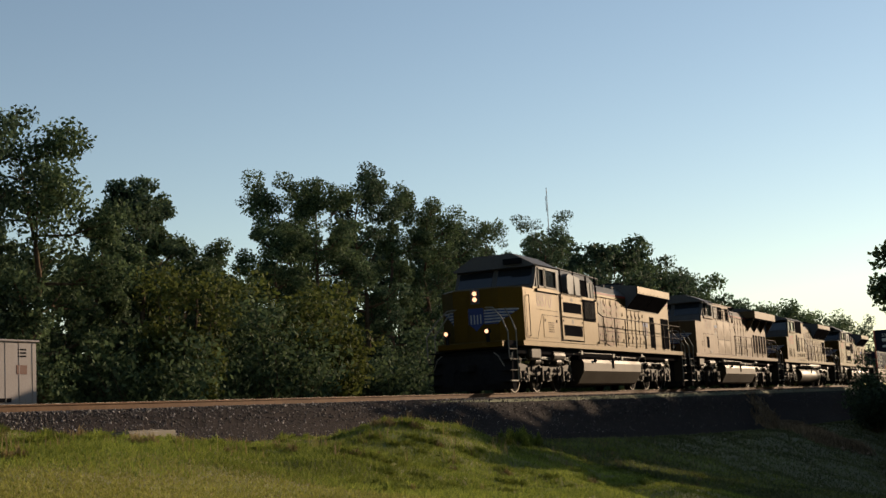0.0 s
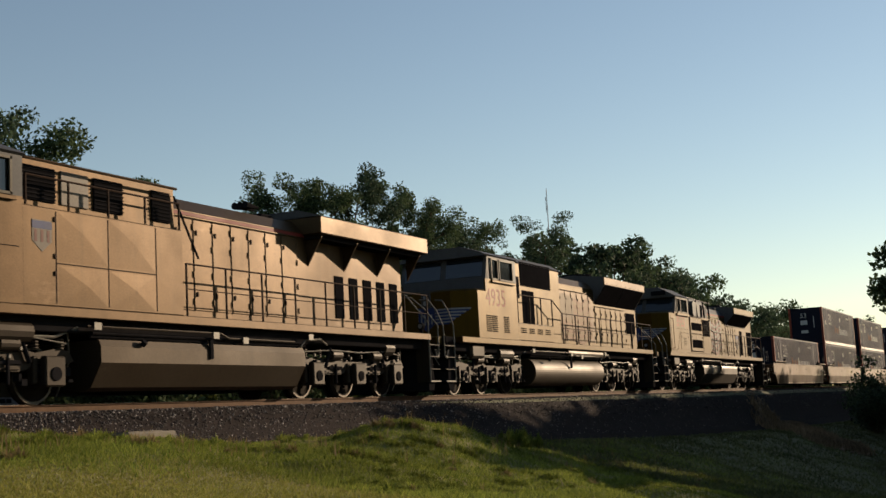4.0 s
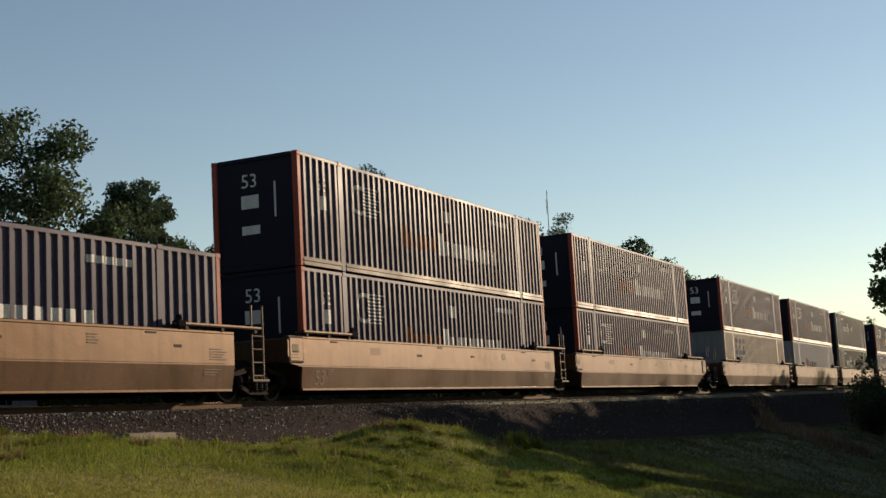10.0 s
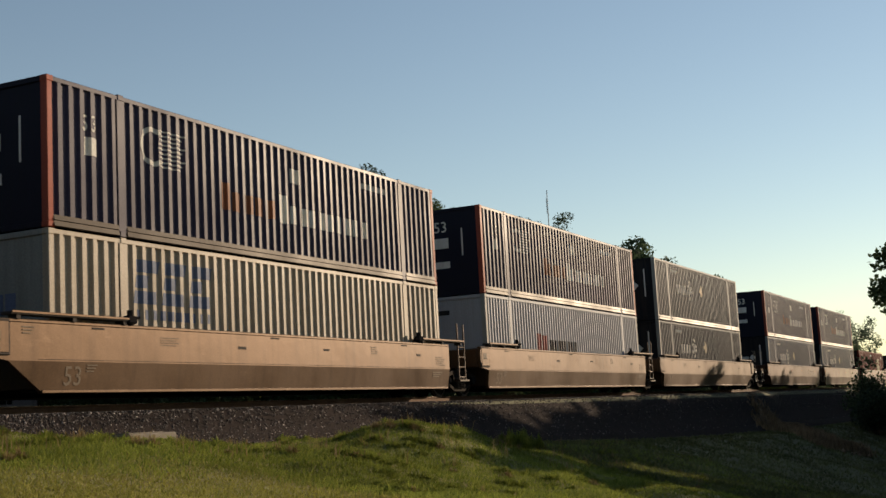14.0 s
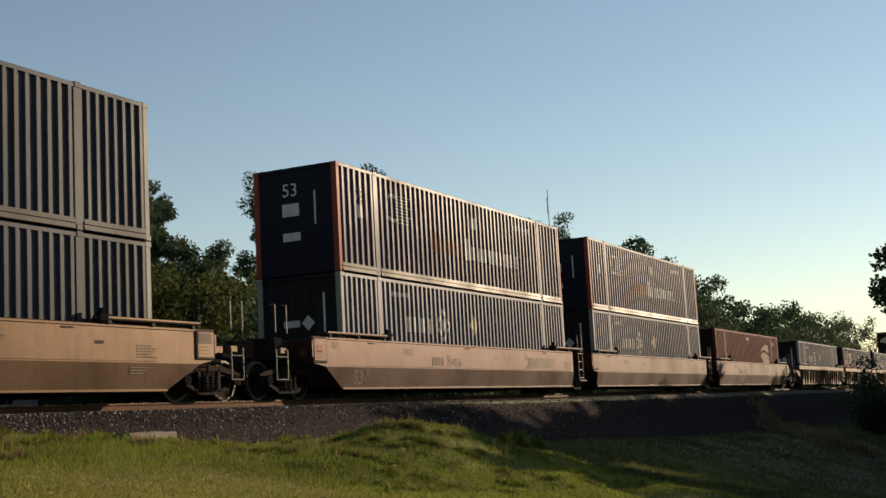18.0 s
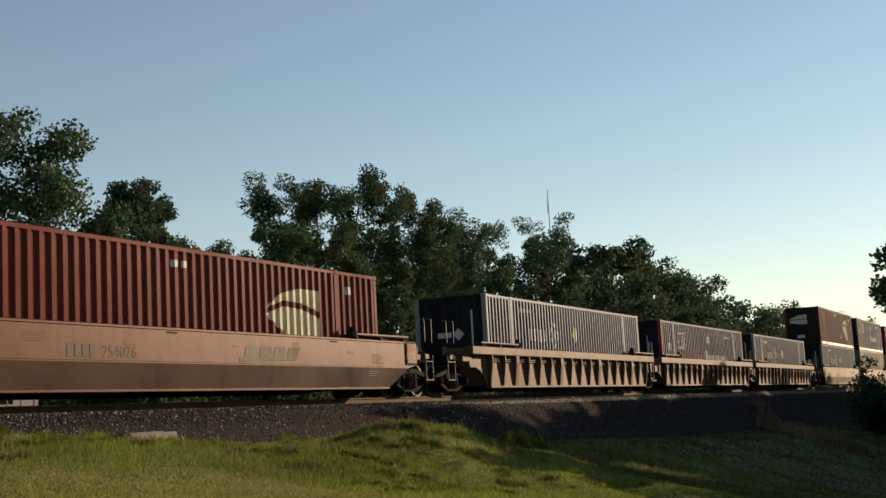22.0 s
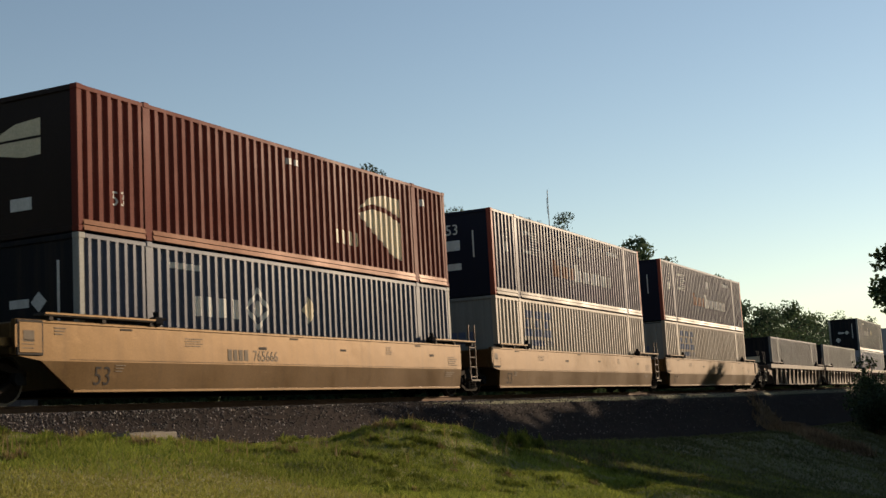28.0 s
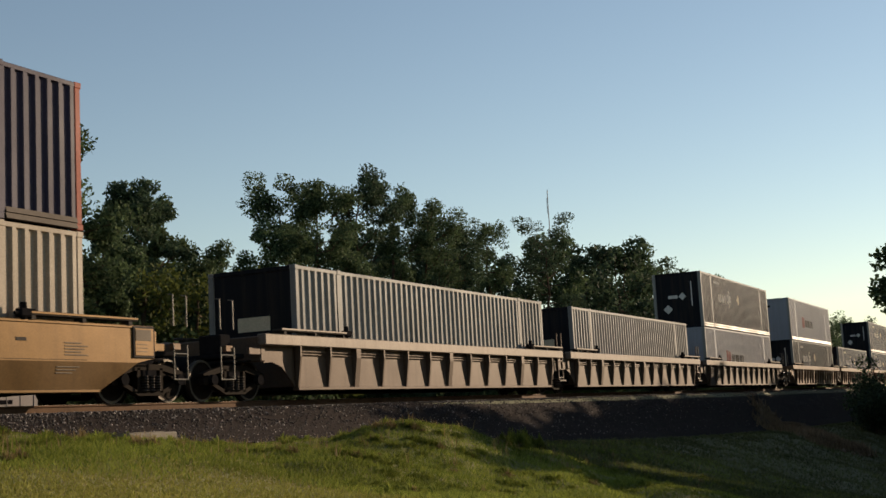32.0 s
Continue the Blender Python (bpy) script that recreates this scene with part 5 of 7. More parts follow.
# ---- the train: locomotives ----
def loco_truck(x, parent):
    """A three-axle power truck: cast frames, springs, brake gear and piping over dark wheels."""
    rng = random.Random(int(x * 10))
    t = part("truck", Shape().box(x - 2.3, x + 2.3, -0.75, 0.75, 0.62, 0.95, 0.04), "under", parent, "three-axle power truck, dusty brown")
    for s in (-1, 1):
        y0, y1 = sorted((s * 1.0, s * 1.16))
        out = [(-2.75, 0.78), (-2.62, 0.97), (-2.25, 1.00), (-1.75, 0.92), (-1.40, 0.99), (-0.70, 0.99), (-0.35, 0.90), (0.35, 0.90), (0.70, 0.99), (1.40, 0.99), (1.75, 0.92),
               (2.25, 1.00), (2.62, 0.97), (2.75, 0.78), (2.45, 0.70), (1.75, 0.75), (1.55, 0.62), (1.36, 0.58), (0.72, 0.58), (0.54, 0.62), (0.35, 0.75), (-0.35, 0.75), (-0.54, 0.62),
               (-0.72, 0.58), (-1.36, 0.58), (-1.55, 0.62), (-1.75, 0.75), (-2.45, 0.70)]
        frame_plate = part("side_frame", Shape().prism([(x + a, b) for a, b in out], "y", y0, y1), "truck_grey", t, "cast steel side frame, dusty")
        lip0, lip1 = sorted((s * 1.15, s * 1.19))
        for a0, a1 in ((-1.45, -0.62), (0.62, 1.45)):
            part("frame_rib", Shape().box(x + a0, x + a1, lip0, lip1, 0.93, 0.985, 0.015), "truck_grey", frame_plate)
            part("frame_rib", Shape().box(x + a0 + 0.1, x + a1 - 0.1, lip0, lip1, 0.60, 0.65, 0.015), "truck_grey", frame_plate)
        for a in (-2.07, 0.0, 2.07):
            q0, q1 = sorted((s * 1.12, s * 1.22))
            part("axle_box", Shape().box(x + a - 0.2, x + a + 0.2, q0, q1, 0.33, 0.74, 0.06), "under", t)
            part("bearing_ring", Shape().rod((x + a, s * 1.21, 0.53), (x + a, s * 1.25, 0.53), 0.185, 16), "truck_grey", t, "worn bearing housing")
            part("bearing_cap", Shape().rod((x + a, s * 1.245, 0.53), (x + a, s * 1.27, 0.53), 0.135, 14), "under", t)
            part("bearing_hub", Shape().rod((x + a, s * 1.265, 0.53), (x + a, s * 1.30, 0.53), 0.055, 10), "truck_grey", t)
            for k in (-1, 1):
                part("pedestal", Shape().box(x + a + k * 0.36 - 0.06, x + a + k * 0.36 + 0.06, min(s * 1.05, s * 1.21), max(s * 1.05, s * 1.21), 0.36, 0.86, 0.02), "truck_grey", t)
        for a in (-1.03, 1.03):
            part("brake_cylinder", Shape().rod((x + a - 0.26, s * 1.22, 1.06), (x + a + 0.2, s * 1.22, 1.06), 0.12, 12).rod((x + a - 0.34, s * 1.22, 1.06), (x + a - 0.26, s * 1.22, 1.06), 0.07, 8), "truck_grey", t)
            part("damper", Shape().rod((x + a * 1.5, s * 1.22, 0.74), (x + a * 1.25, s * 1.22, 1.24), 0.045, 8), "under", t)
            part("brake_beam", Shape().box(x + a - 0.3, x + a + 0.34, min(s * 1.17, s * 1.2), max(s * 1.17, s * 1.2), 0.70, 0.78, 0.01), "under", t)
            part("brake_hanger", Shape().box(x + a - 0.03, x + a + 0.03, min(s * 1.18, s * 1.24), max(s * 1.18, s * 1.24), 0.34, 0.84, 0.01), "under", t)
        sh = Shape()
        for a in (-2.4, -1.74, -0.33, 0.33, 1.74, 2.4):
            for k in range(4):
                sh.rod((x + a, s * 1.12, 1.0 + k * 0.055), (x + a, s * 1.12, 1.03 + k * 0.055), 0.095, 10)
        part("suspension", sh, "truck_grey", t)["kind"] = "stuff"
        sh = Shape()
        for k in range(10):
            a, z = rng.uniform(-2.6, 2.6), rng.uniform(0.36, 0.9)
            w, h = rng.uniform(0.02, 0.09), rng.uniform(0.02, 0.10)
            c0, c1 = sorted((s * rng.uniform(1.1, 1.18), s * rng.uniform(1.2, 1.27)))
            sh.box(x + a - w, x + a + w, c0, c1, z - h, z + h)
        part("rigging", sh, "under", t)["kind"] = "stuff"
        for k in range(6):
            a, z = rng.uniform(-2.5, 2.5), rng.uniform(0.4, 1.15)
            part("pipe_bracket", Shape().box(x + a - 0.035, x + a + 0.035, min(s * 1.2, s * 1.27), max(s * 1.2, s * 1.27), z - 0.04, z + 0.04, 0.01), "chrome", t)
        part("brake_pipe", Shape().pipe([(x - 2.5, s * 1.2, 1.12), (x - 1.2, s * 1.24, 1.18), (x + 0.2, s * 1.24, 1.14), (x + 1.6, s * 1.22, 1.2), (x + 2.5, s * 1.2, 1.1)], 0.018), "chrome", t)
        part("sand_pipe", Shape().pipe([(x - 2.6, s * 1.15, 1.3), (x - 2.75, s * 1.05, 0.8), (x - 2.6, s * 0.85, 0.15)], 0.02), "chrome", t)
        part("sand_pipe", Shape().pipe([(x + 2.6, s * 1.15, 1.3), (x + 2.75, s * 1.05, 0.8), (x + 2.6, s * 0.85, 0.15)], 0.02), "chrome", t)
    for a in (-2.07, 0.0, 2.07):
        wheelset(x + a, 0.533, t)


def handrail(parent, x0, x1, y, z0, z1, n, mat="loco_rail"):
    part("handrail", Shape().rod((x0, y, z1), (x1, y, z1), 0.02, 6), mat, parent)
    if z1 - z0 > 1.0:
        part("mid_rail", Shape().rod((x0, y, (z0 + z1) / 2 + 0.02), (x1, y, (z0 + z1) / 2 + 0.02), 0.013, 6), mat, parent)
    for i in range(n):
        x = x0 + (x1 - x0) * i / (n - 1)
        part("stanchion", Shape().rod((x, y, z0), (x, y, z1 + 0.01), 0.024, 6), mat, parent)


def hood_doors(parent, xs, y, z0, z1, mat):
    """Raised door leaves with a dark gap between them, hinges and latches along the hood side."""
    for a, b in zip(xs, xs[1:]):
        y0, y1 = sorted((y, y + (0.022 if y > 0 else -0.022)))
        d = part("hood_door", Shape().box(a + 0.022, b - 0.022, y0, y1, z0, z1, 0.01), mat, parent)
        for z in (z0 + 0.12, z0 + (z1 - z0) * 0.36, z0 + (z1 - z0) * 0.66, z1 - 0.24):
            part("hinge", Shape().rod((b - 0.01, y0 - 0.012, z), (b - 0.01, y0 - 0.012, z + 0.14), 0.018, 6), mat, d)
        for z in (z0 + 0.3, z1 - 0.34):
            part("latch", Shape().box(a + 0.085, a + 0.135, y0 - 0.022, y0 + 0.01, z, z + 0.11, 0.008), "loco_rail", d, "dark latch")
        part("door_gap", Shape().box(a - 0.012, a + 0.012, y0 + 0.012, y0 + 0.02, z0 - 0.02, z1 + 0.02), "under", d)
    part("drip_rail", Shape().box(xs[0], xs[-1], y - 0.045, y, z1 + 0.03, z1 + 0.05), mat, parent)


def louvres(parent, x0, x1, z0, z1, y, n, name="louvre"):
    s = Shape()
    for i in range(n):
        z = z0 + (z1 - z0) * (i + 0.5) / n
        s.box(x0, x1, y - 0.02, y, z - 0.012, z + 0.012)
    part(name, s, "under", parent)


def steps(parent, x, d, mat="under"):
    """The corner steps with bright edges and their silver rails; d is the way out along the train."""
    for s in (-1, 1):
        for z in (0.36, 0.72, 1.08, 1.42):
            part("step", Shape().box(min(x, x + d * 0.62), max(x, x + d * 0.62), min(s * 1.1, s * 1.5), max(s * 1.1, s * 1.5), z, z + 0.04), mat, parent)
            part("step_edge", Shape().box(min(x, x + d * 0.64), max(x, x + d * 0.64), min(s * 1.5, s * 1.53), max(s * 1.5, s * 1.53), z, z + (0.04 if z < 0.5 else 0.018)), "chrome" if z < 0.5 else "truck_grey", parent, "worn step edge")
        part("step_side", Shape().box(min(x - d * 0.03, x), max(x - d * 0.03, x), min(s * 1.1, s * 1.5), max(s * 1.1, s * 1.5), 0.36, 1.56), "truck_grey", parent)
        # outer rail: upright by the steps, then slanting in towards the body
        part("step_rail", Shape().pipe([(x, s * 1.52, 0.38), (x, s * 1.52, 2.05), (x - d * 0.20, s * 1.30, 2.45), (x - d * 0.34, s * 1.02, 2.86), (x - d * 0.42, s * 0.75, 2.90)], 0.024, 8), "chrome", parent, "bright bent handrail")
        part("step_rail", Shape().pipe([(x + d * 0.40, s * 1.50, 1.30), (x + d * 0.52, s * 1.50, 1.05), (x + d * 0.64, s * 1.50, 1.15), (x + d * 0.66, s * 1.50, 2.0), (x + d * 0.45, s * 1.20, 2.5), (x + d * 0.30, s * 0.85, 2.86), (x + d * 0.24, s * 0.55, 2.88)], 0.024, 8), "chrome", parent, "bright bent handrail")
        part("grab_iron", Shape().pipe([(x + d * 0.64, s * 1.30, 0.86), (x + d * 0.70, s * 1.12, 1.22), (x + d * 0.66, s * 0.95, 1.34)], 0.018), "chrome", parent)


def fuel_tank(parent, x0, x1, big):
    for_out = [(-1.46, 1.18), (-1.52, 1.05), (-1.52, 0.74), (-1.25, 0.28), (-1.1, 0.22), (1.1, 0.22), (1.25, 0.28), (1.52, 0.74), (1.52, 1.05), (1.46, 1.18)]
    if not big:
        for_out = [(-1.2, 1.2)] + [(-1.0 - 0.5 * math.sin(a), 0.72 + 0.5 * math.cos(a)) for a in np.linspace(0.3, 2.8, 18)] + \
                  [(1.0 + 0.5 * math.sin(a), 0.72 + 0.5 * math.cos(a)) for a in np.linspace(2.8, 0.3, 18)] + [(1.2, 1.2)]
    tank = part("fuel_tank", Shape().prism(for_out, "x", x0, x1), "tank_grey", parent, "dull grey fuel tank")
    part("filler_cap", Shape().rod((x0 + 1.2, -1.52, 1.1), (x0 + 1.2, -1.6, 1.16), 0.06, 8), "under", tank)
    part("gauge", Shape().box(x0 + 3.4, x0 + 3.5, -1.56, -1.5, 0.86, 1.26), "under", tank)


def cab_number(parent, text, x, z, high, y=-1.556, mat="loco_red"):
    v, f = lettering(text)
    part("road_number", Shape().add([(x + a * high, y, z + b * high) for a, b in v], f), mat, parent, "faded red road number")


def front_emblem(parent, x, bulge, y_half, z):
    """Winged shield shapes across the nose, plain bars in blue and silver, bent round its corners."""
    def slab(y0, y1, z0, z1, lift):
        def at(y):
            return x - bulge + max(0.0, abs(y) - 0.85) / 0.68 * bulge - lift
        cuts = [y for y in (-0.85, 0.85) if y0 < y < y1]
        ys = [y0, *cuts, y1]
        sh = Shape()
        for a, b in zip(ys, ys[1:]):
            v = [(at(a), a, z0), (at(b), b, z0), (at(b), b, z1), (at(a), a, z1)]
            v += [(p[0] + 0.02, p[1], p[2]) for p in v]
            sh.convex(v, [(0, 1, 2, 3), (4, 5, 6, 7), (0, 1, 5, 4), (1, 2, 6, 5), (2, 3, 7, 6), (3, 0, 4, 7)])
        return sh
    for i in range(5):
        for sd in (-1, 1):
            a, b = sorted((sd * 0.3, sd * (y_half - 0.13 * i)))
            part("wing_stripe", slab(a, b, z - i * 0.1, z - i * 0.1 + 0.05, 0.010), "wing_silver", parent, "silver stripe")
            a, b = sorted((sd * 0.3, sd * (y_half - 0.05 - 0.13 * i)))
            part("wing_stripe", slab(a, b, z - i * 0.1 - 0.05, z - i * 0.1, 0.008), "wing_blue", parent, "dark blue stripe")
    s = Shape().prism([(-0.28, z + 0.12), (0.28, z + 0.12), (0.28, z - 0.4), (0.0, z - 0.66), (-0.28, z - 0.4)], "x", x - bulge - 0.014, x - bulge)
    part("shield_marking", s, "wing_blue", parent, "dark blue shield")
    for i in range(4):
        part("shield_bar", Shape().box(x - bulge - 0.018, x - bulge - 0.012, -0.2 + i * 0.12, -0.15 + i * 0.12, z - 0.42, z - 0.1), "wing_silver", parent)


def flag_panel(parent, x0, x1, y, faded=True):
    """A large flag of waving stripes with a dark corner field, mostly worn away."""
    red, pale, blue = ("faded_red", "faded_pale", "faded_blue") if faded else ("flag_red", "flag_pale", "flag_blue")
    def wave(x):
        return 0.11 * math.sin((x - x0) * 2.3) + 0.05 * math.sin((x - x0) * 4.1 + 1)
    rng = random.Random(7)
    for k in range(13):
        top, bot = [], []
        end = x1 - rng.uniform(0.0, 0.35)
        for i in range(15):
            x = x0 + (end - x0) * i / 14
            z = 3.62 - k * 0.128
            top.append((x, z + wave(x)))
            bot.append((x, z - 0.128 + wave(x)))
        part("flag_stripe", Shape().prism(bot + top[::-1], "y", y + 0.01, y - 0.001), red if k % 2 == 0 else pale, parent)
    field = [(x0 - 0.02, 2.75 + wave(x0))] + [(x0 + 0.2 * i, 2.74 + wave(x0 + 0.2 * i)) for i in range(1, 8)] + [(x0 + 0.2 * i, 3.64 + wave(x0 + 0.2 * i)) for i in range(7, 0, -1)] + [(x0 - 0.02, 3.64 + wave(x0))]
    side_poly("flag_field", [field], y - 0.001, blue, parent, depth=0.001)
    for i in range(int((x1 - x0) / 0.65)):
        x = x0 + 0.55 + i * 0.65
        part("door_gap", Shape().box(x - 0.009, x + 0.009, y - 0.006, y, 1.95, 3.8), "loco_rail", parent)


def hood(parent, x0, x1, half, z0, z1, mat, roof="loco_grey", stripe=True):
    out = [(-half, z0), (half, z0), (half, z1 - 0.3), (half - 0.28, z1), (-half + 0.28, z1), (-half, z1 - 0.3)]
    part("long_hood", Shape().prism(out, "x", x0, x1), mat, parent)
    o = 0.006
    cap = [(-half - o, z1 - 0.32), (-half - o, z1 - 0.3), (-half + 0.28, z1 + o), (half - 0.28, z1 + o), (half + o, z1 - 0.3), (half + o, z1 - 0.32),
           (half - 0.02, z1 - 0.32), (half - 0.29, z1 - 0.01), (-half + 0.29, z1 - 0.01), (-half + 0.02, z1 - 0.32)]
    part("hood_roof", Shape().prism(cap, "x", x0 + 0.01, x1 - 0.01), roof, parent)
    if stripe:
        part("roof_stripe", Shape().box(x0 + 0.02, x1 - 0.02, -half - 0.008, -half, z1 - 0.40, z1 - 0.325), "loco_red", parent)


def wide_cab(parent, mat, nose_x, cab_x, rear_x, nose_z, roof_z, slope, bulge=0.58):
    """Nose, cab walls with openings for the glass, dark roof."""
    w = 1.53
    plan = [(nose_x - bulge, -0.85), (nose_x - bulge, 0.85), (nose_x, w), (cab_x + 0.02, w), (cab_x + 0.02, -w), (nose_x, -w)]
    part("nose", Shape().prism(plan, "z", 1.745, nose_z - 0.06), mat, parent)
    lid = [(nose_x - bulge + 0.1, -0.8), (nose_x - bulge + 0.1, 0.8), (nose_x + 0.05, w - 0.1), (cab_x + 0.02, w - 0.08), (cab_x + 0.02, -w + 0.08), (nose_x + 0.05, -w + 0.1)]
    v = [(a, b, nose_z - 0.06) for a, b in plan] + [(a, b, nose_z) for a, b in lid]
    part("nose_top", Shape().convex(v, [tuple(range(6)), tuple(range(6, 12))] + [(i, (i + 1) % 6, 6 + (i + 1) % 6, 6 + i) for i in range(6)]), mat, parent)
    part("nose_door", Shape().box(nose_x - bulge - 0.015, nose_x - bulge, 0.3, 0.85, 1.8, nose_z - 0.35, 0.006), mat, parent)
    # cab side: strip below, posts and header round the windows
    for s in (-1, 1):
        y0, y1 = sorted((s * w, s * (w - 0.06)))
        part("cab_side", Shape().box(cab_x, rear_x, y0, y1, 1.75, 3.66), mat, parent)
        for a, b in ((cab_x + slope * 0.4, cab_x + slope * 0.4 + 0.12), (cab_x + 1.05, cab_x + 1.15), (rear_x - 0.28, rear_x)):
            part("window_post", Shape().box(a, b, y0, y1, 3.66, 4.35), "loco_grey", parent)
        part("header", Shape().box(cab_x + slope * 0.5, rear_x, y0, y1, 4.35, 4.46), "loco_grey", parent)
        g0, g1 = sorted((s * (w - 0.03), s * (w - 0.045)))
        part("side_window", Shape().box(cab_x + slope * 0.4, rear_x - 0.2, g0, g1, 3.66, 4.36), "glass", parent)
        f0, f1 = sorted((s * w, s * (w + 0.03)))
        for a, b in ((cab_x + 0.5, cab_x + 1.06), (cab_x + 1.14, rear_x - 0.27)):
            fr = Shape()
            for q in ((a, b, 3.66, 3.71), (a, b, 4.30, 4.35), (a, a + 0.05, 3.66, 4.35), (b - 0.05, b, 3.66, 4.35)):
                fr.box(q[0], q[1], f0, f1, q[2], q[3])
            part("window_frame", fr, "window_trim", parent)
        part("arm_rest", Shape().box(cab_x + 0.45, rear_x - 0.2, min(s * w, s * (w + 0.07)), max(s * w, s * (w + 0.07)), 3.56, 3.64, 0.01), mat, parent)
    front = [(cab_x, nose_z), (cab_x + slope * 0.12, 3.72), (cab_x + slope * 0.5, 4.42), (cab_x + slope * 0.5 + 0.06, 4.42), (cab_x + slope * 0.12 + 0.08, 3.7), (cab_x + 0.08, nose_z)]
    part("cab_front", Shape().prism(front, "y", -w, w), "loco_grey", parent)
    for y0, y1 in ((-1.4, -0.1), (0.1, 1.4)):
        g = [(cab_x + slope * 0.12 - 0.012, 3.76), (cab_x + slope * 0.47 - 0.012, 4.36), (cab_x + slope * 0.47, 4.36), (cab_x + slope * 0.12, 3.76)]
        part("windshield", Shape().prism(g, "y", y0, y1), "glass", parent)
    ro = [(-w - 0.05, 4.44), (-w + 0.1, 4.52), (-0.75, roof_z), (0.75, roof_z), (w - 0.1, 4.52), (w + 0.05, 4.44), (w, 4.40), (-w, 4.40)]
    part("cab_roof", Shape().prism(ro, "x", cab_x + slope * 0.42 - 0.25, rear_x + 0.05), "loco_grey", parent)
    part("cab_rear", Shape().box(rear_x - 0.06, rear_x, -w + 0.06, w - 0.06, 1.75, 4.42), mat, parent)
    part("antenna_dome", Shape().box(rear_x - 1.3, rear_x - 0.8, -0.3, 0.3, roof_z, roof_z + 0.1, 0.04), "loco_grey", parent)


def nose_lights(parent, x, lit, z=3.53):
    part("headlight_plate", Shape().box(x - 0.02, x, -0.17, 0.17, z - 0.36, z + 0.17, 0.01), "loco_grey", parent)
    for k, (px, y, zz) in enumerate(((x, 0.0, z), (x, 0.0, z - 0.2), (-1.42, -0.75, 2.06), (-1.42, 0.75, 2.06))):
        h = part("headlight" if k < 2 else "ditch_light", Shape().rod((px - 0.05, y, zz), (px + 0.1, y, zz), 0.10, 14), "under", parent)
        part("lens", Shape().rod((px - 0.06, y, zz), (px - 0.05, y, zz), 0.08 if k < 2 else 0.07, 14), "lamp" if lit else "wing_silver", h, "glowing lens" if lit else "unlit lens")
        if k > 1:
            part("lamp_post", Shape().box(px, px + 0.06, y - 0.05, y + 0.05, 1.7, zz), "under", parent)


def loco_base(t, mat, big_tank):
    """Frame, trucks, tank, pilot, steps and couplers; x = 0 is the front of the nose."""
    part("frame", Shape().box(-0.9, 19.7, -1.3, 1.3, 1.3, 1.56, 0.02), "under", t)
    for s in (-1, 1):
        y0, y1 = sorted((s * 1.28, s * 1.54))
        part("side_sill", Shape().box(-0.2, 19.7, y0, y1, 1.56, 1.745, 0.015), mat, t)
    part("deck", Shape().box(-0.9, 19.7, -1.3, 1.3, 1.56, 1.74), "under", t)
    for x, d in ((-0.9, -1), (19.7, 1)):
        part("pilot", Shape().prism([(x, 1.45), (x + d * 0.15, 1.3), (x + d * 0.28, 0.3), (x + d * 0.2, 0.12), (x - d * 0.1, 0.12), (x - d * 0.1, 1.45)], "y", -1.45, 1.45), "under", t)
        part("anticlimber", Shape().box(min(x, x + d * 0.38), max(x, x + d * 0.38), -1.2, 1.2, 1.5, 1.74, 0.04), "under" if d > 0 else mat, t)
        part("coupler", Shape().box(min(x, x + d * 0.9), max(x, x + d * 0.9), -0.14, 0.14, 0.72, 1.0, 0.04), "under", t)
        for y in (-0.6, -0.4, 0.4, 0.6):
            part("air_hose", Shape().pipe([(x + d * 0.25, y, 0.85), (x + d * 0.5, y, 0.65), (x + d * 0.55, y, 0.35)], 0.025), "under", t)
        steps(t, x - d * 0.12, d)
    loco_truck(2.6, t)
    loco_truck(15.86, t)
    fuel_tank(t, 5.7, 12.9, big_tank)
    part("air_reservoir", Shape().rod((8.2, -1.15, 1.36), (12.4, -1.15, 1.36), 0.13, 12), "tank_grey", t)
    part("cable_trunk", Shape().pipe([(5.4, -1.45, 1.42), (9.6, -1.45, 1.42), (9.9, -1.45, 1.32), (12.6, -1.42, 1.32)], 0.025), "truck_grey", t)
    part("pipe_run", Shape().pipe([(0.6, -1.2, 1.2), (4.8, -1.2, 1.22), (5.3, -1.3, 1.4)], 0.03), "chrome", t)
    for k, z in enumerate((1.24, 1.30)):
        part("belly_pipe", Shape().pipe([(5.6, -1.34 - 0.05 * k, z), (13.2, -1.34 - 0.05 * k, z)], 0.03), "under", t)
    for x, z in ((5.55, 1.36), (9.3, 1.3), (10.4, 1.22), (13.15, 1.38)):
        part("notice_plate", Shape().box(x, x + 0.2, -1.5, -1.48, z, z + 0.14), "chrome", t)
    part("conduit_loop", Shape().pipe([(12.9, -1.4, 1.2), (13.1, -1.42, 1.38), (13.8, -1.42, 1.42), (14.3, -1.3, 1.3)], 0.022), "chrome", t)
    part("sand_box", Shape().box(0.7, 1.7, -1.42, -1.0, 1.1, 1.55, 0.08), "truck_grey", t)
    part("blower_duct", Shape().rod((3.0, -1.2, 1.28), (4.1, -1.2, 1.28), 0.2, 12), "truck_grey", t)
    part("traction_blower", Shape().rod((17.4, -1.1, 1.3), (17.9, -1.1, 1.3), 0.22, 12), "truck_grey", t)


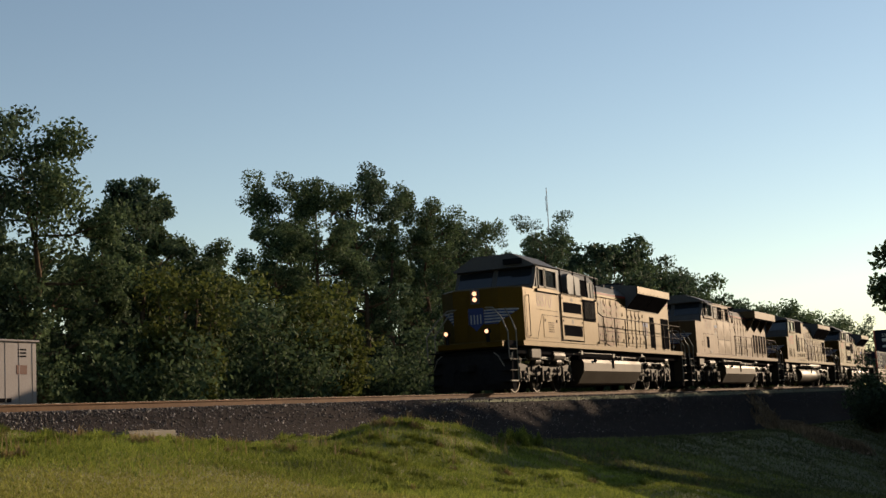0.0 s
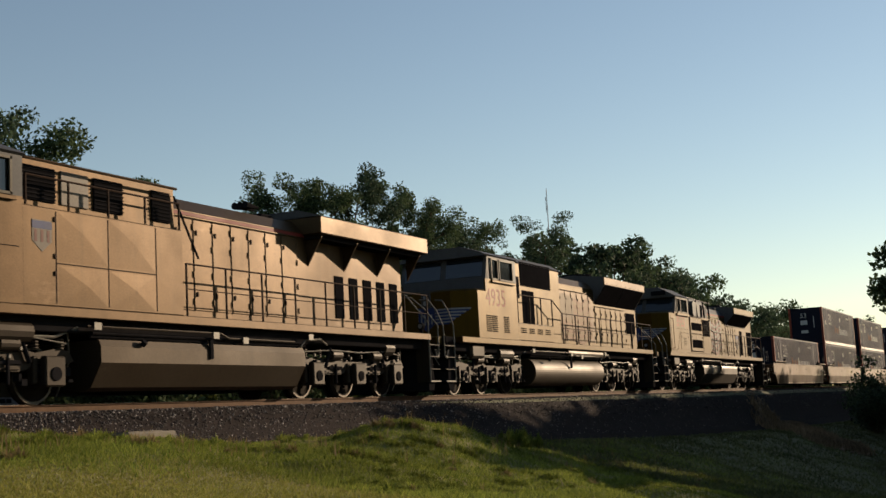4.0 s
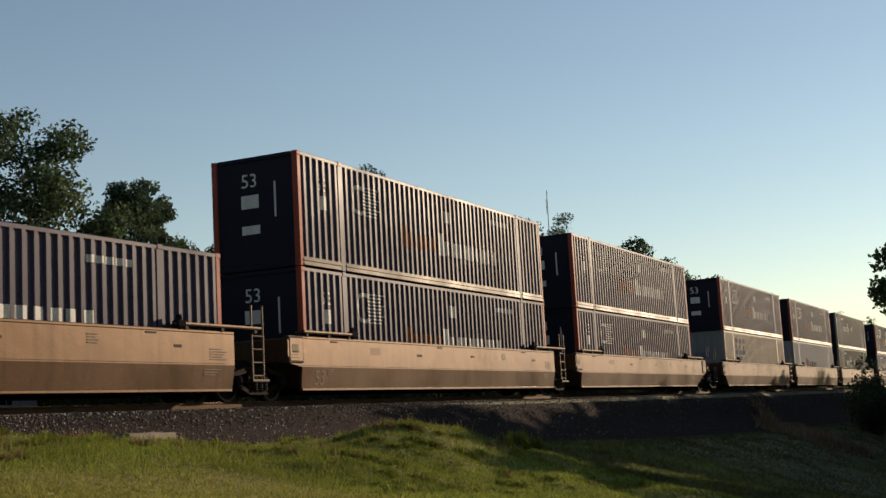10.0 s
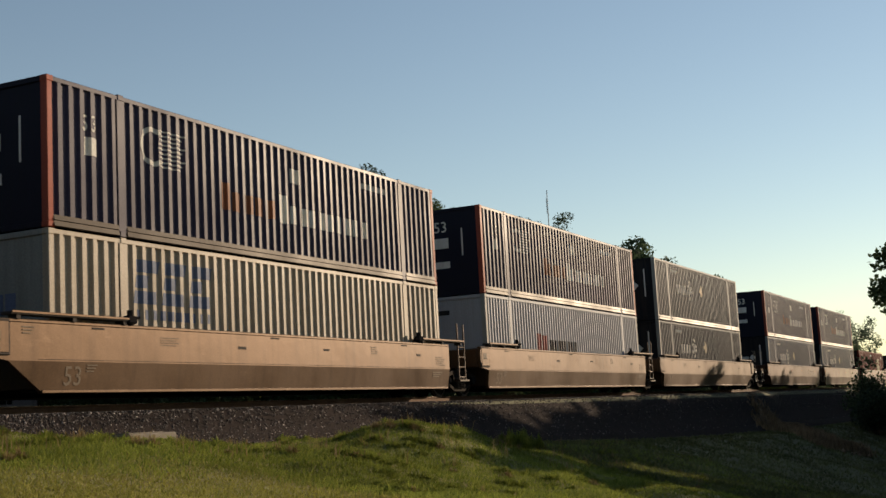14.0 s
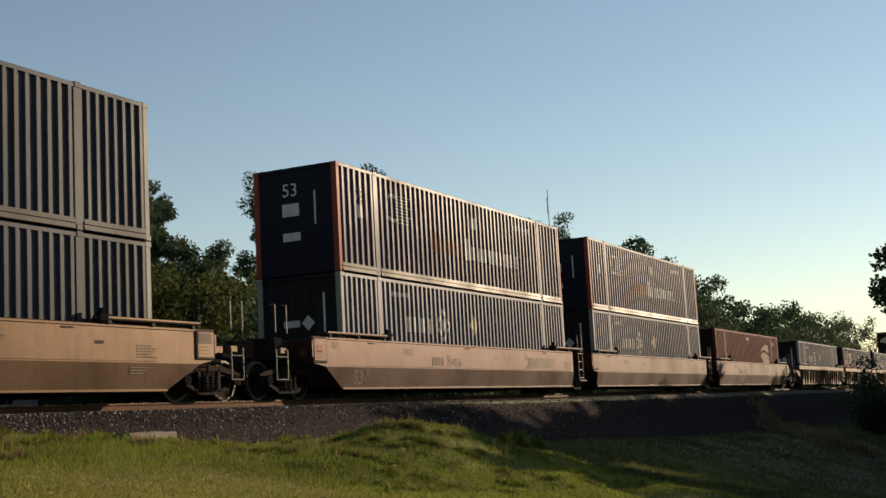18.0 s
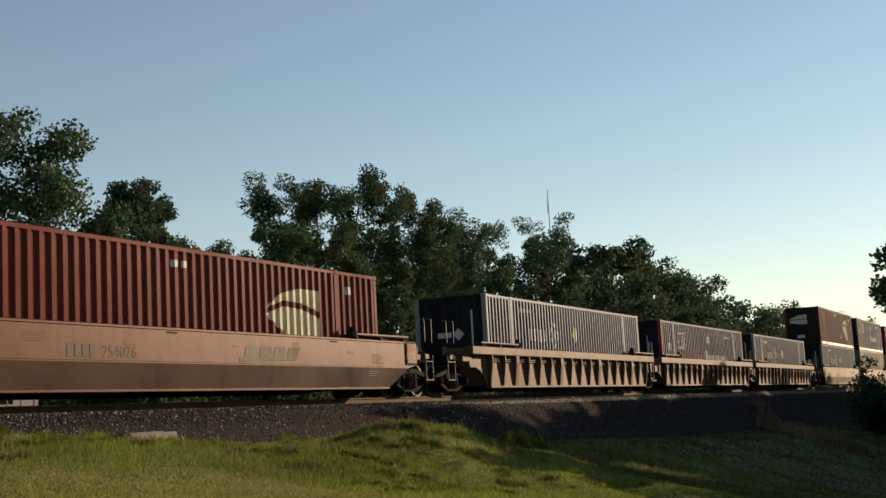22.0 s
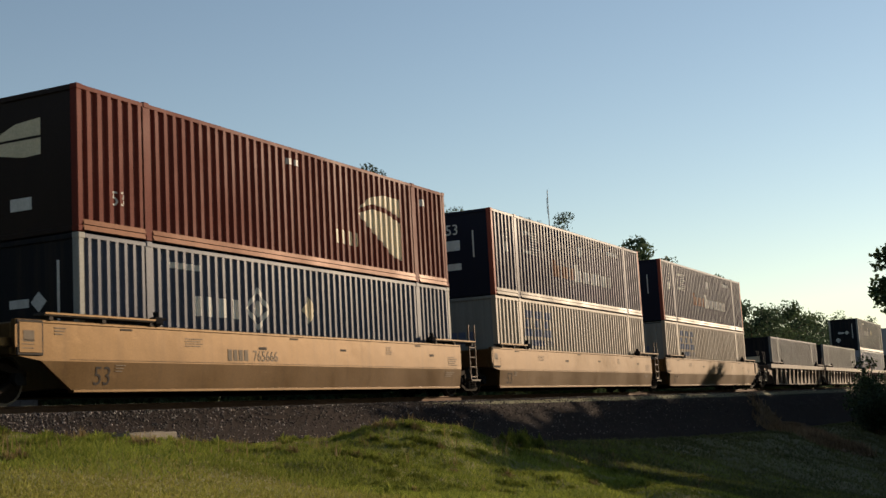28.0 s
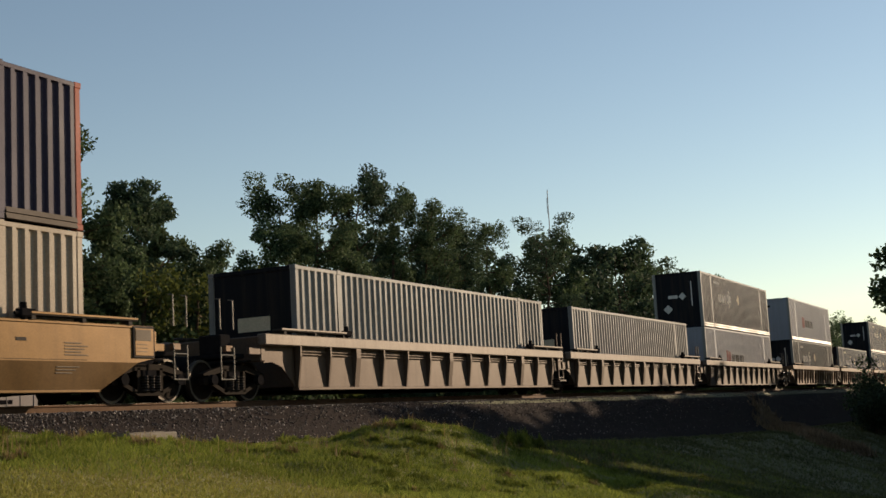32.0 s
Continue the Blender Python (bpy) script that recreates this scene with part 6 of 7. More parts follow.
def flare(parent, x0, x1, half, wing, z_low, z_edge, z_top, mat):
    """The flared radiator wings at the rear of the hood: black screens below, a painted edge, a dark top."""
    for s in (-1, 1):
        out = [(s * (half - 0.02), z_low), (s * wing, z_edge), (s * wing, z_top - 0.1), (s * (wing - 0.08), z_top - 0.06), (0.0, z_top + 0.12), (0.0, z_low)]
        w = part("radiator_wing", Shape().prism(out, "x", x0, x1), "loco_grey", parent)
        p0, p1 = Vector((0, s * (half - 0.02), z_low)), Vector((0, s * wing, z_edge))
        n = Vector((0, s * (z_edge - z_low), -(wing - half))).normalized() * 0.012
        g0, g1 = p0.lerp(p1, 0.04), p0.lerp(p1, 0.97)
        for k in range(2):
            a = x0 + 0.06 + (x1 - x0 - 0.1) * k / 2
            b = a + (x1 - x0 - 0.1) / 2 - 0.06
            q = [Vector((x, 0, 0)) + p + n for x in (a, b) for p in (g0, g1)]
            q += [Vector((x, 0, 0)) + p - n for x in (a, b) for p in (g0, g1)]
            sh = Shape().convex(q, [(0, 1, 3, 2), (4, 5, 7, 6), (0, 1, 5, 4), (2, 3, 7, 6), (0, 2, 6, 4), (1, 3, 7, 5)])
            part("radiator_screen", sh, "grille", w, "black radiator screen")
        part("edge_strip", Shape().box(x0 - 0.01, x1 + 0.01, min(s * (wing - 0.05), s * (wing + 0.012)), max(s * (wing - 0.05), s * (wing + 0.012)), z_edge - 0.01, z_top - 0.085, 0.008), mat, w)
        for i in range(9):
            x = x0 + 0.3 + (x1 - x0 - 0.6) * i / 8
            part("rivet", Shape().box(x - 0.02, x + 0.02, min(s * wing, s * (wing + 0.02)), max(s * wing, s * (wing + 0.02)), z_edge + 0.03, z_edge + 0.06), "under", w)
        # the painted tail that closes the wing
        tail = [(s * (half - 0.01), z_low), (s * (wing + 0.005), z_edge), (s * (wing + 0.005), z_top - 0.09), (s * (half - 0.01), z_top - 0.09)]
        part("tail_plate", Shape().prism(tail, "x", x1 - 0.02, x1 + 0.03), mat, w)
    for i in range(3):
        x = x0 + 0.9 + i * 1.7
        part("roof_fan", Shape().rod((x, 0, z_top + 0.08), (x, 0, z_top + 0.18), 0.62, 18), "under", parent)


def horns(parent, x, z):
    s = Shape().rod((x - 0.2, -0.5, z + 0.12), (x + 0.25, -0.5, z + 0.12), 0.03)
    for y in (-0.65, -0.5, -0.35):
        s.rod((x + 0.2, y, z + 0.16), (x - 0.35, y, z + 0.18), 0.03, 8, 0.09)
    part("air_horn", s, "under", parent)


def modern_loco(number, label, flag, lit=False, mat="loco_yellow"):
    """The big sharp-nosed diesel with grilles behind the cab and a flared tail."""
    t = thing("locomotive", label, "locomotive", "locomotives of the train")
    loco_base(t, mat, True)
    wide_cab(t, mat, 0.0, 0.95, 3.5, 3.62, 4.9, 0.9)
    front_emblem(t, 0.0, 0.58, 1.4, 2.8)
    nose_lights(t, -0.58, lit, 3.42)
    part("number_board", Shape().box(0.95, 1.02, -1.15, -0.45, 4.5, 4.7), "grille", t)
    cab_number(t, number, 1.2, 2.98, 0.52, -1.534, "number_faded" if lit else "loco_red")
    side_poly("access_panel", [rect(1.75, 3.2, 1.9, 2.66)], -1.53, mat, t, depth=0.012)
    for z in (2.1, 2.18, 2.26, 2.34, 2.42):
        part("vent_slot", Shape().box(2.2, 2.75, -1.548, -1.54, z, z + 0.022), "under", t)
    side_poly("seam", [rect(0.22, 0.235, 1.85, 3.5)], -1.53, "under", t)
    side_poly("seam", [rect(0.22, 1.1, 1.83, 1.845)], -1.53, "under", t)
    side_poly("seam", [[(1.1, 1.83), (1.125, 1.83), (1.66, 2.68), (1.64, 2.69)]], -1.53, "under", t)
    side_poly("seam", [rect(1.64, 3.3, 2.68, 2.695)], -1.53, "under", t)
    side_poly("seam", [rect(1.2, 3.3, 2.86, 2.872)], -1.53, "under", t)
    part("sill_shelf", Shape().box(1.2, 3.4, -1.6, -1.52, 3.5, 3.6, 0.01), mat, t)
    # equipment section, as wide as the cab
    part("equipment_body", Shape().box(3.5, 7.75, -1.5, 1.5, 1.745, 3.6, 0.02), mat, t)
    part("equipment_top", Shape().prism([(-1.2, 3.6), (1.2, 3.6), (1.2, 4.3), (0.95, 4.62), (-0.95, 4.62), (-1.2, 4.3)], "x", 3.5, 8.3), "loco_grey", t)
    for x0, x1, z0, z1 in ((3.8, 5.75, 2.88, 3.26), (3.8, 5.75, 2.02, 2.42), (6.1, 7.35, 2.72, 3.42)):
        a0, a1, b0, b1 = (x0 - 0.2, x1 + 0.16, z0 - 0.16, z1 + 0.28) if x1 < 6 else (x0 - 0.06, x1 + 0.06, z0 - 0.06, z1 + 0.06)
        part("grille_frame", Shape().box(a0, a1, -1.54, -1.5, b0, b1, 0.012), mat if x1 < 6 else "under", t)
        part("grille", Shape().box(x0, x1, -1.548, -1.53, z0, z1), "grille", t, "black air intake")
        if x1 < 6:
            for q in ((x0 - 0.2, x1 + 0.16, b1 - 0.03, b1), (x0 - 0.2, x1 + 0.16, b0, b0 + 0.03), (x0 - 0.2, x0 - 0.17, b0, b1), (x1 + 0.13, x1 + 0.16, b0, b1)):
                part("frame_edge", Shape().box(q[0], q[1], -1.556, -1.53, q[2], q[3], 0.008), mat, t)
            for q in (x0 - 0.06, x1 + 0.02):
                part("frame_bolt", Shape().rod((q, -1.54, z1 + 0.14), (q, -1.56, z1 + 0.14), 0.03, 8), "under", t)
            part("shadow_gap", Shape().box(a0 - 0.03, a1 + 0.03, -1.512, -1.5, b0 - 0.035, b1 + 0.035), "under", t)
            part("notice_plate", Shape().box(x0 + 0.85, x0 + 1.08, -1.546, -1.53, z1 + 0.06, z1 + 0.2), "faded_stencil", t, "small pale notice")
        else:
            for i in range(9):
                part("intake_bar", Shape().box(x0 + 0.08 + i * 0.135, x0 + 0.10 + i * 0.135, -1.558, -1.545, z0 + 0.03, z1 - 0.03), "lashing", t)
    part("air_box", Shape().prism([(4.75, 3.62), (6.0, 3.62), (6.0, 4.3), (4.75, 4.38), (4.62, 4.25), (4.62, 3.75)], "y", -1.46, -1.2), "loco_grey", t, "grey filter box")
    part("brake_intake", Shape().box(6.05, 7.2, -1.25, -1.19, 3.7, 4.3), "grille", t, "black open intake")
    for x0, x1 in ((7.3, 7.75), (7.85, 8.25)):
        part("upper_panel", Shape().box(x0, x1, -1.23, -1.2, 3.66, 4.26, 0.01), "loco_grey", t)
    part("roof_rail", Shape().rod((3.6, -1.42, 4.5), (8.2, -1.42, 4.42), 0.03, 6), "loco_grey", t)
    for x in (3.95, 5.35, 6.75, 7.8):
        part("stanchion", Shape().rod((x, -1.47, 3.6), (x, -1.42, 4.5), 0.035, 6), "under", t)
    part("conduit", Shape().pipe([(8.15, -1.25, 4.3), (8.3, -1.3, 4.1), (8.35, -1.3, 3.1), (8.5, -1.45, 2.92)], 0.022), "under", t)
    hood(t, 7.75, 19.6, 0.98, 1.745, 4.34, mat)
    part("tail_box", Shape().prism([(-0.985, 4.0), (0.985, 4.0), (0.985, 4.5), (0.8, 4.6), (-0.8, 4.6), (-0.985, 4.5)], "x", 17.97, 19.62), mat, t)
    for i in range(5):
        part("tail_louvre", Shape().box(18.9, 19.45, -0.995, -0.98, 4.1 + i * 0.07, 4.125 + i * 0.07), "under", t)
    hood_doors(t, [8.4, 9.2, 10.0, 10.8, 11.6, 12.4], -0.98, 1.9, 3.8, mat)
    hood_doors(t, [13.1, 13.65, 14.2, 14.75, 15.3], -0.98, 1.9, 3.45, mat)
    part("louvre_strip", Shape().box(13.1, 17.95, -1.0, -0.97, 3.5, 3.56, 0.01), "loco_grey", t)
    for x0, x1 in ((16.47, 17.07), (18.25, 19.45)):
        part("grille", Shape().box(x0, x1, -1.0, -0.975, 1.9, 3.3), "grille", t)
    decal = part("shield_decal", Shape().prism([(15.36, 3.03), (16.06, 3.03), (16.06, 2.5), (15.71, 2.22), (15.36, 2.5)], "y", -1.0, -1.006), "flag_pale", t, "faded shield with a dark band and red stripes")
    part("decal_band", Shape().box(15.36, 16.06, -1.009, -1.0, 2.8, 3.0), "wing_blue", decal)
    for i in range(4):
        part("decal_stripe", Shape().box(15.42 + i * 0.17, 15.49 + i * 0.17, -1.009, -1.0, 2.44, 2.79), "flag_red", decal)
    flare(t, 13.05, 17.95, 0.98, 1.56, 3.5, 4.14, 4.54, mat)
    if flag:
        flag_panel(t, 8.45, 12.1, -1.008, flag == "faded")
    horns(t, 8.9, 4.35)
    for x in (9.6, 10.9, 12.0):
        part("lifting_eye", Shape().box(x - 0.04, x + 0.04, -0.78, -0.70, 4.34, 4.46, 0.01), "loco_grey", t)
    for x, z in ((7.5, 3.5), (3.6, 3.5), (3.6, 1.85), (7.6, 1.85), (1.9, 2.5), (3.05, 2.5)):
        part("latch", Shape().box(x - 0.03, x + 0.03, -1.56, -1.5, z - 0.04, z + 0.05, 0.006), "loco_rail", t)
    for x in (5.98, 7.72):
        part("door_gap", Shape().box(x - 0.01, x + 0.01, -1.506, -1.49, 1.8, 2.66), "loco_rail", t)
    part("cab_door_seam", Shape().box(3.44, 3.47, -1.545, -1.49, 1.8, 3.5), "loco_rail", t)
    part("grab_iron", Shape().pipe([(0.3, -1.54, 1.9), (0.3, -1.62, 1.9), (0.3, -1.62, 3.3), (0.3, -1.54, 3.3)], 0.014), "loco_rail", t)
    handrail(t, 8.4, 19.6, -1.5, 1.745, 2.92, 9)
    handrail(t, 8.4, 19.6, 1.5, 1.745, 2.92, 9)
    return t


def older_loco(number, label):
    """The rounder diesel with an open intake behind the cab and a graffiti-worn hood."""
    t = thing("locomotive", label, "locomotive", "locomotives of the train")
    mat = "loco_yellow"
    loco_base(t, mat, False)
    wide_cab(t, mat, 1.1, 1.75, 4.3, 3.3, 4.75, 0.5)
    front_emblem(t, 1.1, 0.58, 1.35, 2.65)
    nose_lights(t, 0.52, False, 3.1)
    cab_number(t, number, 1.72, 2.80, 0.58, -1.534)
    for x0 in (1.7, 2.15, 3.1):
        louvres(t, x0, x0 + 0.4, 1.95, 2.5, -1.53, 9)
    part("equipment_body", Shape().box(4.3, 9.3, -1.2, 1.2, 1.745, 4.5, 0.05), mat, t)
    part("walk_box", Shape().box(4.35, 7.7, -1.5, -1.2, 1.745, 2.35, 0.03), mat, t)
    part("roof_cap", Shape().prism([(-1.22, 4.5), (1.22, 4.5), (0.9, 4.72), (-0.9, 4.72)], "x", 4.3, 9.3), "loco_grey", t)
    for x0, x1, z0, z1 in ((4.5, 5.3, 3.3, 3.95), (5.6, 6.6, 2.35, 3.5), (5.5, 8.3, 3.75, 4.5)):
        part("intake", Shape().box(x0, x1, -1.215, -1.19, z0, z1), "grille", t, "dark open intake")
        part("intake_frame", Shape().box(x0 - 0.05, x1 + 0.05, -1.208, -1.195, z0 - 0.05, z1 + 0.05), "under", t)
    for i in range(4):
        louvres(t, 4.6 + i * 0.75, 5.05 + i * 0.75, 2.0, 2.2, -1.502, 3)
    part("grab_loop", Shape().pipe([(9.2, -1.1, 4.45), (9.6, -1.1, 4.47), (9.6, -1.05, 4.4), (9.2, -1.05, 4.4)], 0.02), "under", t)
    handrail(t, 4.4, 7.6, -1.5, 2.35, 3.3, 4)
    part("rail_drop", Shape().rod((7.6, -1.5, 3.3), (8.6, -1.5, 2.85), 0.022, 6), "under", t)
    hood(t, 9.3, 19.2, 0.98, 1.745, 4.4, mat, "loco_yellow_worn", False)
    hood_doors(t, [9.7, 10.35, 11.0, 11.65, 12.3, 12.95, 13.6], -0.98, 1.95, 3.85, "loco_yellow_worn")
    hood_doors(t, [13.75, 14.4, 15.05, 15.7, 16.35, 17.0, 17.6], -0.98, 1.95, 3.4, mat)
    part("grille", Shape().box(17.75, 19.0, -0.995, -0.975, 2.45, 3.35), "grille", t)
    flare(t, 13.7, 19.1, 0.98, 1.5, 3.5, 4.28, 4.66, "loco_yellow_worn")
    flag_panel(t, 9.8, 13.3, -1.008)
    part("air_tank", Shape().rod((9.2, -1.3, 1.42), (13.4, -1.3, 1.42), 0.17, 14), "tank_grey", t, "long grey air tank")
    horns(t, 11.0, 4.42)
    handrail(t, 8.6, 19.6, -1.5, 1.745, 2.85, 9)
    handrail(t, 8.6, 19.6, 1.5, 1.745, 2.85, 9)
    return t


def square_loco(number, label):
    """The boxy diesel with faceted equipment doors and a thick radiator slab at the rear."""
    t = thing("locomotive", label, "locomotive", "locomotives of the train")
    mat = "loco_yellow_worn"
    loco_base(t, mat, True)
    wide_cab(t, mat, 0.0, 1.2, 3.7, 3.4, 4.8, 1.1)
    front_emblem(t, 0.0, 0.58, 1.35, 2.7)
    nose_lights(t, -0.58, False, 3.2)
    cab_number(t, number, 1.7, 3.02, 0.5, -1.534, "number_faded")
    part("cab_door_window", Shape().box(2.1, 2.55, -1.54, -1.525, 2.05, 2.6), "grille", t)
    side_poly("seam", [rect(1.5, 1.515, 1.8, 2.75)], -1.53, "under", t)
    side_poly("seam", [rect(1.5, 3.6, 2.75, 2.765)], -1.53, "under", t)
    part("equipment_body", Shape().box(3.7, 8.3, -1.5, 1.5, 1.745, 3.55, 0.02), mat, t)
    for z0, z1 in ((1.78, 2.5), (2.58, 3.5)):
        for x0 in (4.62, 6.02):
            v = [(x0, -1.5, z0), (x0 + 1.36, -1.5, z0), (x0 + 1.36, -1.5, z1), (x0, -1.5, z1), (x0 + 0.75, -1.511, z0 + (z1 - z0) * 0.55)]
            part("faceted_door", Shape().convex(v, [(0, 1, 4), (1, 2, 4), (2, 3, 4), (3, 0, 4), (0, 1, 2, 3)]), mat, t)
    decal = part("shield_decal", Shape().prism([(3.95, 3.3), (4.45, 3.3), (4.45, 2.92), (4.2, 2.72), (3.95, 2.92)], "y", -1.5, -1.506), "flag_pale", t, "faded shield with a dark band and red stripes")
    part("decal_band", Shape().box(3.95, 4.45, -1.509, -1.5, 3.14, 3.28), "wing_blue", decal)
    for i in range(3):
        part("decal_stripe", Shape().box(4.0 + i * 0.16, 4.07 + i * 0.16, -1.509, -1.5, 2.9, 3.12), "flag_red", decal)
    for x in (3.72, 4.56, 5.98, 7.42):
        part("door_gap", Shape().box(x - 0.01, x + 0.01, -1.506, -1.49, 1.8, 3.5), "loco_rail", t)
    part("door_gap", Shape().box(4.56, 7.42, -1.506, -1.49, 2.53, 2.55), "loco_rail", t)
    for x, z in ((4.6, 3.3), (4.6, 2.62), (4.6, 2.3)):
        part("latch", Shape().box(x - 0.1, x - 0.05, -1.52, -1.49, z, z + 0.09, 0.006), "loco_rail", t)
    for i in range(3):
        part("vent_slot", Shape().box(1.05, 1.35, -1.54, -1.53, 2.15 + i * 0.09, 2.18 + i * 0.09), "loco_rail", t)
    part("notice_plate", Shape().box(2.55, 3.05, -1.545, -1.52, 1.78, 1.93), "flag_pale", t, "small pale notice")
    part("sun_visor", Shape().prism([(-1.53, 4.44), (-1.80, 4.24), (-1.80, 4.22), (-1.53, 4.40)], "x", 1.9, 2.75), "loco_grey", t, "hinged grey sun visor")
    part("upper_body", Shape().box(3.7, 8.4, -1.25, 1.25, 3.55, 4.5, 0.05), "loco_yellow_worn", t)
    for x0, x1, k in ((3.85, 4.8, "grille"), (4.95, 5.7, "flag_pale"), (5.85, 6.7, "grille"), (7.6, 8.2, "grille")):
        part("upper_panel", Shape().box(x0, x1, -1.28, -1.25, 3.7, 4.35, 0.01), k, t)
        if k == "grille":
            louvres(t, x0, x1, 3.72, 4.33, -1.28, 8)
    part("roof_rail", Shape().rod((3.8, -1.45, 4.42), (8.2, -1.45, 4.42), 0.03, 6), "loco_yellow_worn", t)
    handrail(t, 3.8, 8.2, -1.5, 3.55, 4.1, 5)
    for x in (2.6, 15.86):
        for a in (-2.07, 0.0, 2.07):
            part("journal_cover", Shape().box(x + a - 0.26, x + a + 0.26, -1.36, -1.2, 0.3, 0.86, 0.03), "truck_grey", t)
            part("journal_hub", Shape().rod((x + a, -1.36, 0.53), (x + a, -1.38, 0.53), 0.13, 12), "under", t)
    hood(t, 8.3, 19.0, 1.0, 1.745, 4.42, mat, mat)
    hood_doors(t, [8.6, 9.3, 10.0, 10.7, 11.4, 12.1, 12.8, 13.5], -1.0, 1.95, 3.95, mat)
    for i in range(5):
        part("louvre_panel", Shape().box(15.3 + i * 0.75, 15.72 + i * 0.75, -1.02, -0.99, 2.05, 3.15), "grille", t, "black louvred panel")
    part("radiator_slab", Shape().box(13.8, 19.75, -1.56, 1.56, 4.06, 4.52, 0.03), mat, t)
    part("radiator_top", Shape().prism([(-1.54, 4.52), (1.54, 4.52), (0.9, 4.72), (-0.9, 4.72)], "x", 13.8, 19.75), "loco_grey", t)
    part("radiator_shade", Shape().box(13.9, 19.6, -1.4, 1.4, 3.96, 4.07), "grille", t)
    for x in (14.0, 15.8, 17.6, 19.4):
        part("radiator_brace", Shape().prism([(-1.0, 3.3), (-1.45, 4.0), (-1.45, 4.06), (-1.0, 4.06)], "x", x, x + 0.05), mat, t)
    horns(t, 12.2, 4.47)
    part("exhaust_stack", Shape().box(12.9, 13.4, -0.4, 0.4, 4.42, 4.6, 0.03), "under", t)
    part("hood_rail", Shape().rod((8.3, -1.3, 4.3), (8.9, -1.45, 3.0), 0.025, 6), "under", t)
    handrail(t, 8.4, 19.6, -1.5, 1.745, 2.85, 9)
    handrail(t, 8.4, 19.6, 1.5, 1.745, 2.85, 9)
    return t


# ---- make up the train: (thing, metres behind the front at the start, height) ----
TRAIN = []


def join(ob, u, z=0.0):
    TRAIN.append((ob, u, z))
    return ob


join(modern_loco("8870", "golden yellow diesel locomotive with lit headlights and a worn flag", "faded", True), 40.0)
join(square_loco("7810", "weathered yellow boxy diesel locomotive with faceted side doors"), 62.45)
join(older_loco("4935", "yellow diesel locomotive with a long worn hood and big side intakes"), 84.5)
join(modern_loco("8983", "clean golden yellow diesel locomotive with a waving flag panel", "fresh"), 107.2)

MAKERS = {"stack": stack_container, "slate": slate_container, "cream": cream_container, "silver": silver_container, "red": red_container,
          "brown": brown_container, "dull": dull_container,
          "cream_doors": lambda: cream_container(True, True),
          "green": lambda: slate_container("green", "glossy dark slate corrugated container with pale posts")}
MADE = {}


def load(kind, u, z):
    if kind not in MADE:
        MADE[kind] = MAKERS[kind]()
        return join(MADE[kind], u, z)
    return join(copy_thing(MADE[kind], Matrix()), u, z)


def haul(style, u, order):
    """A well car of a style at u; order 0, 1, 2 in its set of three."""
    key = (style, order)
    if key not in MADE:
        lab = {"tan": "smooth tan steel well car", "brown": "smooth reddish brown steel well car", "ochre": "smooth ochre yellow steel well car",
               "rib": "faded tan well car with upright ribs", "rib2": "weathered well car with a pale sill and wide ribs"}[style]
        mat = {"tan": "well_tan", "brown": "well_brown", "ochre": "well_yellow", "rib": "well_rib", "rib2": "well_dark"}[style]
        MADE[key] = well_car(lab, mat, order == 0, order == 2, style.startswith("rib"), 1.06 if style == "rib" else 1.42, True, "well_pale" if style == "rib2" else None)
        return join(MADE[key], u)
    first = MADE[key]
    before = list(WHEELS)
    ob = copy_thing(first, Matrix())
    old = {w: r for w, r in before}
    for a, b in zip(first.children_recursive, ob.children_recursive):
        if a in old:
            WHEELS.append((b, old[a]))
    return join(ob, u)


LOW, UPPER = 0.365, 3.281
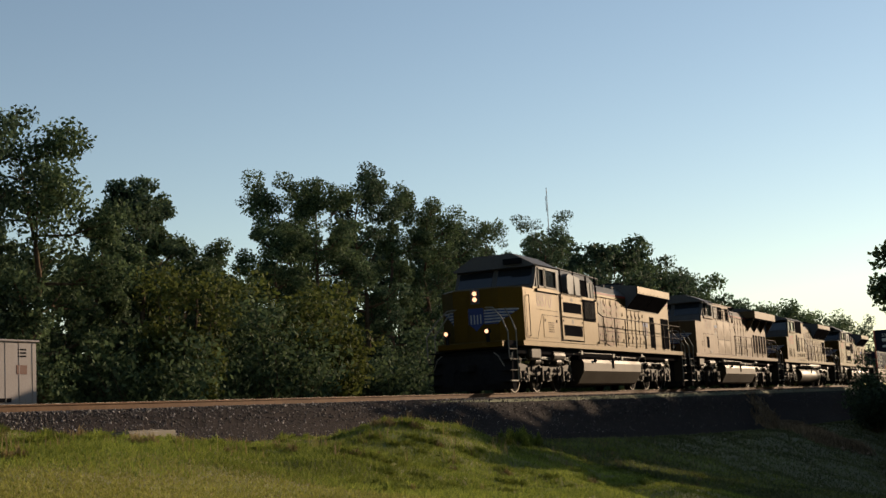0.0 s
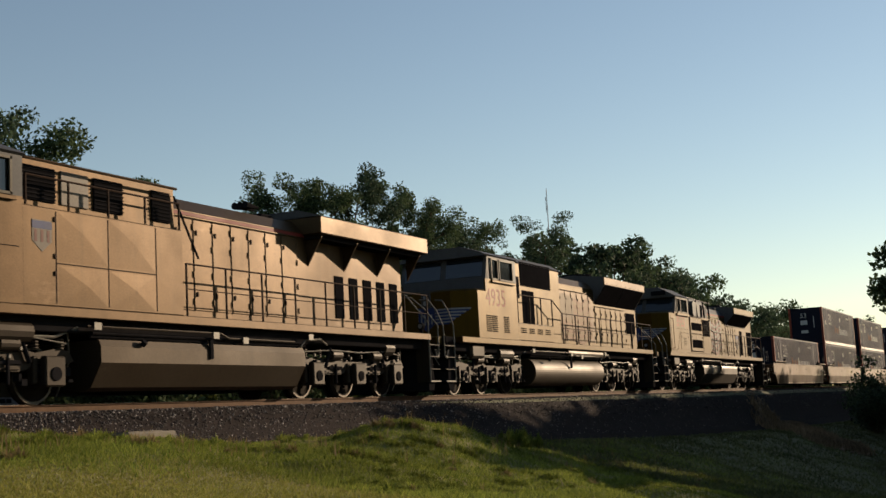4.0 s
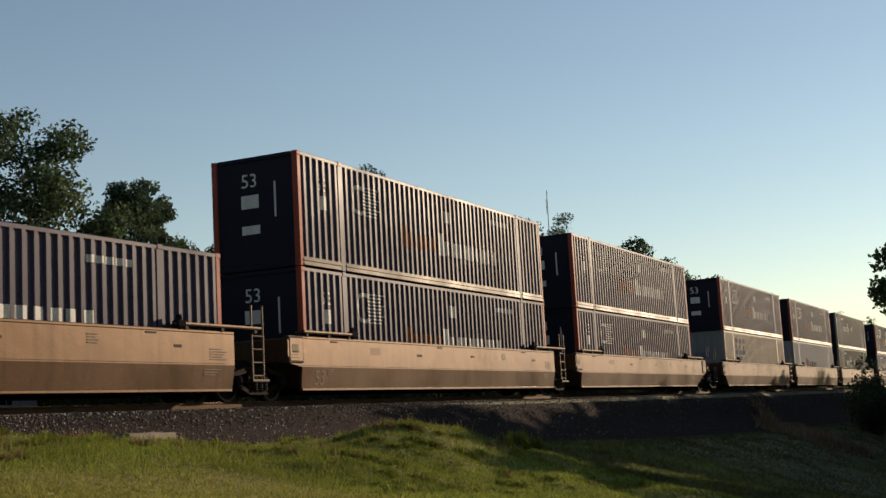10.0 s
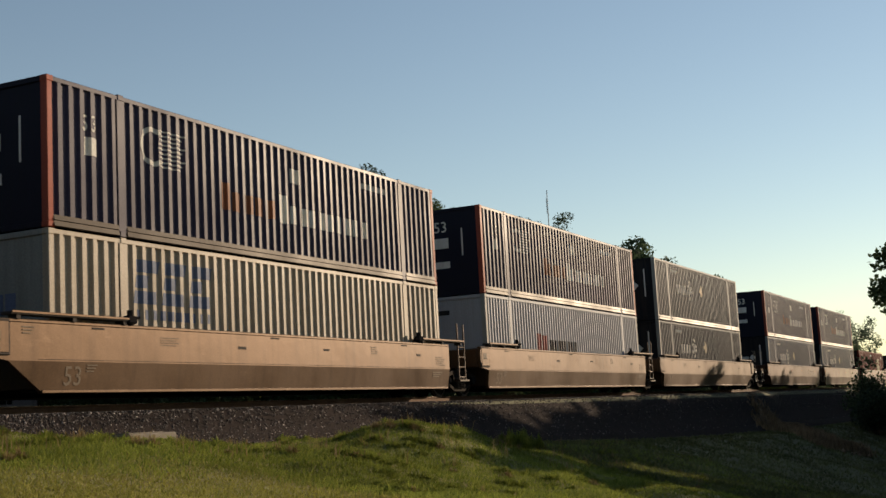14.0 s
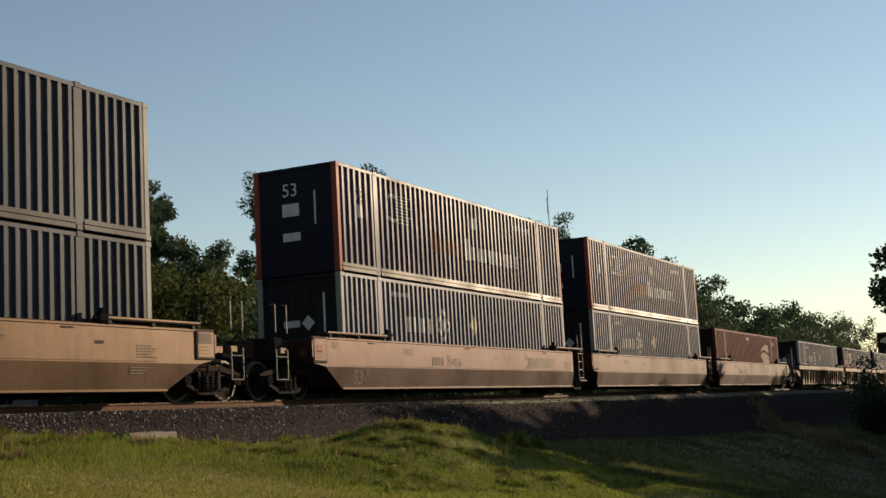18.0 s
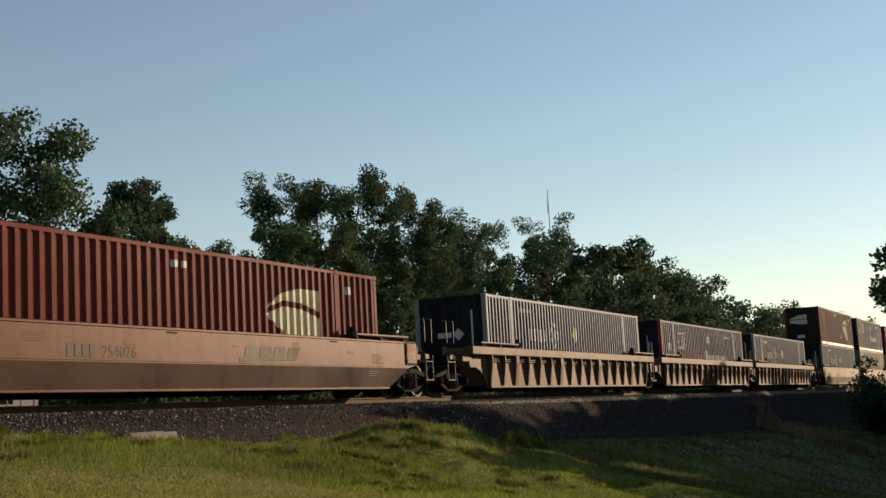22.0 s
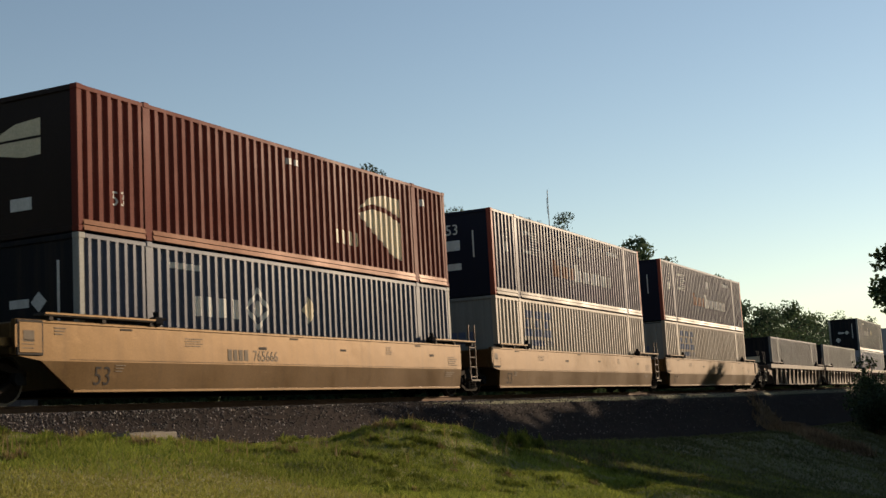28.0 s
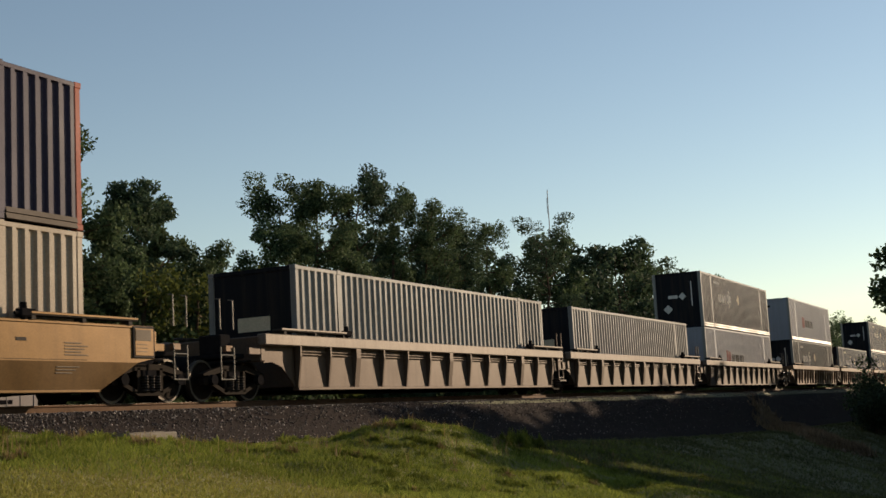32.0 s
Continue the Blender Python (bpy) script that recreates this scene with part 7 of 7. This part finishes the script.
# style of the well, place, order in its set, lower load, upper load
CARS = [
    ("tan", 131.85, 0, "stack", ""), ("tan", 151.35, 1, "stack", "stack"), ("tan", 170.9, 2, "stack", "stack"),
    ("tan", 194.25, 0, "cream", "stack"), ("tan", 213.85, 1, "silver", "stack"), ("tan", 233.4, 2, "green", "green"),
    ("brown", 257.15, 0, "slate", "stack"), ("brown", 276.6, 1, "slate", "stack"), ("brown", 296.08, 2, "red", ""),
    ("rib", 319.5, 0, "slate", ""), ("rib", 339.15, 1, "stack", ""), ("rib", 358.5, 2, "slate", ""),
    ("ochre", 382.1, 0, "slate", "red"), ("ochre", 401.75, 1, "cream", "stack"), ("ochre", 421.35, 2, "cream_doors", "stack"),
    ("rib2", 444.95, 0, "dull", ""), ("rib2", 464.2, 1, "dull", ""), ("rib2", 483.9, 2, "silver", "green"),
    ("rib", 507.3, 0, "green", "silver"), ("rib", 526.8, 1, "slate", ""), ("rib", 546.3, 2, "slate", "slate"),
    ("tan", 569.6, 0, "slate", "slate"),
]
for style, u, order, lower, upper in CARS:
    haul(style, u, order)
    load(lower, u, LOW)
    if upper:
        load(upper, u, UPPER)


def sprayed(car):
    """Patches of sprayed paint across the ribs of one car."""
    rng = random.Random(12)
    for k in range(4):
        cx, n = 6.6 + k * 1.04, 14
        blob = [(cx - 0.1 + rng.uniform(0.26, 0.40) * math.cos(math.tau * j / n), 0.48 + rng.uniform(0.14, 0.24) * math.sin(math.tau * j / n)) for j in range(n)]
        side_poly("sprayed_patch", [blob], -1.386, "sprayed_red", car, "sprayed paint", depth=0.003)
        line = [(cx - 0.3 + rng.uniform(0, 0.4), 0.3 + 0.14 * j) for j in range(6)]
        line += [(x + 0.05, z + 0.02) for x, z in reversed(line)]
        side_poly("sprayed_line", [line], -1.391, "white", car, "pale sprayed outline", depth=0.003)


sprayed(MADE["rib", 2])


def motions():
    """The whole train rolls past; every thing of it keeps its place in the row."""
    times = [i * 0.5 for i in range(65)]
    for ob, u, z in TRAIN:
        walk(ob, [(t, pose(u - travelled(t), TRACK_Y, z)) for t in times])
    # the wheels roll without slipping; wheels of one size share one set of keys
    rolls = {}
    for ob, r in WHEELS:
        if r not in rolls:
            walk(ob, [(i / FPS, pose(0, 0, 0, 0, -math.degrees(travelled(i / FPS) / r), 0)) for i in range(32 * FPS + 1)])
            rolls[r] = (ob.animation_data.action, ob.animation_data.action_slot)
        else:
            ob.rotation_mode = "QUATERNION"
            keys = ob.animation_data_create()
            keys.action, keys.action_slot = rolls[r]


motions()
